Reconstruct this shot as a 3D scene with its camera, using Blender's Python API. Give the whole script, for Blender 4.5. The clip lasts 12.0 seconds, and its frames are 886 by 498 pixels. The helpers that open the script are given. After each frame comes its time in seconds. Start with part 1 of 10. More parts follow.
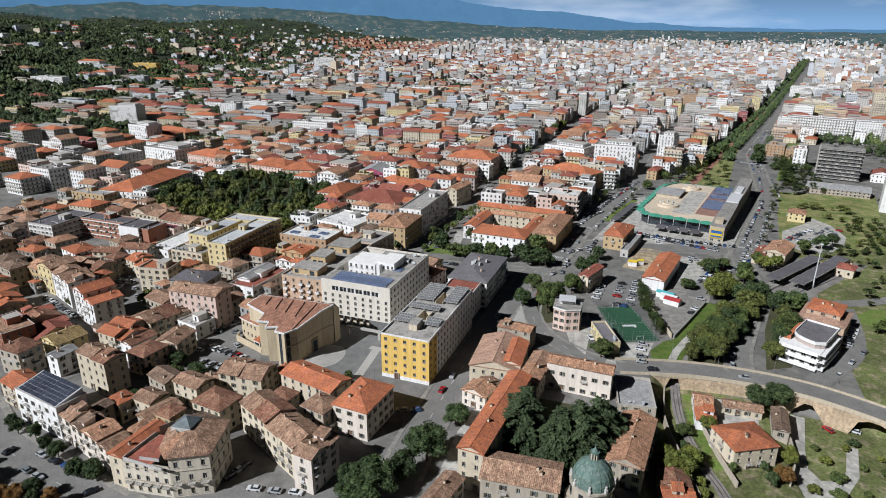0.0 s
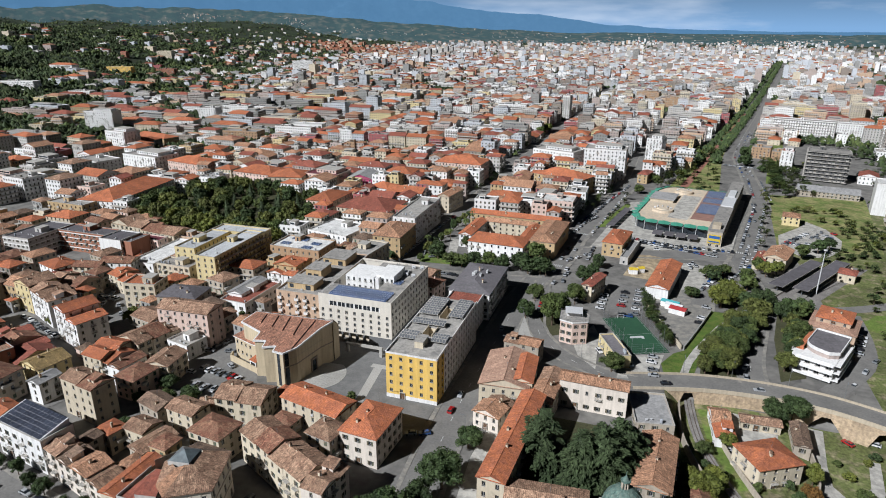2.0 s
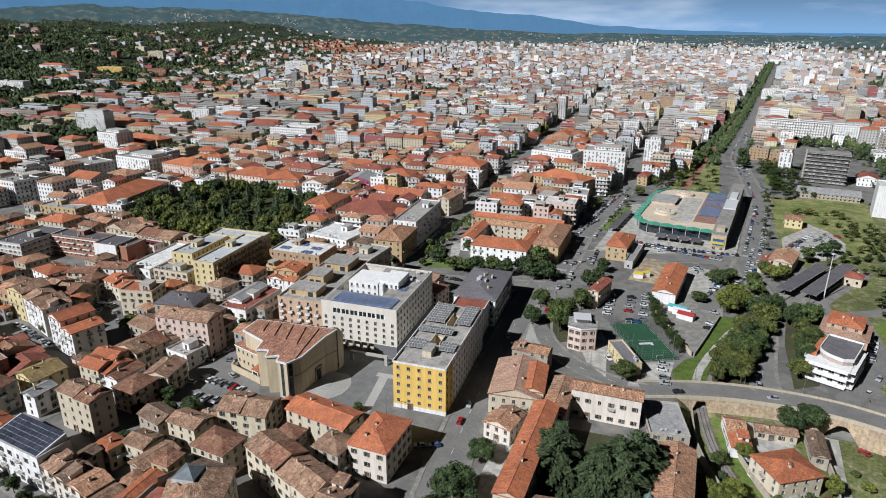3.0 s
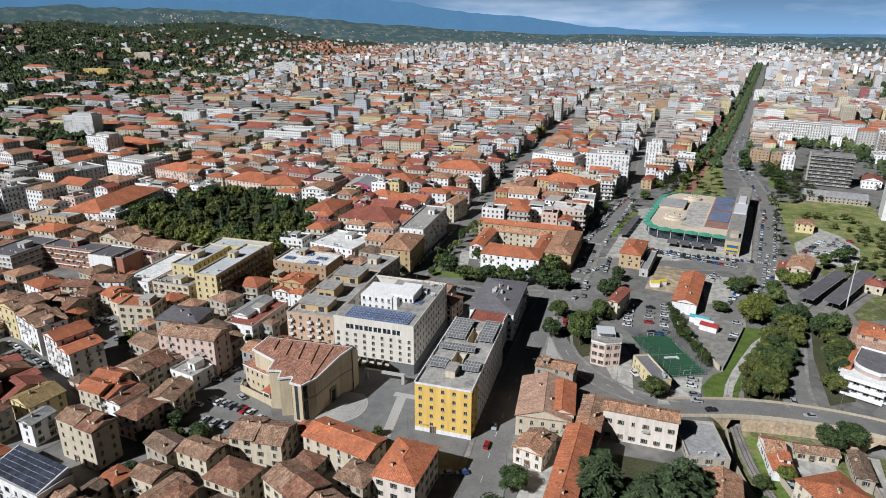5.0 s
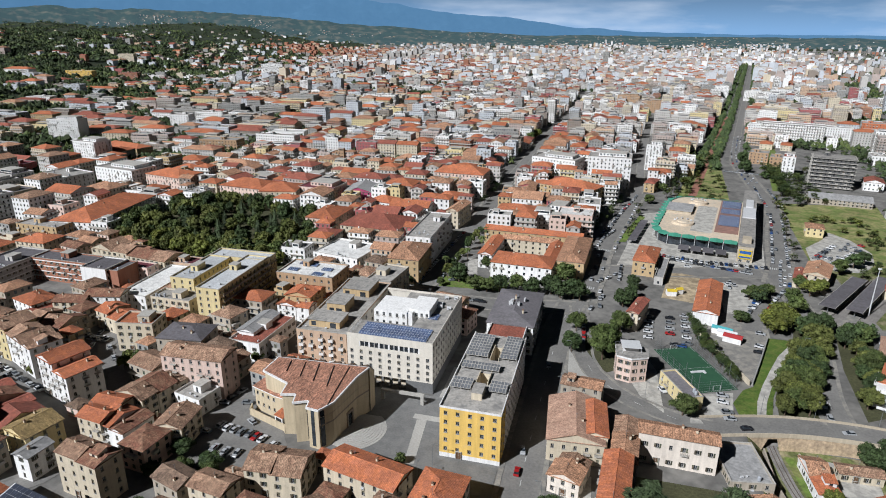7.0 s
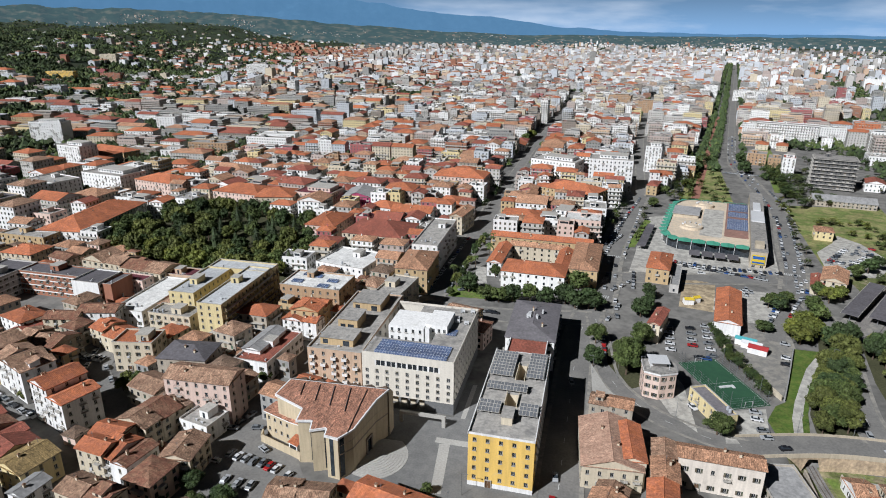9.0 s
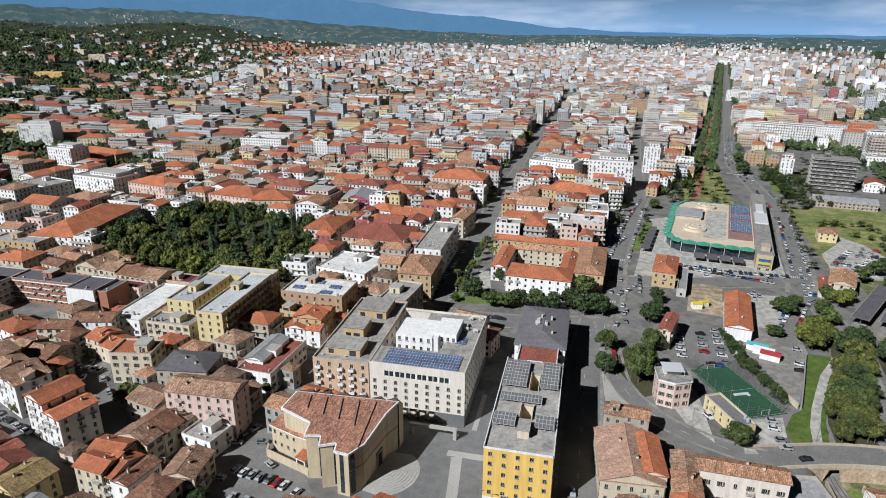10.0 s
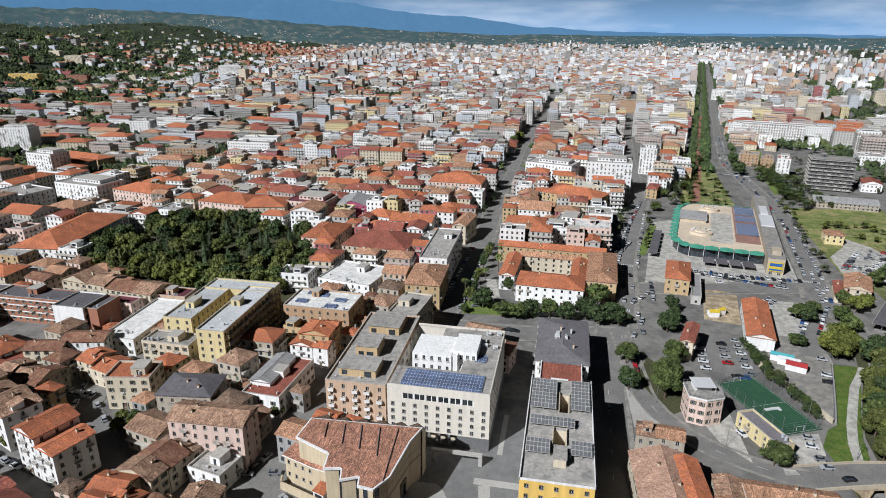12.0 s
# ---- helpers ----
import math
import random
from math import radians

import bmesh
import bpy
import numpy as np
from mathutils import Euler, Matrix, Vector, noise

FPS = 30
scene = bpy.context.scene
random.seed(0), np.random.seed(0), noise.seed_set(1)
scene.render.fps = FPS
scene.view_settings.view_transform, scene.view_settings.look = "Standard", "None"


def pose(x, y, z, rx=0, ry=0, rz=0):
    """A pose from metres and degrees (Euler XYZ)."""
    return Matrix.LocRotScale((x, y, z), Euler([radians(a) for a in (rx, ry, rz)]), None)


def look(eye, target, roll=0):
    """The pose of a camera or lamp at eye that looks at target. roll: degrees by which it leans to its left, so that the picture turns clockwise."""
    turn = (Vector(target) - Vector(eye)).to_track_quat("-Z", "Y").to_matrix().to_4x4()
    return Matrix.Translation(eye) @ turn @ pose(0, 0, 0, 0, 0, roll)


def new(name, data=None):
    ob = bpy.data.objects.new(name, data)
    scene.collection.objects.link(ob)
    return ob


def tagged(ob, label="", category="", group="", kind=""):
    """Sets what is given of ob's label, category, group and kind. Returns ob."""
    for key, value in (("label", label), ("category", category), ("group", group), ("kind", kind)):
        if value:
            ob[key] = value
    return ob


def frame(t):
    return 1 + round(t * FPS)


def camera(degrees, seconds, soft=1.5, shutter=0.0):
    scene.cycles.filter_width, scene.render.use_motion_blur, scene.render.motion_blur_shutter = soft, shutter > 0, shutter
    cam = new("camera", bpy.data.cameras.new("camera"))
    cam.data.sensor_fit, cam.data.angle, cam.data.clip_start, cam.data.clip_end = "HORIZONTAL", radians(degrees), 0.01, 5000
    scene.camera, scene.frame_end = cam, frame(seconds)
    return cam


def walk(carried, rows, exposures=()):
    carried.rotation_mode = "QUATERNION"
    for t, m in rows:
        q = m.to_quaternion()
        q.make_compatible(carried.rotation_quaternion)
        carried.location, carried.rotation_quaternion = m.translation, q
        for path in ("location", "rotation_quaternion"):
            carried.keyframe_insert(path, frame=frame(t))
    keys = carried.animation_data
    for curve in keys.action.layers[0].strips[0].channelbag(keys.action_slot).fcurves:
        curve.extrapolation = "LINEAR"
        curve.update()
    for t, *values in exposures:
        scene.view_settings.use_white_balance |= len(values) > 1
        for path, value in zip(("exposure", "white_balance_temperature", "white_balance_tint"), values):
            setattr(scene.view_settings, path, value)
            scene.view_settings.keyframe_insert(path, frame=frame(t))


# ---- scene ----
cam = camera(70.5, 12.0, 1.0)
PATH = [
    (0, (-0.764, 1.272, 129.752), (-1.42, 3.035, 129.074), 0.3),
    (0.5, (-3.919, 2.914, 129.833), (-4.561, 4.683, 129.157), 0.3),
    (1, (-7.184, 4.617, 129.943), (-7.812, 6.393, 129.27), 0.3),
    (1.5, (-10.531, 6.375, 130.065), (-11.142, 8.157, 129.392), 0.3),
    (2, (-14.036, 8.259, 130.182), (-14.63, 10.047, 129.511), 0.3),
    (2.5, (-17.667, 10.214, 130.264), (-18.248, 12.006, 129.593), 0.3),
    (3, (-21.421, 12.334, 130.319), (-21.992, 14.13, 129.649), 0.4),
    (5, (-36.576, 20.889, 130.546), (-37.112, 22.696, 129.879), 0.4),
    (5.5, (-40.364, 23.005, 130.562), (-40.891, 24.816, 129.896), 0.4),
    (6, (-44.262, 25.219, 130.598), (-44.78, 27.032, 129.933), 0.4),
    (6.5, (-48.195, 27.441, 130.65), (-48.701, 29.258, 129.986), 0.4),
    (7, (-52.172, 29.775, 130.706), (-52.666, 31.595, 130.042), 0.4),
    (9, (-67.658, 39.498, 131.063), (-68.107, 41.33, 130.398), 0.4),
    (9.5, (-71.533, 42.047, 131.103), (-71.969, 43.882, 130.438), 0.4),
    (10, (-75.416, 44.644, 131.139), (-75.839, 46.482, 130.474), 0.4),
    (10.5, (-79.251, 47.209, 131.164), (-79.659, 49.051, 130.498), 0.4),
    (11, (-83.131, 49.839, 131.19), (-83.525, 51.683, 130.524), 0.4),
    (11.5, (-86.969, 52.504, 131.19), (-87.35, 54.351, 130.523), 0.3),
    (12, (-90.803, 55.172, 131.187), (-91.171, 57.022, 130.522), 0.3),
]
walk(cam, [(t, look(eye, target, roll)) for t, eye, target, roll in PATH], exposures=((0.0, -0.04, 5960, 10), (12.0, -0.01, 5960, 10)))

# ---- light: sun from the south-west, clear sky ----
SUN_UP, SUN_FROM = 39.0, (-0.572, -0.820)
sun = new("sun", bpy.data.lights.new("sun", "SUN"))
sun.data.energy, sun.data.angle, sun.data.color = 6.1, radians(0.53), (1.0, 0.985, 0.96)
horizontal = math.cos(radians(SUN_UP))
sun.matrix_world = look((SUN_FROM[0] * horizontal, SUN_FROM[1] * horizontal, math.sin(radians(SUN_UP))), (0, 0, 0))

world = bpy.data.worlds.new("sky")
scene.world = world
world.use_nodes = True
wn, wl = world.node_tree.nodes, world.node_tree.links
wn.clear()
sky = wn.new("ShaderNodeTexSky")
sky.sky_type, sky.sun_disc = "NISHITA", False
sky.sun_elevation, sky.sun_rotation = radians(SUN_UP), math.atan2(SUN_FROM[0], SUN_FROM[1])
sky.air_density, sky.dust_density, sky.ozone_density = 0.8, 0.1, 4.0
background, world_out = wn.new("ShaderNodeBackground"), wn.new("ShaderNodeOutputWorld")
background.inputs["Strength"].default_value = 0.0045
# broken cloud low over the horizon
sky_co, sky_map = wn.new("ShaderNodeTexCoord"), wn.new("ShaderNodeMapping")
sky_map.inputs["Scale"].default_value = (5.0, 5.0, 26.0)
cloud, cloud_ramp, cloud_mix = wn.new("ShaderNodeTexNoise"), wn.new("ShaderNodeValToRGB"), wn.new("ShaderNodeMixRGB")
cloud.inputs["Scale"].default_value, cloud.inputs["Detail"].default_value = 1.3, 6.0
cloud_ramp.color_ramp.elements[0].position, cloud_ramp.color_ramp.elements[1].position = 0.46, 0.76
cloud_ramp.color_ramp.elements[1].color = (0.75, 0.75, 0.75, 1)
cloud_mix.inputs["Color2"].default_value = (172.0, 184.0, 200.0, 1)
# pale blue air low over the horizon
sky_split, low_air, air_mix = wn.new("ShaderNodeSeparateXYZ"), wn.new("ShaderNodeMapRange"), wn.new("ShaderNodeMixRGB")
low_air.inputs["From Min"].default_value, low_air.inputs["From Max"].default_value = 0.0, 0.095
low_air.inputs["To Min"].default_value, low_air.inputs["To Max"].default_value = 0.9, 0.0
air_mix.inputs["Color2"].default_value = (62.0, 108.0, 170.0, 1)
wl.new(sky_co.outputs["Generated"], sky_split.inputs["Vector"])
wl.new(sky_split.outputs["Z"], low_air.inputs["Value"])
wl.new(low_air.outputs["Result"], air_mix.inputs["Fac"])
wl.new(sky.outputs["Color"], air_mix.inputs["Color1"])
wl.new(sky_co.outputs["Generated"], sky_map.inputs["Vector"])
wl.new(sky_map.outputs["Vector"], cloud.inputs["Vector"])
wl.new(cloud.outputs["Fac"], cloud_ramp.inputs["Fac"])
cloud_low = wn.new("ShaderNodeMath")
cloud_low.operation = "MULTIPLY"
wl.new(cloud_ramp.outputs["Color"], cloud_low.inputs[0])
wl.new(low_air.outputs["Result"], cloud_low.inputs[1])
wl.new(cloud_low.outputs[0], cloud_mix.inputs["Fac"])
wl.new(air_mix.outputs["Color"], cloud_mix.inputs["Color1"])
wl.new(cloud_mix.outputs["Color"], background.inputs["Color"])
wl.new(background.outputs["Background"], world_out.inputs["Surface"])


# ---- materials ----
ALBEDO_CUT = 0.74  # dims every base colour so that bounced light fills the shadows less


def material(name, colour, rough=0.85, vary=0.25, fine=1.5, broad=0.12, bump=0.0, metal=0.0, pieces=0.0, objects=0.0,
             streak=0.0, stripes=0.0, rows=0.0, tiles=0.0, second=None, cover=0.5, spec=0.3, coords="Object"):
    """A surface with variation at a fine and a broad scale; optional rain streaks, tile stripes and a second colour in patches."""
    m = bpy.data.materials.new(name)
    m.use_nodes = True
    n, k = m.node_tree.nodes, m.node_tree.links
    bsdf = n["Principled BSDF"]
    bsdf.inputs["Roughness"].default_value, bsdf.inputs["Metallic"].default_value = rough, metal
    bsdf.inputs["Specular IOR Level"].default_value = spec
    co = n.new("ShaderNodeTexCoord")
    where = co.outputs[coords]

    def noise_at(scale, detail=4.0, stretch=None):
        tex = n.new("ShaderNodeTexNoise")
        tex.inputs["Scale"].default_value, tex.inputs["Detail"].default_value = scale, detail
        if stretch:
            mp = n.new("ShaderNodeMapping")
            mp.inputs["Scale"].default_value = stretch
            k.new(where, mp.inputs["Vector"])
            k.new(mp.outputs["Vector"], tex.inputs["Vector"])
        else:
            k.new(where, tex.inputs["Vector"])
        return tex.outputs["Fac"]

    def spread(value, low, high, from_low=0.25, from_high=0.75):
        r = n.new("ShaderNodeMapRange")
        r.inputs["From Min"].default_value, r.inputs["From Max"].default_value = from_low, from_high
        r.inputs["To Min"].default_value, r.inputs["To Max"].default_value = low, high
        k.new(value, r.inputs["Value"])
        return r.outputs["Result"]

    def times(a, b):
        x = n.new("ShaderNodeMath")
        x.operation = "MULTIPLY"
        k.new(a, x.inputs[0])
        k.new(b, x.inputs[1])
        return x.outputs[0]

    f = noise_at(fine)
    shade = times(spread(f, 1 - vary, 1 + vary), spread(noise_at(broad), 1 - vary * 0.7, 1 + vary * 0.7))
    if streak:
        shade = times(shade, spread(noise_at(0.9, 5.0, (1.2, 1.2, 0.10)), 1 - streak, 1 + streak * 0.4))
    if stripes or rows:
        uv = n.new("ShaderNodeTexCoord").outputs["UV"]
        for period, turn in ((stripes, "X"), (rows, "Y")):
            if not period:
                continue
            wave = n.new("ShaderNodeTexWave")
            wave.bands_direction = turn
            wave.inputs["Scale"].default_value = 0.314 / period
            wave.inputs["Distortion"].default_value, wave.inputs["Detail"].default_value = 0.6, 2.0
            wave.inputs["Detail Scale"].default_value = 0.6
            k.new(uv, wave.inputs["Vector"])
            shade = times(shade, spread(wave.outputs["Fac"], 0.80, 1.12, 0.0, 1.0))
    if tiles:
        # each clay tile fired and weathered a little differently
        uv_tile, cell, one = n.new("ShaderNodeTexCoord"), n.new("ShaderNodeTexVoronoi"), n.new("ShaderNodeSeparateColor")
        size = n.new("ShaderNodeMapping")
        size.inputs["Scale"].default_value = (4.2, 2.6, 1.0)
        cell.inputs["Scale"].default_value = 1.0
        k.new(uv_tile.outputs["UV"], size.inputs["Vector"])
        k.new(size.outputs["Vector"], cell.inputs["Vector"])
        k.new(cell.outputs["Color"], one.inputs["Color"])
        shade = times(shade, spread(one.outputs["Red"], 1 - tiles, 1 + tiles, 0.0, 1.0))
        run = n.new("ShaderNodeTexNoise")
        run.inputs["Scale"].default_value, run.inputs["Detail"].default_value = 1.0, 4.0
        fall = n.new("ShaderNodeMapping")
        fall.inputs["Scale"].default_value = (1.6, 0.22, 1.0)
        k.new(uv_tile.outputs["UV"], fall.inputs["Vector"])
        k.new(fall.outputs["Vector"], run.inputs["Vector"])
        shade = times(shade, spread(run.outputs["Fac"], 1 - tiles * 0.7, 1 + tiles * 0.7, 0.3, 0.7))
    if pieces:
        geo = n.new("ShaderNodeNewGeometry")
        shade = times(shade, spread(geo.outputs["Random Per Island"], 1 - pieces, 1 + pieces, 0.0, 1.0))
    if objects:
        info = n.new("ShaderNodeObjectInfo")
        shade = times(shade, spread(info.outputs["Random"], 1 - objects, 1 + objects, 0.0, 1.0))
    tint = n.new("ShaderNodeMixRGB")
    tint.inputs["Color1"].default_value = (*(ALBEDO_CUT * c for c in colour), 1)
    tint.inputs["Color2"].default_value = (*(ALBEDO_CUT * c for c in second or colour), 1)
    k.new(spread(noise_at(broad * 3.3, 5.0), 0, 1, cover - 0.09, cover + 0.09), tint.inputs["Fac"])
    mul = n.new("ShaderNodeVectorMath")
    mul.operation = "SCALE"
    k.new(tint.outputs["Color"], mul.inputs[0])
    k.new(shade, mul.inputs["Scale"])
    k.new(mul.outputs["Vector"], bsdf.inputs["Base Color"])
    if bump:
        b = n.new("ShaderNodeBump")
        b.inputs["Strength"].default_value, b.inputs["Distance"].default_value = 0.6, bump
        k.new(f, b.inputs["Height"])
        k.new(b.outputs["Normal"], bsdf.inputs["Normal"])
    return m


WALLS = {}
for key, colour, dirty in (
    ("cream", (0.74, 0.64, 0.48), (0.58, 0.50, 0.38)), ("white", (0.97, 0.95, 0.92), (0.82, 0.80, 0.76)),
    ("pink", (0.86, 0.65, 0.55), (0.74, 0.56, 0.48)), ("peach", (0.66, 0.47, 0.33), (0.60, 0.44, 0.32)),
    ("yellow", (0.95, 0.63, 0.17), (0.90, 0.62, 0.22)), ("stone", (0.52, 0.45, 0.36), (0.38, 0.33, 0.26)),
    ("ochre", (0.62, 0.45, 0.25), (0.54, 0.40, 0.24)), ("brick", (0.42, 0.19, 0.12), (0.36, 0.17, 0.11)),
    ("grey", (0.38, 0.37, 0.35), (0.30, 0.29, 0.27)), ("tanwall", (0.50, 0.33, 0.20), (0.44, 0.30, 0.19)),
    ("magenta", (0.52, 0.10, 0.20), (0.48, 0.10, 0.19)), ("terracotta", (0.62, 0.21, 0.10), (0.55, 0.20, 0.10)),
    ("green", (0.38, 0.50, 0.24), (0.34, 0.46, 0.22)), ("rose", (0.46, 0.15, 0.15), (0.42, 0.15, 0.14)),
    # the darkest wall here has the shade inside open floors as its colour
    ("pale", (0.62, 0.59, 0.55), (0.52, 0.50, 0.47)), ("umber", (0.36, 0.30, 0.25), (0.32, 0.27, 0.23)), ("shade_void", (0.15, 0.145, 0.14), (0.11, 0.105, 0.10)), ("blush", (0.56, 0.46, 0.41), (0.48, 0.40, 0.36)),
    ("ivory", (0.90, 0.80, 0.69), (0.77, 0.68, 0.58)), ("facing", (0.74, 0.66, 0.53), (0.62, 0.55, 0.45)), ("cool", (0.66, 0.68, 0.71), (0.55, 0.57, 0.60)), ("sand", (0.60, 0.51, 0.38), (0.50, 0.42, 0.31)), ("paleyellow", (0.80, 0.66, 0.36), (0.72, 0.60, 0.35)), ("hallstone", (0.68, 0.56, 0.38), (0.60, 0.50, 0.35))):
    WALLS[key] = material("render_" + key, colour, 0.9, 0.07, 2.2, 0.15, 0.01, streak=0.20, second=dirty, cover=0.66, objects=0.08)
ROOFS = {}
for key, colour, other in (
    ("tile", (0.285, 0.168, 0.110), (0.40, 0.252, 0.166)), ("orange", (0.535, 0.178, 0.078), (0.445, 0.158, 0.083)),
    ("red", (0.365, 0.117, 0.078), (0.30, 0.105, 0.073)), ("tan", (0.50, 0.272, 0.162), (0.41, 0.228, 0.14)),
    ("faded", (0.52, 0.33, 0.235), (0.45, 0.275, 0.195)), ("hall", (0.44, 0.215, 0.14), (0.33, 0.17, 0.115)), ("rust", (0.225, 0.100, 0.064), (0.29, 0.16, 0.10)), ("ochre", (0.40, 0.28, 0.12), (0.34, 0.24, 0.11)), ("brown", (0.18, 0.12, 0.085), (0.245, 0.165, 0.115))):
    ROOFS[key] = material("clay_" + key, colour, 0.9, 0.32, 1.6, 0.16, 0.06, stripes=0.50, tiles=0.22 if key in ("orange", "red", "faded") else 0.46, second=other, cover=0.5, objects=0.16, pieces=0.12)
for key, colour, other in (
    ("conc", (0.41, 0.385, 0.35), (0.285, 0.272, 0.255)), ("dark", (0.145, 0.135, 0.145), (0.12, 0.11, 0.115)),
    ("grey", (0.40, 0.39, 0.38), (0.32, 0.315, 0.31)), ("white", (0.80, 0.785, 0.75), (0.66, 0.645, 0.615)), ("palegrey", (0.56, 0.57, 0.575), (0.50, 0.505, 0.51)),
    ("slate", (0.20, 0.185, 0.195), (0.17, 0.16, 0.165)), ("maroon", (0.17, 0.045, 0.06), (0.13, 0.04, 0.05)), ("deckred", (0.34, 0.19, 0.15), (0.27, 0.16, 0.13))):
    ROOFS[key] = material("deck_" + key, colour, 0.85, 0.22, 1.1, 0.14, 0.02, second=other, cover=0.55, objects=0.15)

GLASS = material("window_glass", (0.035, 0.042, 0.05), 0.12, 0.5, 0.8, 0.3, objects=0.5, spec=0.6)
FAR_GLASS = material("far_window_glass", (0.085, 0.09, 0.095), 0.3, 0.4, 0.8, 0.3, pieces=0.5, spec=0.5)
FRAME = material("window_frame", (0.58, 0.56, 0.52), 0.6, 0.1)
SHUTTER = material("shutter", (0.17, 0.13, 0.09), 0.7, 0.25, objects=0.5, second=(0.08, 0.12, 0.085), cover=0.5)
SLAB = material("concrete_edge", (0.52, 0.49, 0.44), 0.85, 0.2, streak=0.15)
RAIL = material("rail_metal", (0.16, 0.16, 0.16), 0.5, 0.2, metal=0.4)
ASPHALT = material("asphalt", (0.245, 0.234, 0.216), 0.9, 0.18, 1.2, 0.06, 0.01, second=(0.212, 0.203, 0.190), cover=0.5)
PAVING = material("paving", (0.34, 0.315, 0.275), 0.85, 0.18, 1.2, 0.10, 0.01, second=(0.24, 0.23, 0.21))
PALE_PAVING = material("pale_paving", (0.58, 0.55, 0.49), 0.85, 0.16, 1.2, 0.10, 0.01, second=(0.40, 0.38, 0.345))
SETTS = material("stone_setts", (0.225, 0.22, 0.21), 0.85, 0.15, 1.5, 0.08, 0.01, second=(0.19, 0.187, 0.18))
ROOF_SAND = material("sandy_roof_felt", (0.74, 0.60, 0.44), 0.9, 0.15, 1.0, 0.08, second=(0.64, 0.55, 0.43), cover=0.52)
PALE_STONE = material("pale_stone", (0.47, 0.45, 0.41), 0.8, 0.15, 1.5, 0.1)
PAINT = material("road_paint", (0.62, 0.62, 0.60), 0.7, 0.3, 2.0)
GRASS = material("grass", (0.155, 0.225, 0.045), 0.95, 0.35, 0.9, 0.07, 0.05, second=(0.21, 0.22, 0.075), cover=0.58)
DRY_GRASS = material("dry_grass", (0.30, 0.28, 0.115), 0.95, 0.4, 0.5, 0.04, 0.05, second=(0.16, 0.205, 0.055), cover=0.5)
EARTH = material("bare_earth", (0.54, 0.43, 0.28), 0.95, 0.25, 0.8, 0.08, 0.03, second=(0.33, 0.26, 0.17))
BALLAST = material("ballast", (0.26, 0.24, 0.22), 0.95, 0.4, 3.0, 0.2, 0.05)
RUST = material("rail_steel", (0.20, 0.14, 0.10), 0.5, 0.3, metal=0.6)
PITCH = material("artificial_turf", (0.030, 0.095, 0.050), 0.9, 0.12, 1.5, 0.08, second=(0.036, 0.11, 0.056))
PANEL = material("solar_cell", (0.085, 0.120, 0.215), 0.28, 0.3, 0.6, 0.2, spec=0.6, objects=0.2)
PANEL_DARK = material("dark_solar_cell", (0.055, 0.062, 0.085), 0.3, 0.3, 0.6, 0.2, spec=0.6, objects=0.2)
PANEL_DULL = material("solar_glass_tube", (0.12, 0.125, 0.135), 0.5, 0.3, 0.6, 0.2, spec=0.6)
WHITE_METAL = material("white_metal", (0.70, 0.70, 0.70), 0.5, 0.1)
GREY_METAL = material("grey_metal", (0.33, 0.34, 0.35), 0.45, 0.2, metal=0.5)
COPPER = material("copper_patina", (0.13, 0.21, 0.18), 0.7, 0.3, 1.5, 0.3, streak=0.3, second=(0.19, 0.25, 0.21))
GREEN_SHEET = material("green_canopy", (0.09, 0.34, 0.235), 0.5, 0.15, 0.8, 0.2)
RUBBER = material("tyre_rubber", (0.02, 0.02, 0.02), 0.85, 0.1)
CARPAINT = [material("car_paint_" + n, c, 0.3, 0.05, spec=0.6) for n, c in (
    ("white", (0.75, 0.75, 0.75)), ("grey", (0.22, 0.23, 0.24)), ("black", (0.02, 0.02, 0.025)),
    ("silver", (0.45, 0.46, 0.47)), ("red", (0.42, 0.02, 0.02)), ("blue", (0.03, 0.09, 0.28)))]
BARK = material("bark", (0.14, 0.10, 0.07), 0.95, 0.3, 3.0, 0.5, 0.03)
LEAF = {key: material("leaves_" + key, c, 0.75, 0.35, 0.9, 0.25, pieces=0.45, objects=0.22, second=c2, cover=0.5) for key, c, c2 in (
    ("dark", (0.046, 0.076, 0.024), (0.064, 0.092, 0.030)), ("green", (0.072, 0.104, 0.026), (0.098, 0.122, 0.034)),
    ("lime", (0.170, 0.180, 0.030), (0.120, 0.150, 0.030)), ("cedar", (0.052, 0.078, 0.032), (0.078, 0.105, 0.046)),
    ("olive", (0.108, 0.128, 0.028), (0.150, 0.160, 0.040)), ("rust", (0.26, 0.12, 0.03), (0.20, 0.12, 0.03)))}
FOREST = material("forest", (0.036, 0.056, 0.022), 0.95, 0.4, 0.2, 0.02, pieces=0.5, second=(0.060, 0.076, 0.030))
TARP = [material("sheet_" + n, c, 0.6, 0.15) for n, c in (("red", (0.45, 0.05, 0.05)), ("yellow", (0.70, 0.50, 0.04)), ("blue", (0.03, 0.12, 0.40)), ("cyan", (0.10, 0.42, 0.45)))]


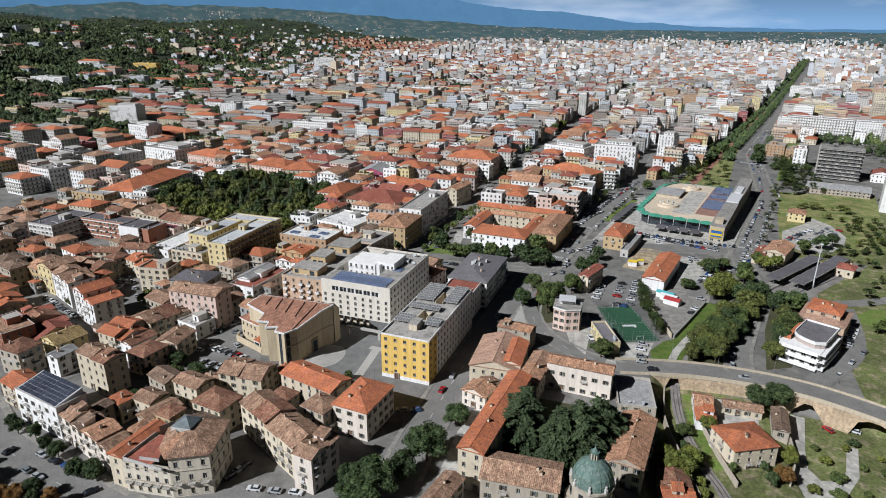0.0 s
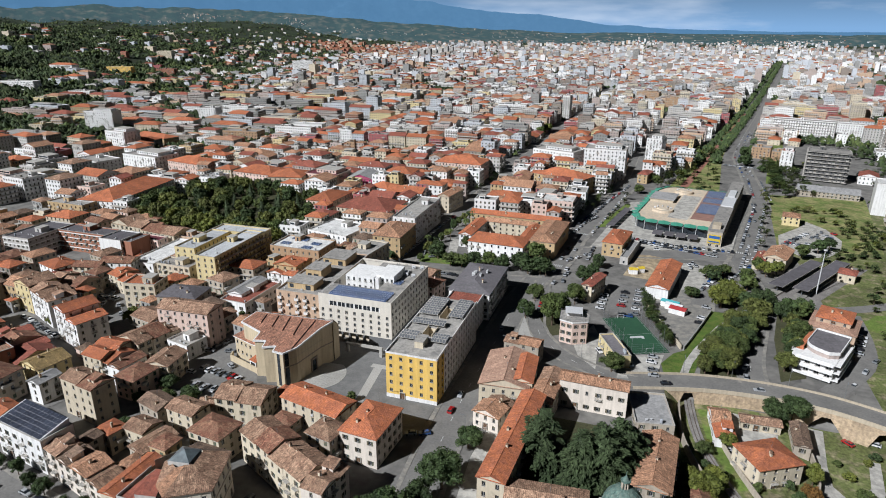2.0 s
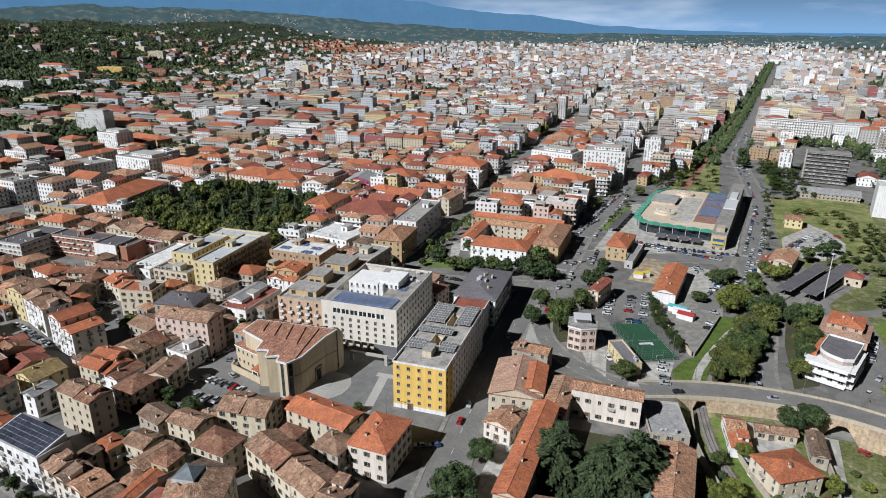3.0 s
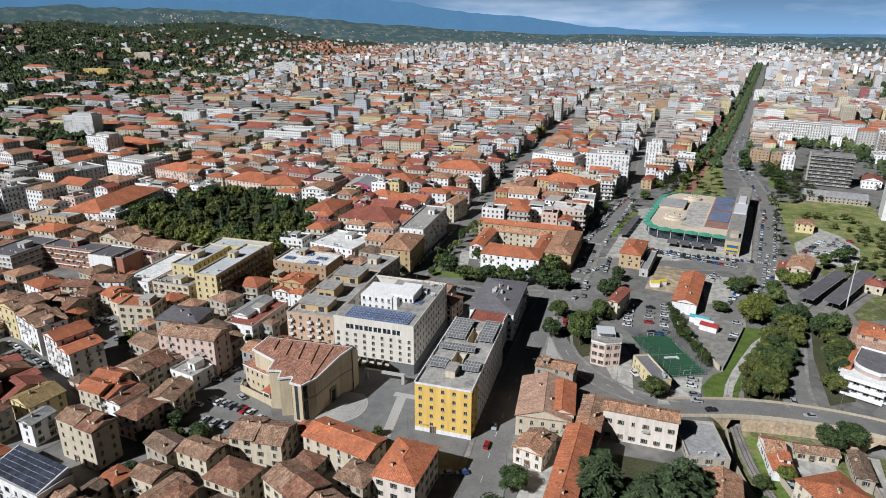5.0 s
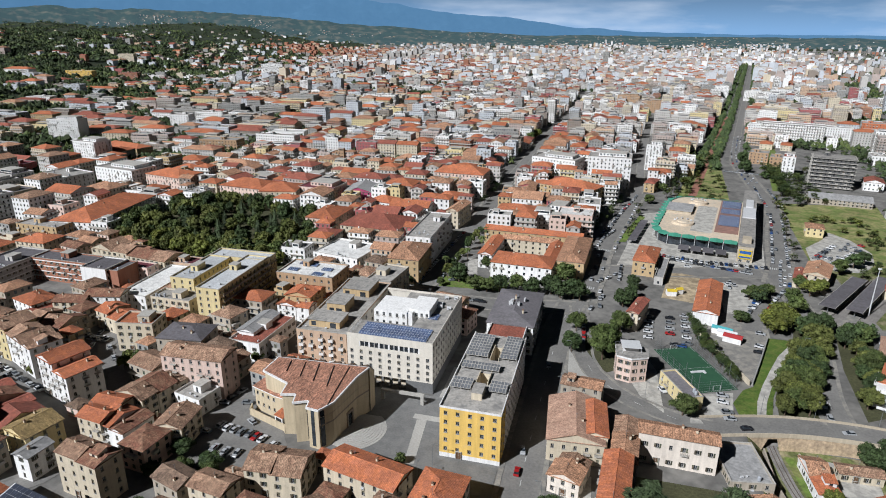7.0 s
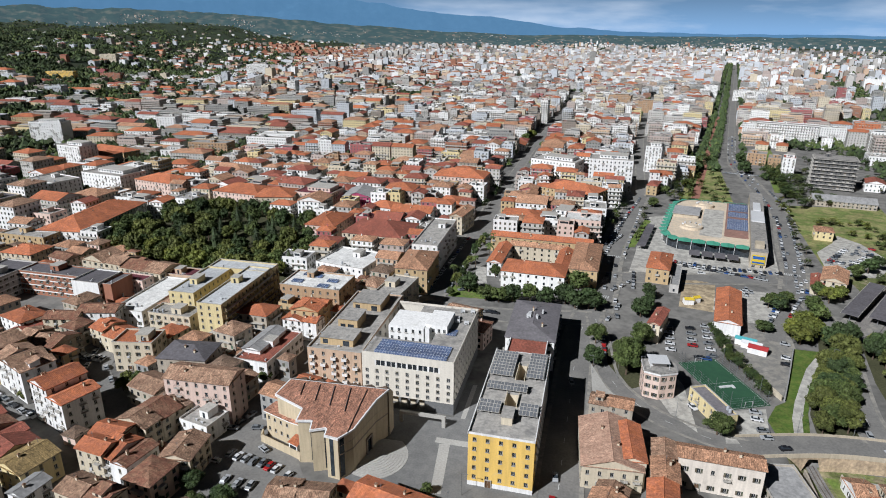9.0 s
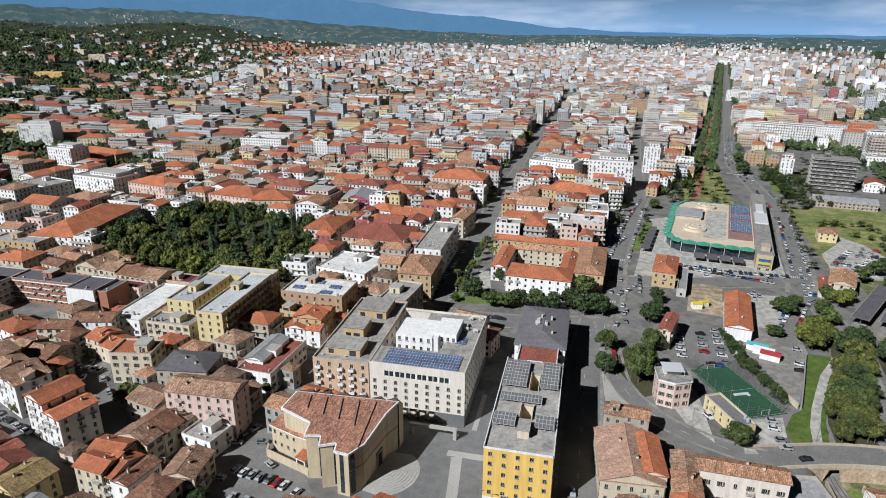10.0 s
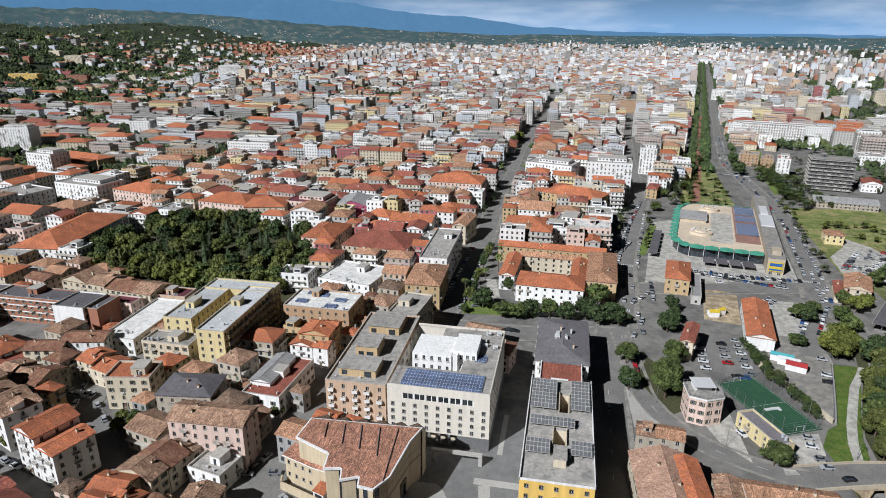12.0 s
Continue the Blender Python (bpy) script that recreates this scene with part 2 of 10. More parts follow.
# ---- mesh building ----
class Build:
    """Collects faces, with a material number each, into one mesh; laid out in metres round a local origin."""

    def __init__(self):
        self.v, self.f, self.m = [], [], []
        self.at(0, 0, 0, 0)

    def at(self, x, y, z, turn):
        self.o, self.c, self.s = (x, y, z), math.cos(radians(turn)), math.sin(radians(turn))
        return self

    def p(self, q):
        return (self.o[0] + q[0] * self.c - q[1] * self.s, self.o[1] + q[0] * self.s + q[1] * self.c, self.o[2] + q[2])

    def face(self, points, m=0):
        n = len(self.v)
        self.v.extend(self.p(q) for q in points)
        self.f.append(tuple(range(n, n + len(points))))
        self.m.append(m)

    def box(self, x0, x1, y0, y1, z0, z1, m=0, bottom=False):
        n = len(self.v)
        self.v.extend(self.p(q) for q in ((x0, y0, z0), (x1, y0, z0), (x1, y1, z0), (x0, y1, z0), (x0, y0, z1), (x1, y0, z1), (x1, y1, z1), (x0, y1, z1)))
        for a in ((0, 1, 5, 4), (1, 2, 6, 5), (2, 3, 7, 6), (3, 0, 4, 7), (4, 5, 6, 7)) + (((3, 2, 1, 0),) if bottom else ()):
            self.f.append(tuple(n + i for i in a))
            self.m.append(m)

    def prism(self, outline, z0, z1, m=0, top=None):
        k = len(outline)
        for i in range(k):
            a, b = outline[i], outline[(i + 1) % k]
            self.face([(*a, z0), (*b, z0), (*b, z1), (*a, z1)], m)
        self.face([(*a, z1) for a in outline], m if top is None else top)

    def tube(self, x, y, z0, z1, r0, r1, sides=8, m=0, cap=True):
        ring = [(math.cos(i * math.tau / sides), math.sin(i * math.tau / sides)) for i in range(sides)]
        for i in range(sides):
            a, b = ring[i], ring[(i + 1) % sides]
            self.face([(x + r0 * a[0], y + r0 * a[1], z0), (x + r0 * b[0], y + r0 * b[1], z0), (x + r1 * b[0], y + r1 * b[1], z1), (x + r1 * a[0], y + r1 * a[1], z1)], m)
        if cap and r1 > 0.01:
            self.face([(x + r1 * a[0], y + r1 * a[1], z1) for a in ring], m)

    def mesh(self, name, mats):
        me = bpy.data.meshes.new(name)
        if len(self.v) < 6000:
            seen, index, kept = {}, [], []
            for q in self.v:
                key = (round(q[0], 3), round(q[1], 3), round(q[2], 3))
                if key not in seen:
                    seen[key] = len(kept)
                    kept.append(q)
                index.append(seen[key])
            keep = []
            for n, f in enumerate(self.f):
                f = tuple(index[i] for i in f)
                if len(set(f)) == len(f):
                    keep.append((f, self.m[n]))
            self.v, self.f, self.m = kept, [k[0] for k in keep], [k[1] for k in keep]
        me.from_pydata(self.v, [], self.f)
        for x in mats:
            me.materials.append(x)
        me.polygons.foreach_set("material_index", self.m)
        count = len(me.polygons)
        normal = np.empty(count * 3, np.float32)
        me.polygons.foreach_get("normal", normal)
        size = np.empty(count, np.int32)
        me.polygons.foreach_get("loop_total", size)
        normal = np.repeat(normal.reshape(-1, 3), size, axis=0)
        flat = np.abs(normal[:, 2]) > 0.999
        along = np.stack([-normal[:, 1], normal[:, 0], np.zeros(len(normal))], 1)
        along[flat] = (1, 0, 0)
        along /= np.linalg.norm(along, axis=1, keepdims=True) + 1e-9
        up = np.cross(normal, along)
        index = np.empty(len(me.loops), np.int32)
        me.loops.foreach_get("vertex_index", index)
        place = np.array(self.v, np.float32)[index]
        uv = me.uv_layers.new(name="metres")
        uv.data.foreach_set("uv", np.stack([(place * along).sum(1), (place * up).sum(1)], 1).astype(np.float32).ravel())
        return me


def part(name, mesh, parent=None, m=None, label="", kind=""):
    ob = new(name, mesh)
    ob.parent = parent
    if m is not None:
        ob.matrix_basis = m
    return tagged(ob, label=label, kind=kind)


def thing(name, m, label, category, group="", kind=""):
    ob = new(name)
    ob.empty_display_size = 1
    ob.matrix_basis = m
    return tagged(ob, label, category, group, kind)


def smooth(a, b, x):
    t = min(1.0, max(0.0, (x - a) / (b - a)))
    return t * t * (3 - 2 * t)


def west_of_town(x, y):
    """How far a place lies up the western hillside, in metres from its foot."""
    return float(np.interp(y, (300, 1600, 3500, 4300, 5200), (-700, -1142, -1600, -1420, -1300))) - x


def ground_height(x, y):
    """The lie of the land: the town slopes gently to the north, hills in the west, a small valley south-east of the bridge road."""
    z = -0.020 * min(1000.0, max(0.0, y - 350.0))
    west = west_of_town(x, y)
    if west > 0:
        rise = smooth(0, 1000, west)
        z += float(np.interp(y, (500, 1200, 2200, 3400), (150, 146, 112, 84))) * rise
        z += 24 * rise * noise.noise((x / 260, y / 260, 0.3)) + 12 * smooth(0, 300, west) * noise.noise((x / 110, y / 110, 2.3))
    far = math.hypot(x + 45, y - 28)
    if far > 3300:
        z += float(np.interp(far, (3300, 3900, 4300, 4700), (0, 32, 66, 96))) + 10 * smooth(3500, 4300, far) * noise.noise((x / 420, y / 420, 5.1))
    east = smooth(1.5, 7, x) * smooth(242, 236, y - 0.05 * min(60.0, max(0.0, x)) + 0.25 * max(0.0, x - 60.0))
    z -= east * (6.0 + 3.0 * smooth(40, 55, x))
    return z


# ---- the land ----
def axis(fine0, fine1, step, low, high, growth):
    values = list(np.arange(fine0, fine1 + 0.1, step))
    a, s = fine1, step
    while a < high:
        s = min(s * growth, 42.0)
        a += s
        values.append(min(a, high))
    a, s = fine0, step
    while a > low:
        s = min(s * growth, 42.0)
        a -= s
        values.insert(0, max(a, low))
    return values


def make_ground():
    xs, ys = axis(-20, 110, 3.0, -4000, 2300, 1.10), sorted(axis(150, 260, 3.0, -400, 4700, 1.09) + [350.0, 1350.0])
    verts = [(x, y, ground_height(x, y) - 0.05) for y in ys for x in xs]
    w = len(xs)
    faces = [(j * w + i, j * w + i + 1, (j + 1) * w + i + 1, (j + 1) * w + i) for j in range(len(ys) - 1) for i in range(w - 1)]
    me = bpy.data.meshes.new("ground")
    me.from_pydata(verts, [], faces)
    town = material("town_ground", (0.24, 0.228, 0.208), 0.92, 0.22, 0.35, 0.03, 0.02, second=(0.16, 0.153, 0.142), cover=0.52)
    wild = material("hill_ground", (0.030, 0.044, 0.021), 0.95, 0.40, 0.06, 0.008, 0.3, second=(0.08, 0.075, 0.038), cover=0.64)
    vale = material("valley_ground", (0.145, 0.165, 0.056), 0.95, 0.5, 0.9, 0.07, 0.08, second=(0.29, 0.25, 0.15), cover=0.58)
    for x in (town, wild, vale):
        me.materials.append(x)
    for f in me.polygons:
        x, y, z = f.center
        hill = west_of_town(x, y) - 20
        if x > 1 and y < 236 and z < -0.3:
            f.material_index = 2
        elif x > 75 and y < 560:
            f.material_index = 2
        elif hill > 0 or y > 4000 or x > 420 + 0.30 * max(0, y - 900):
            f.material_index = 1
        f.use_smooth = True
    tagged(new("ground", me), "sloping town ground rising to wooded hills", "ground", kind="structure")


make_ground()


def sheet(name, outline, mat, label, category, lift=0.03, thick=0.0):
    """A flat patch of surface laid on the ground, with a real edge."""
    b = Build()
    for low in (True, False):
        # cut along the line where the slope begins
        piece = []
        for i in range(len(outline)):
            p, q = outline[i - 1], outline[i]
            pin, qin = (p[1] <= 350) == low, (q[1] <= 350) == low
            if pin != qin:
                t = (350 - p[1]) / (q[1] - p[1])
                piece.append((p[0] + t * (q[0] - p[0]), 350.0))
            if qin:
                piece.append(q)
        if len(piece) > 2:
            b.face([(p[0], p[1], ground_height(*p) + lift) for p in piece])
    return tagged(new(name, b.mesh(name, [mat])), label, category, kind="structure")


def ribbon(points, width):
    """Left and right edges of a way along a line."""
    left, right = [], []
    for i, (x, y) in enumerate(points):
        x0, y0 = points[max(0, i - 1)]
        x1, y1 = points[min(len(points) - 1, i + 1)]
        d = math.hypot(x1 - x0, y1 - y0)
        nx, ny = -(y1 - y0) / d, (x1 - x0) / d
        left.append((x + nx * width / 2, y + ny * width / 2))
        right.append((x - nx * width / 2, y - ny * width / 2))
    return left, right


def curve_points(points, step=6.0):
    """A smooth line through the given points."""
    out = []
    for i in range(len(points) - 1):
        p0, p1, p2, p3 = points[max(0, i - 1)], points[i], points[i + 1], points[min(len(points) - 1, i + 2)]
        n = max(1, int(math.hypot(p2[0] - p1[0], p2[1] - p1[1]) / step))
        for j in range(n):
            t = j / n
            out.append(tuple(0.5 * (2 * p1[k] + (p2[k] - p0[k]) * t + (2 * p0[k] - 5 * p1[k] + 4 * p2[k] - p3[k]) * t * t + (3 * p1[k] - p0[k] - 3 * p2[k] + p3[k]) * t ** 3) for k in (0, 1)))
    out.append(points[-1])
    return out


ROADS = [([(40, 640), (49, 773), (63, 844), (145, 1294), (243, 1855), (482, 3222)], 11)]
NEXT_LIFT = [0.02]


def road(points, width, label="grey asphalt street between the houses", walk_width=0.0, dashes=False, level=None, fixed=False):
    line = curve_points(points)
    ROADS.append((line, width / 2 + walk_width))
    NEXT_LIFT[0] += 0.004
    lift = NEXT_LIFT[0]
    left, right = ribbon(line, width)
    h = [level if fixed else ground_height(*p) for p in line]
    b = Build()
    for i in range(len(line) - 1):
        b.face([(*right[i], h[i] + lift), (*right[i + 1], h[i + 1] + lift), (*left[i + 1], h[i + 1] + lift), (*left[i], h[i] + lift)])
    ob = tagged(new("road", b.mesh("road", [ASPHALT])), label, "road", kind="structure")
    if dashes:
        for i in range(0, len(line) - 1, 2):
            (x0, y0), (x1, y1) = line[i], line[i + 1]
            if y0 > 335:
                break
            l, r = ribbon([(x0, y0), ((x0 + x1) / 2, (y0 + y1) / 2)], 0.18)
            d = Build()
            d.face([(*r[0], h[i] + lift + 0.006), (*r[1], h[i] + lift + 0.006), (*l[1], h[i] + lift + 0.006), (*l[0], h[i] + lift + 0.006)])
            part("lane_mark", d.mesh("lane_mark", [PAINT]), ob)
    if walk_width:
        for side, sign in ((left, 1), (right, -1)):
            outer = ribbon(line, width + 2 * walk_width)[0 if sign > 0 else 1]
            k = Build()
            for i in range(len(line) - 1):
                a, c, d, e = (side[i], side[i + 1], outer[i + 1], outer[i]) if sign > 0 else (outer[i], outer[i + 1], side[i + 1], side[i])
                za, zc = h[i] + lift + 0.13, h[i + 1] + lift + 0.13
                k.face([(*a, za), (*c, zc), (*d, zc), (*e, za)])
                k.face([(*side[i + 1], zc), (*side[i], za), (*side[i], za - 0.13), (*side[i + 1], zc - 0.13)])
            tagged(new("pavement", k.mesh("pavement", [PAVING])), "pale paved footway with a kerb along the street", "pavement", kind="structure")
    return ob


road([(-62, 100), (-68, 150), (-70, 192), (-69.5, 240), (-68, 300), (-62, 345)], 12, "grey asphalt street beside the yellow office block", 1.6, True)
road([(-9, 234), (-16, 234), (-27.6, 238.4), (-38.6, 244.7), (-48, 255), (-55.5, 270), (-58.5, 295), (-62, 330)], 7, "curving asphalt road up to the bridge", 1.2, True)
road([(34, 246), (34.5, 266), (41, 302), (46, 330), (44, 380), (42, 410)], 9, "asphalt road past the trees to the station", 1.4, True)
road([(-62, 330), (-57, 376), (-55, 413), (-44, 494), (-28, 591)], 13, "wide asphalt avenue with parked cars", 2.6, False)
road([(-28, 591), (-25, 640), (-19, 792), (-11, 930), (-4, 1038), (20, 1300), (60, 1700)], 7, "narrow shaded street between tall blocks", 1.2, False)
road([(41, 384), (51, 422), (57, 458), (65, 500), (73.5, 547), (78, 660), (81, 779)], 11, "long straight asphalt avenue through the town", 2.4, False)
road([(81, 779), (90, 850), (169, 1301), (270, 1862), (517, 3233)], 8, "long straight asphalt avenue through the town", 1.2, False)
road([(-62, 380), (-30, 385), (40, 402)], 13, "asphalt street in front of the market hall", 2.0, True)
road([(-146, 300), (-142, 446), (-144, 520)], 12, "long shaded street between apartment blocks", 2.2, False)
road([(-144, 520), (-145, 600), (-145, 724), (-146, 810), (-140, 1096), (-131, 1452), (-127, 1689)], 8, "long shaded street between apartment blocks", 1.4, False)
road([(-150, 316), (-110, 314), (-62, 322)], 13, "asphalt cross street below the plane trees", 1.5, False)
road([(-270, 140), (-230, 125), (-200, 112), (-162, 104), (-120, 98)], 13, "broad asphalt street along the white houses", 2.5, True)
road([(-262, 262), (-256, 225), (-232, 205), (-217, 180), (-212, 150), (-240, 128)], 7)
road([(-300, 195), (-262, 188), (-232, 166)], 6)
road([(-130, 105), (-112, 118), (-96, 118), (-78, 140), (-66, 170)], 9, "grey asphalt square before the old houses")
road([(-178, 215), (-172, 235), (-170, 270), (-168, 310)], 7)
road([(50, 404), (38, 372), (25, 344), (17, 318)], 8, "asphalt lane with parked cars beside the orange hall")
road([(70, 330), (95, 340), (140, 370)], 7)
road([(60, 248), (78, 275), (84, 300), (86, 330)], 8, "asphalt lane and parking beside the white house")
sheet("plaza", [(-136, 183), (-100, 172), (-78, 180), (-78, 193), (-98, 197), (-98, 250), (-109, 250), (-109, 226), (-146, 226), (-146, 214), (-128, 212)], SETTS, "grey paved civic square", "plaza", 0.012)
sheet("parking_ground", [(-198, 166), (-162, 165), (-142, 178), (-158, 198), (-172, 208), (-186, 190)], ASPHALT, "asphalt car park in the old town", "parking lot", 0.012)
sheet("stone_strip", [(-110.3, 210.2), (-106.8, 211.2), (-104.0, 187.0), (-107.2, 186.2)], PALE_STONE, "pale stone strip across the square", "paving", 0.022)
sheet("stone_strip", [(-112, 213.5), (-98, 213.5), (-98, 210.6), (-112, 210.6)], PALE_STONE, "pale stone strip across the square", "paving", 0.026)
sheet("stone_strip", [(-106.5, 226), (-104.8, 226), (-104.8, 249), (-106.5, 249)], PALE_STONE, "pale stone strip along the office wall", "paving", 0.022)
sheet("parking_ground", [(-29, 297), (-10, 294), (-4, 330), (-26, 334)], ASPHALT, "asphalt car park with rows of cars", "parking lot", 0.012)
sheet("yard_ground", [(-9, 311), (7.5, 266), (24, 312), (26, 336), (-4, 336)], PAVING, "worn grey yard behind the sports court", "yard", 0.010)
sheet("yard_ground", [(-16.0, 253.6), (0.7, 259.6), (-2.3, 237.8), (-16.9, 234.2)], PALE_PAVING, "pale concrete yard with parked cars", "yard", 0.03)
sheet("yard_ground", [(-37.0, 257.6), (-30.3, 278.8), (-26.8, 269.0), (-25.7, 243.2), (-25.5, 238.3), (-33.6, 247.4)], PALE_PAVING, "pale yard beside the pink house", "yard", 0.03)
sheet("paved_corner", [(-62.4, 277.6), (-56.0, 259.6), (-51.0, 253.0), (-61.2, 250.4)], PALE_STONE, "pale paved corner between the two roads", "paving", 0.16)
sheet("yard_ground", [(8, 336), (34, 336), (36, 378), (10, 380)], PALE_PAVING, "pale yard beside the orange hall", "yard", 0.010)
sheet("earth_yard", [(-21, 347), (-5, 344), (2, 385), (-14, 390)], EARTH, "bare earth building plot", "yard", 0.010)
sheet("market_forecourt", [(-44, 390), (40, 408), (64, 560), (40, 566), (-26, 520)], PALE_PAVING, "pale paved forecourt round the market", "paving", 0.012)
BANK_GRASS = material("bank_grass", (0.085, 0.145, 0.022), 0.9, 0.35, 1.2, 0.1, second=(0.13, 0.17, 0.035), cover=0.5)
sheet("grass_strip", [(22.5, 312.5), (33.0, 312.5), (28.8, 298.3), (22.2, 281.3), (15.0, 260.3), (11.5, 244.4), (0.6, 244.0), (-0.4, 252.0), (4.6, 262.5), (9.0, 266.5), (14.4, 283.4)], BANK_GRASS, "bright green grass strip beside the court", "grass", 0.035)
sheet("dirt_path", [(6.4, 244.2), (9.4, 244.4), (11.8, 255.6), (15.6, 267.2), (20.8, 280.2), (26.8, 294.8), (33.2, 306.0), (36.0, 312.0), (33.0, 312.4), (30.0, 306.4), (23.6, 295.4), (17.6, 280.9), (12.4, 267.8), (8.6, 256.0)], PALE_PAVING, "narrow pale track bed through the grass", "path", 0.05)
sheet("grass_field", [(84, 315), (130, 300), (140, 330), (98, 334)], GRASS, "green lawn behind the houses", "grass", 0.03)
sheet("grass_field", [(68, 420), (130, 440), (160, 600), (84, 590)], DRY_GRASS, "dry grassy waste ground", "grass", 0.03)
sheet("parking_ground", [(70, 432), (80, 418), (94, 419), (106, 438), (112, 462), (108, 490), (99, 506), (90, 486), (74, 462)], PALE_PAVING, "pale car park by the station", "parking lot", 0.05)
sheet("railway_verge", [(46, 336), (70, 334), (112, 404), (96, 410), (62, 366)], BALLAST, "stony track bed at the station", "railway", 0.03)
sheet("promenade", [(0, 562), (44, 562), (62, 760), (74, 850), (152, 1290), (140, 1292), (44, 800), (15, 650)], DRY_GRASS, "planted strip between the avenues", "park", 0.03)
sheet("grass_strip", [(90, 640), (104, 640), (188, 1180), (174, 1184)], GRASS, "green verge along the straight avenue", "grass", 0.04)
sheet("promenade_path", [(14, 596), (21, 596), (48, 745), (148, 1290), (141, 1291), (42, 746)], material("red_paving", (0.36, 0.17, 0.12), 0.85, 0.2), "red paved path along the avenue", "path", 0.05)
sheet("garden_ground", [(-136, 330), (-100, 332), (-100, 345), (-136, 345)], GRASS, "small lawn under the palms", "grass", 0.03)
# litter floor tinted dark; the trees' shade is put into its colour
sheet("wood_floor", [(14, 244), (27, 246), (42, 292), (52, 330), (38, 332), (29.6, 299), (22.6, 281), (15.5, 260)], material("shade_dark_litter", (0.075, 0.075, 0.035), 0.95, 0.4, 1.2, 0.1, 0.05), "earth and scrub darkened with shade under the trees", "ground", 0.02)
sheet("wood_floor", [(44, 252), (54, 258), (60, 290), (69, 328), (54, 328), (47, 290)], bpy.data.materials["shade_dark_litter"], "earth and scrub darkened with shade under the trees", "ground", 0.02)
sheet("park_ground", [(-405, 345), (-364, 336), (-320, 326), (-226, 324), (-222, 380), (-246, 430), (-285, 445), (-380, 455), (-420, 450)], bpy.data.materials["shade_dark_litter"], "park lawn darkened with shade under tall trees", "park", 0.03)
sheet("wood_floor", [(-51.6, 303.2), (-40.6, 287.9), (-42.1, 265.1), (-47.6, 260.9), (-55.7, 279.3), (-56.2, 288.9)], bpy.data.materials["shade_dark_litter"], "scrub darkened with shade under the roadside trees", "ground", 0.03)
sheet("yard_ground", [(24, 208), (38, 209), (41, 232), (24, 233)], PALE_PAVING, "pale concrete yard behind the villa", "yard", 0.12)
sheet("grass_strip", [(13.5, 232), (17, 232), (20, 212), (27, 190), (24, 188), (16.5, 208)], GRASS, "grassy bank along the railway", "grass", 0.05)
# garden lawn in the same dark colour, cedar shade included
sheet("cloister_ground", [(-40, 150), (-8, 152), (-8, 200), (-40, 200)], bpy.data.materials["shade_dark_litter"], "walled garden lawn darkened with shade under cedars", "garden", 0.02)
sheet("valley_track", [(52, 236), (57, 236), (54, 214), (53.5, 204), (56.5, 199), (61, 201), (65, 207), (68, 222), (71.5, 222), (68.5, 205), (64, 196), (60, 186), (52, 180), (48, 196), (49.5, 210)], PALE_PAVING, "pale dirt track winding through grass", "path", 0.12)

# far hills and blue mountains; air haze is put into their colour and emission
def make_range(start, depth, base, profile, seed, dark, pale, haze_glow, label, rough=0.2):
    b = Build()
    rows = []
    for j in range(13):
        r = start + depth * j / 12
        ring = []
        for i in range(421):
            bearing = -64 + i * 0.25
            a = radians(bearing)
            ridge = base + (profile(bearing) - base) * (1 + 0.7 * rough * noise.noise((bearing / 7, seed, 1.0)) + 0.5 * rough * noise.noise((bearing / 1.9, seed, 1.0)) + 0.15 * rough * noise.noise((bearing / 0.6, seed, 1.0)))
            fold = 1 + 0.5 * noise.noise((bearing / 2.4, j * 0.55, 4.0 + seed)) + 0.24 * noise.noise((bearing / 0.9, j * 0.9, 7.0 + seed))
            ring.append((r * math.sin(a), r * math.cos(a), base + (ridge - base) * (j / 12) ** 0.85 * (1 + (fold - 1) * (1 - j / 12))))
        rows.append(ring)
    for j in range(12):
        for i in range(420):
            b.face([rows[j][i], rows[j][i + 1], rows[j + 1][i + 1], rows[j + 1][i]])
    m = material("hazed_hills", dark, 1.0, 0.25, 0.03, 0.006, spec=0.0, second=pale, cover=0.58)
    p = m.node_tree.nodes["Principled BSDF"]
    p.inputs["Emission Color"].default_value = (*haze_glow, 1)
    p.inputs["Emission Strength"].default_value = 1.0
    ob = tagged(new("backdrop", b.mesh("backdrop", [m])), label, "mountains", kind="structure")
    for f in ob.data.polygons:
        f.use_smooth = True
    return rows


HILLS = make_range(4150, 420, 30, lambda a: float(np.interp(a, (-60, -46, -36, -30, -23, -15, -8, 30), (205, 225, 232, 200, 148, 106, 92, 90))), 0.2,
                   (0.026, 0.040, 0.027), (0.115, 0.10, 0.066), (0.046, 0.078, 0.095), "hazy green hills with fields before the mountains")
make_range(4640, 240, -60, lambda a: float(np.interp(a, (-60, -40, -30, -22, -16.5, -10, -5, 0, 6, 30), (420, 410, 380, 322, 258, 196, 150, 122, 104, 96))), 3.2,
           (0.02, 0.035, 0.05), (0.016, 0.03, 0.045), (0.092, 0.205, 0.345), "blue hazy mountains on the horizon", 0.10)


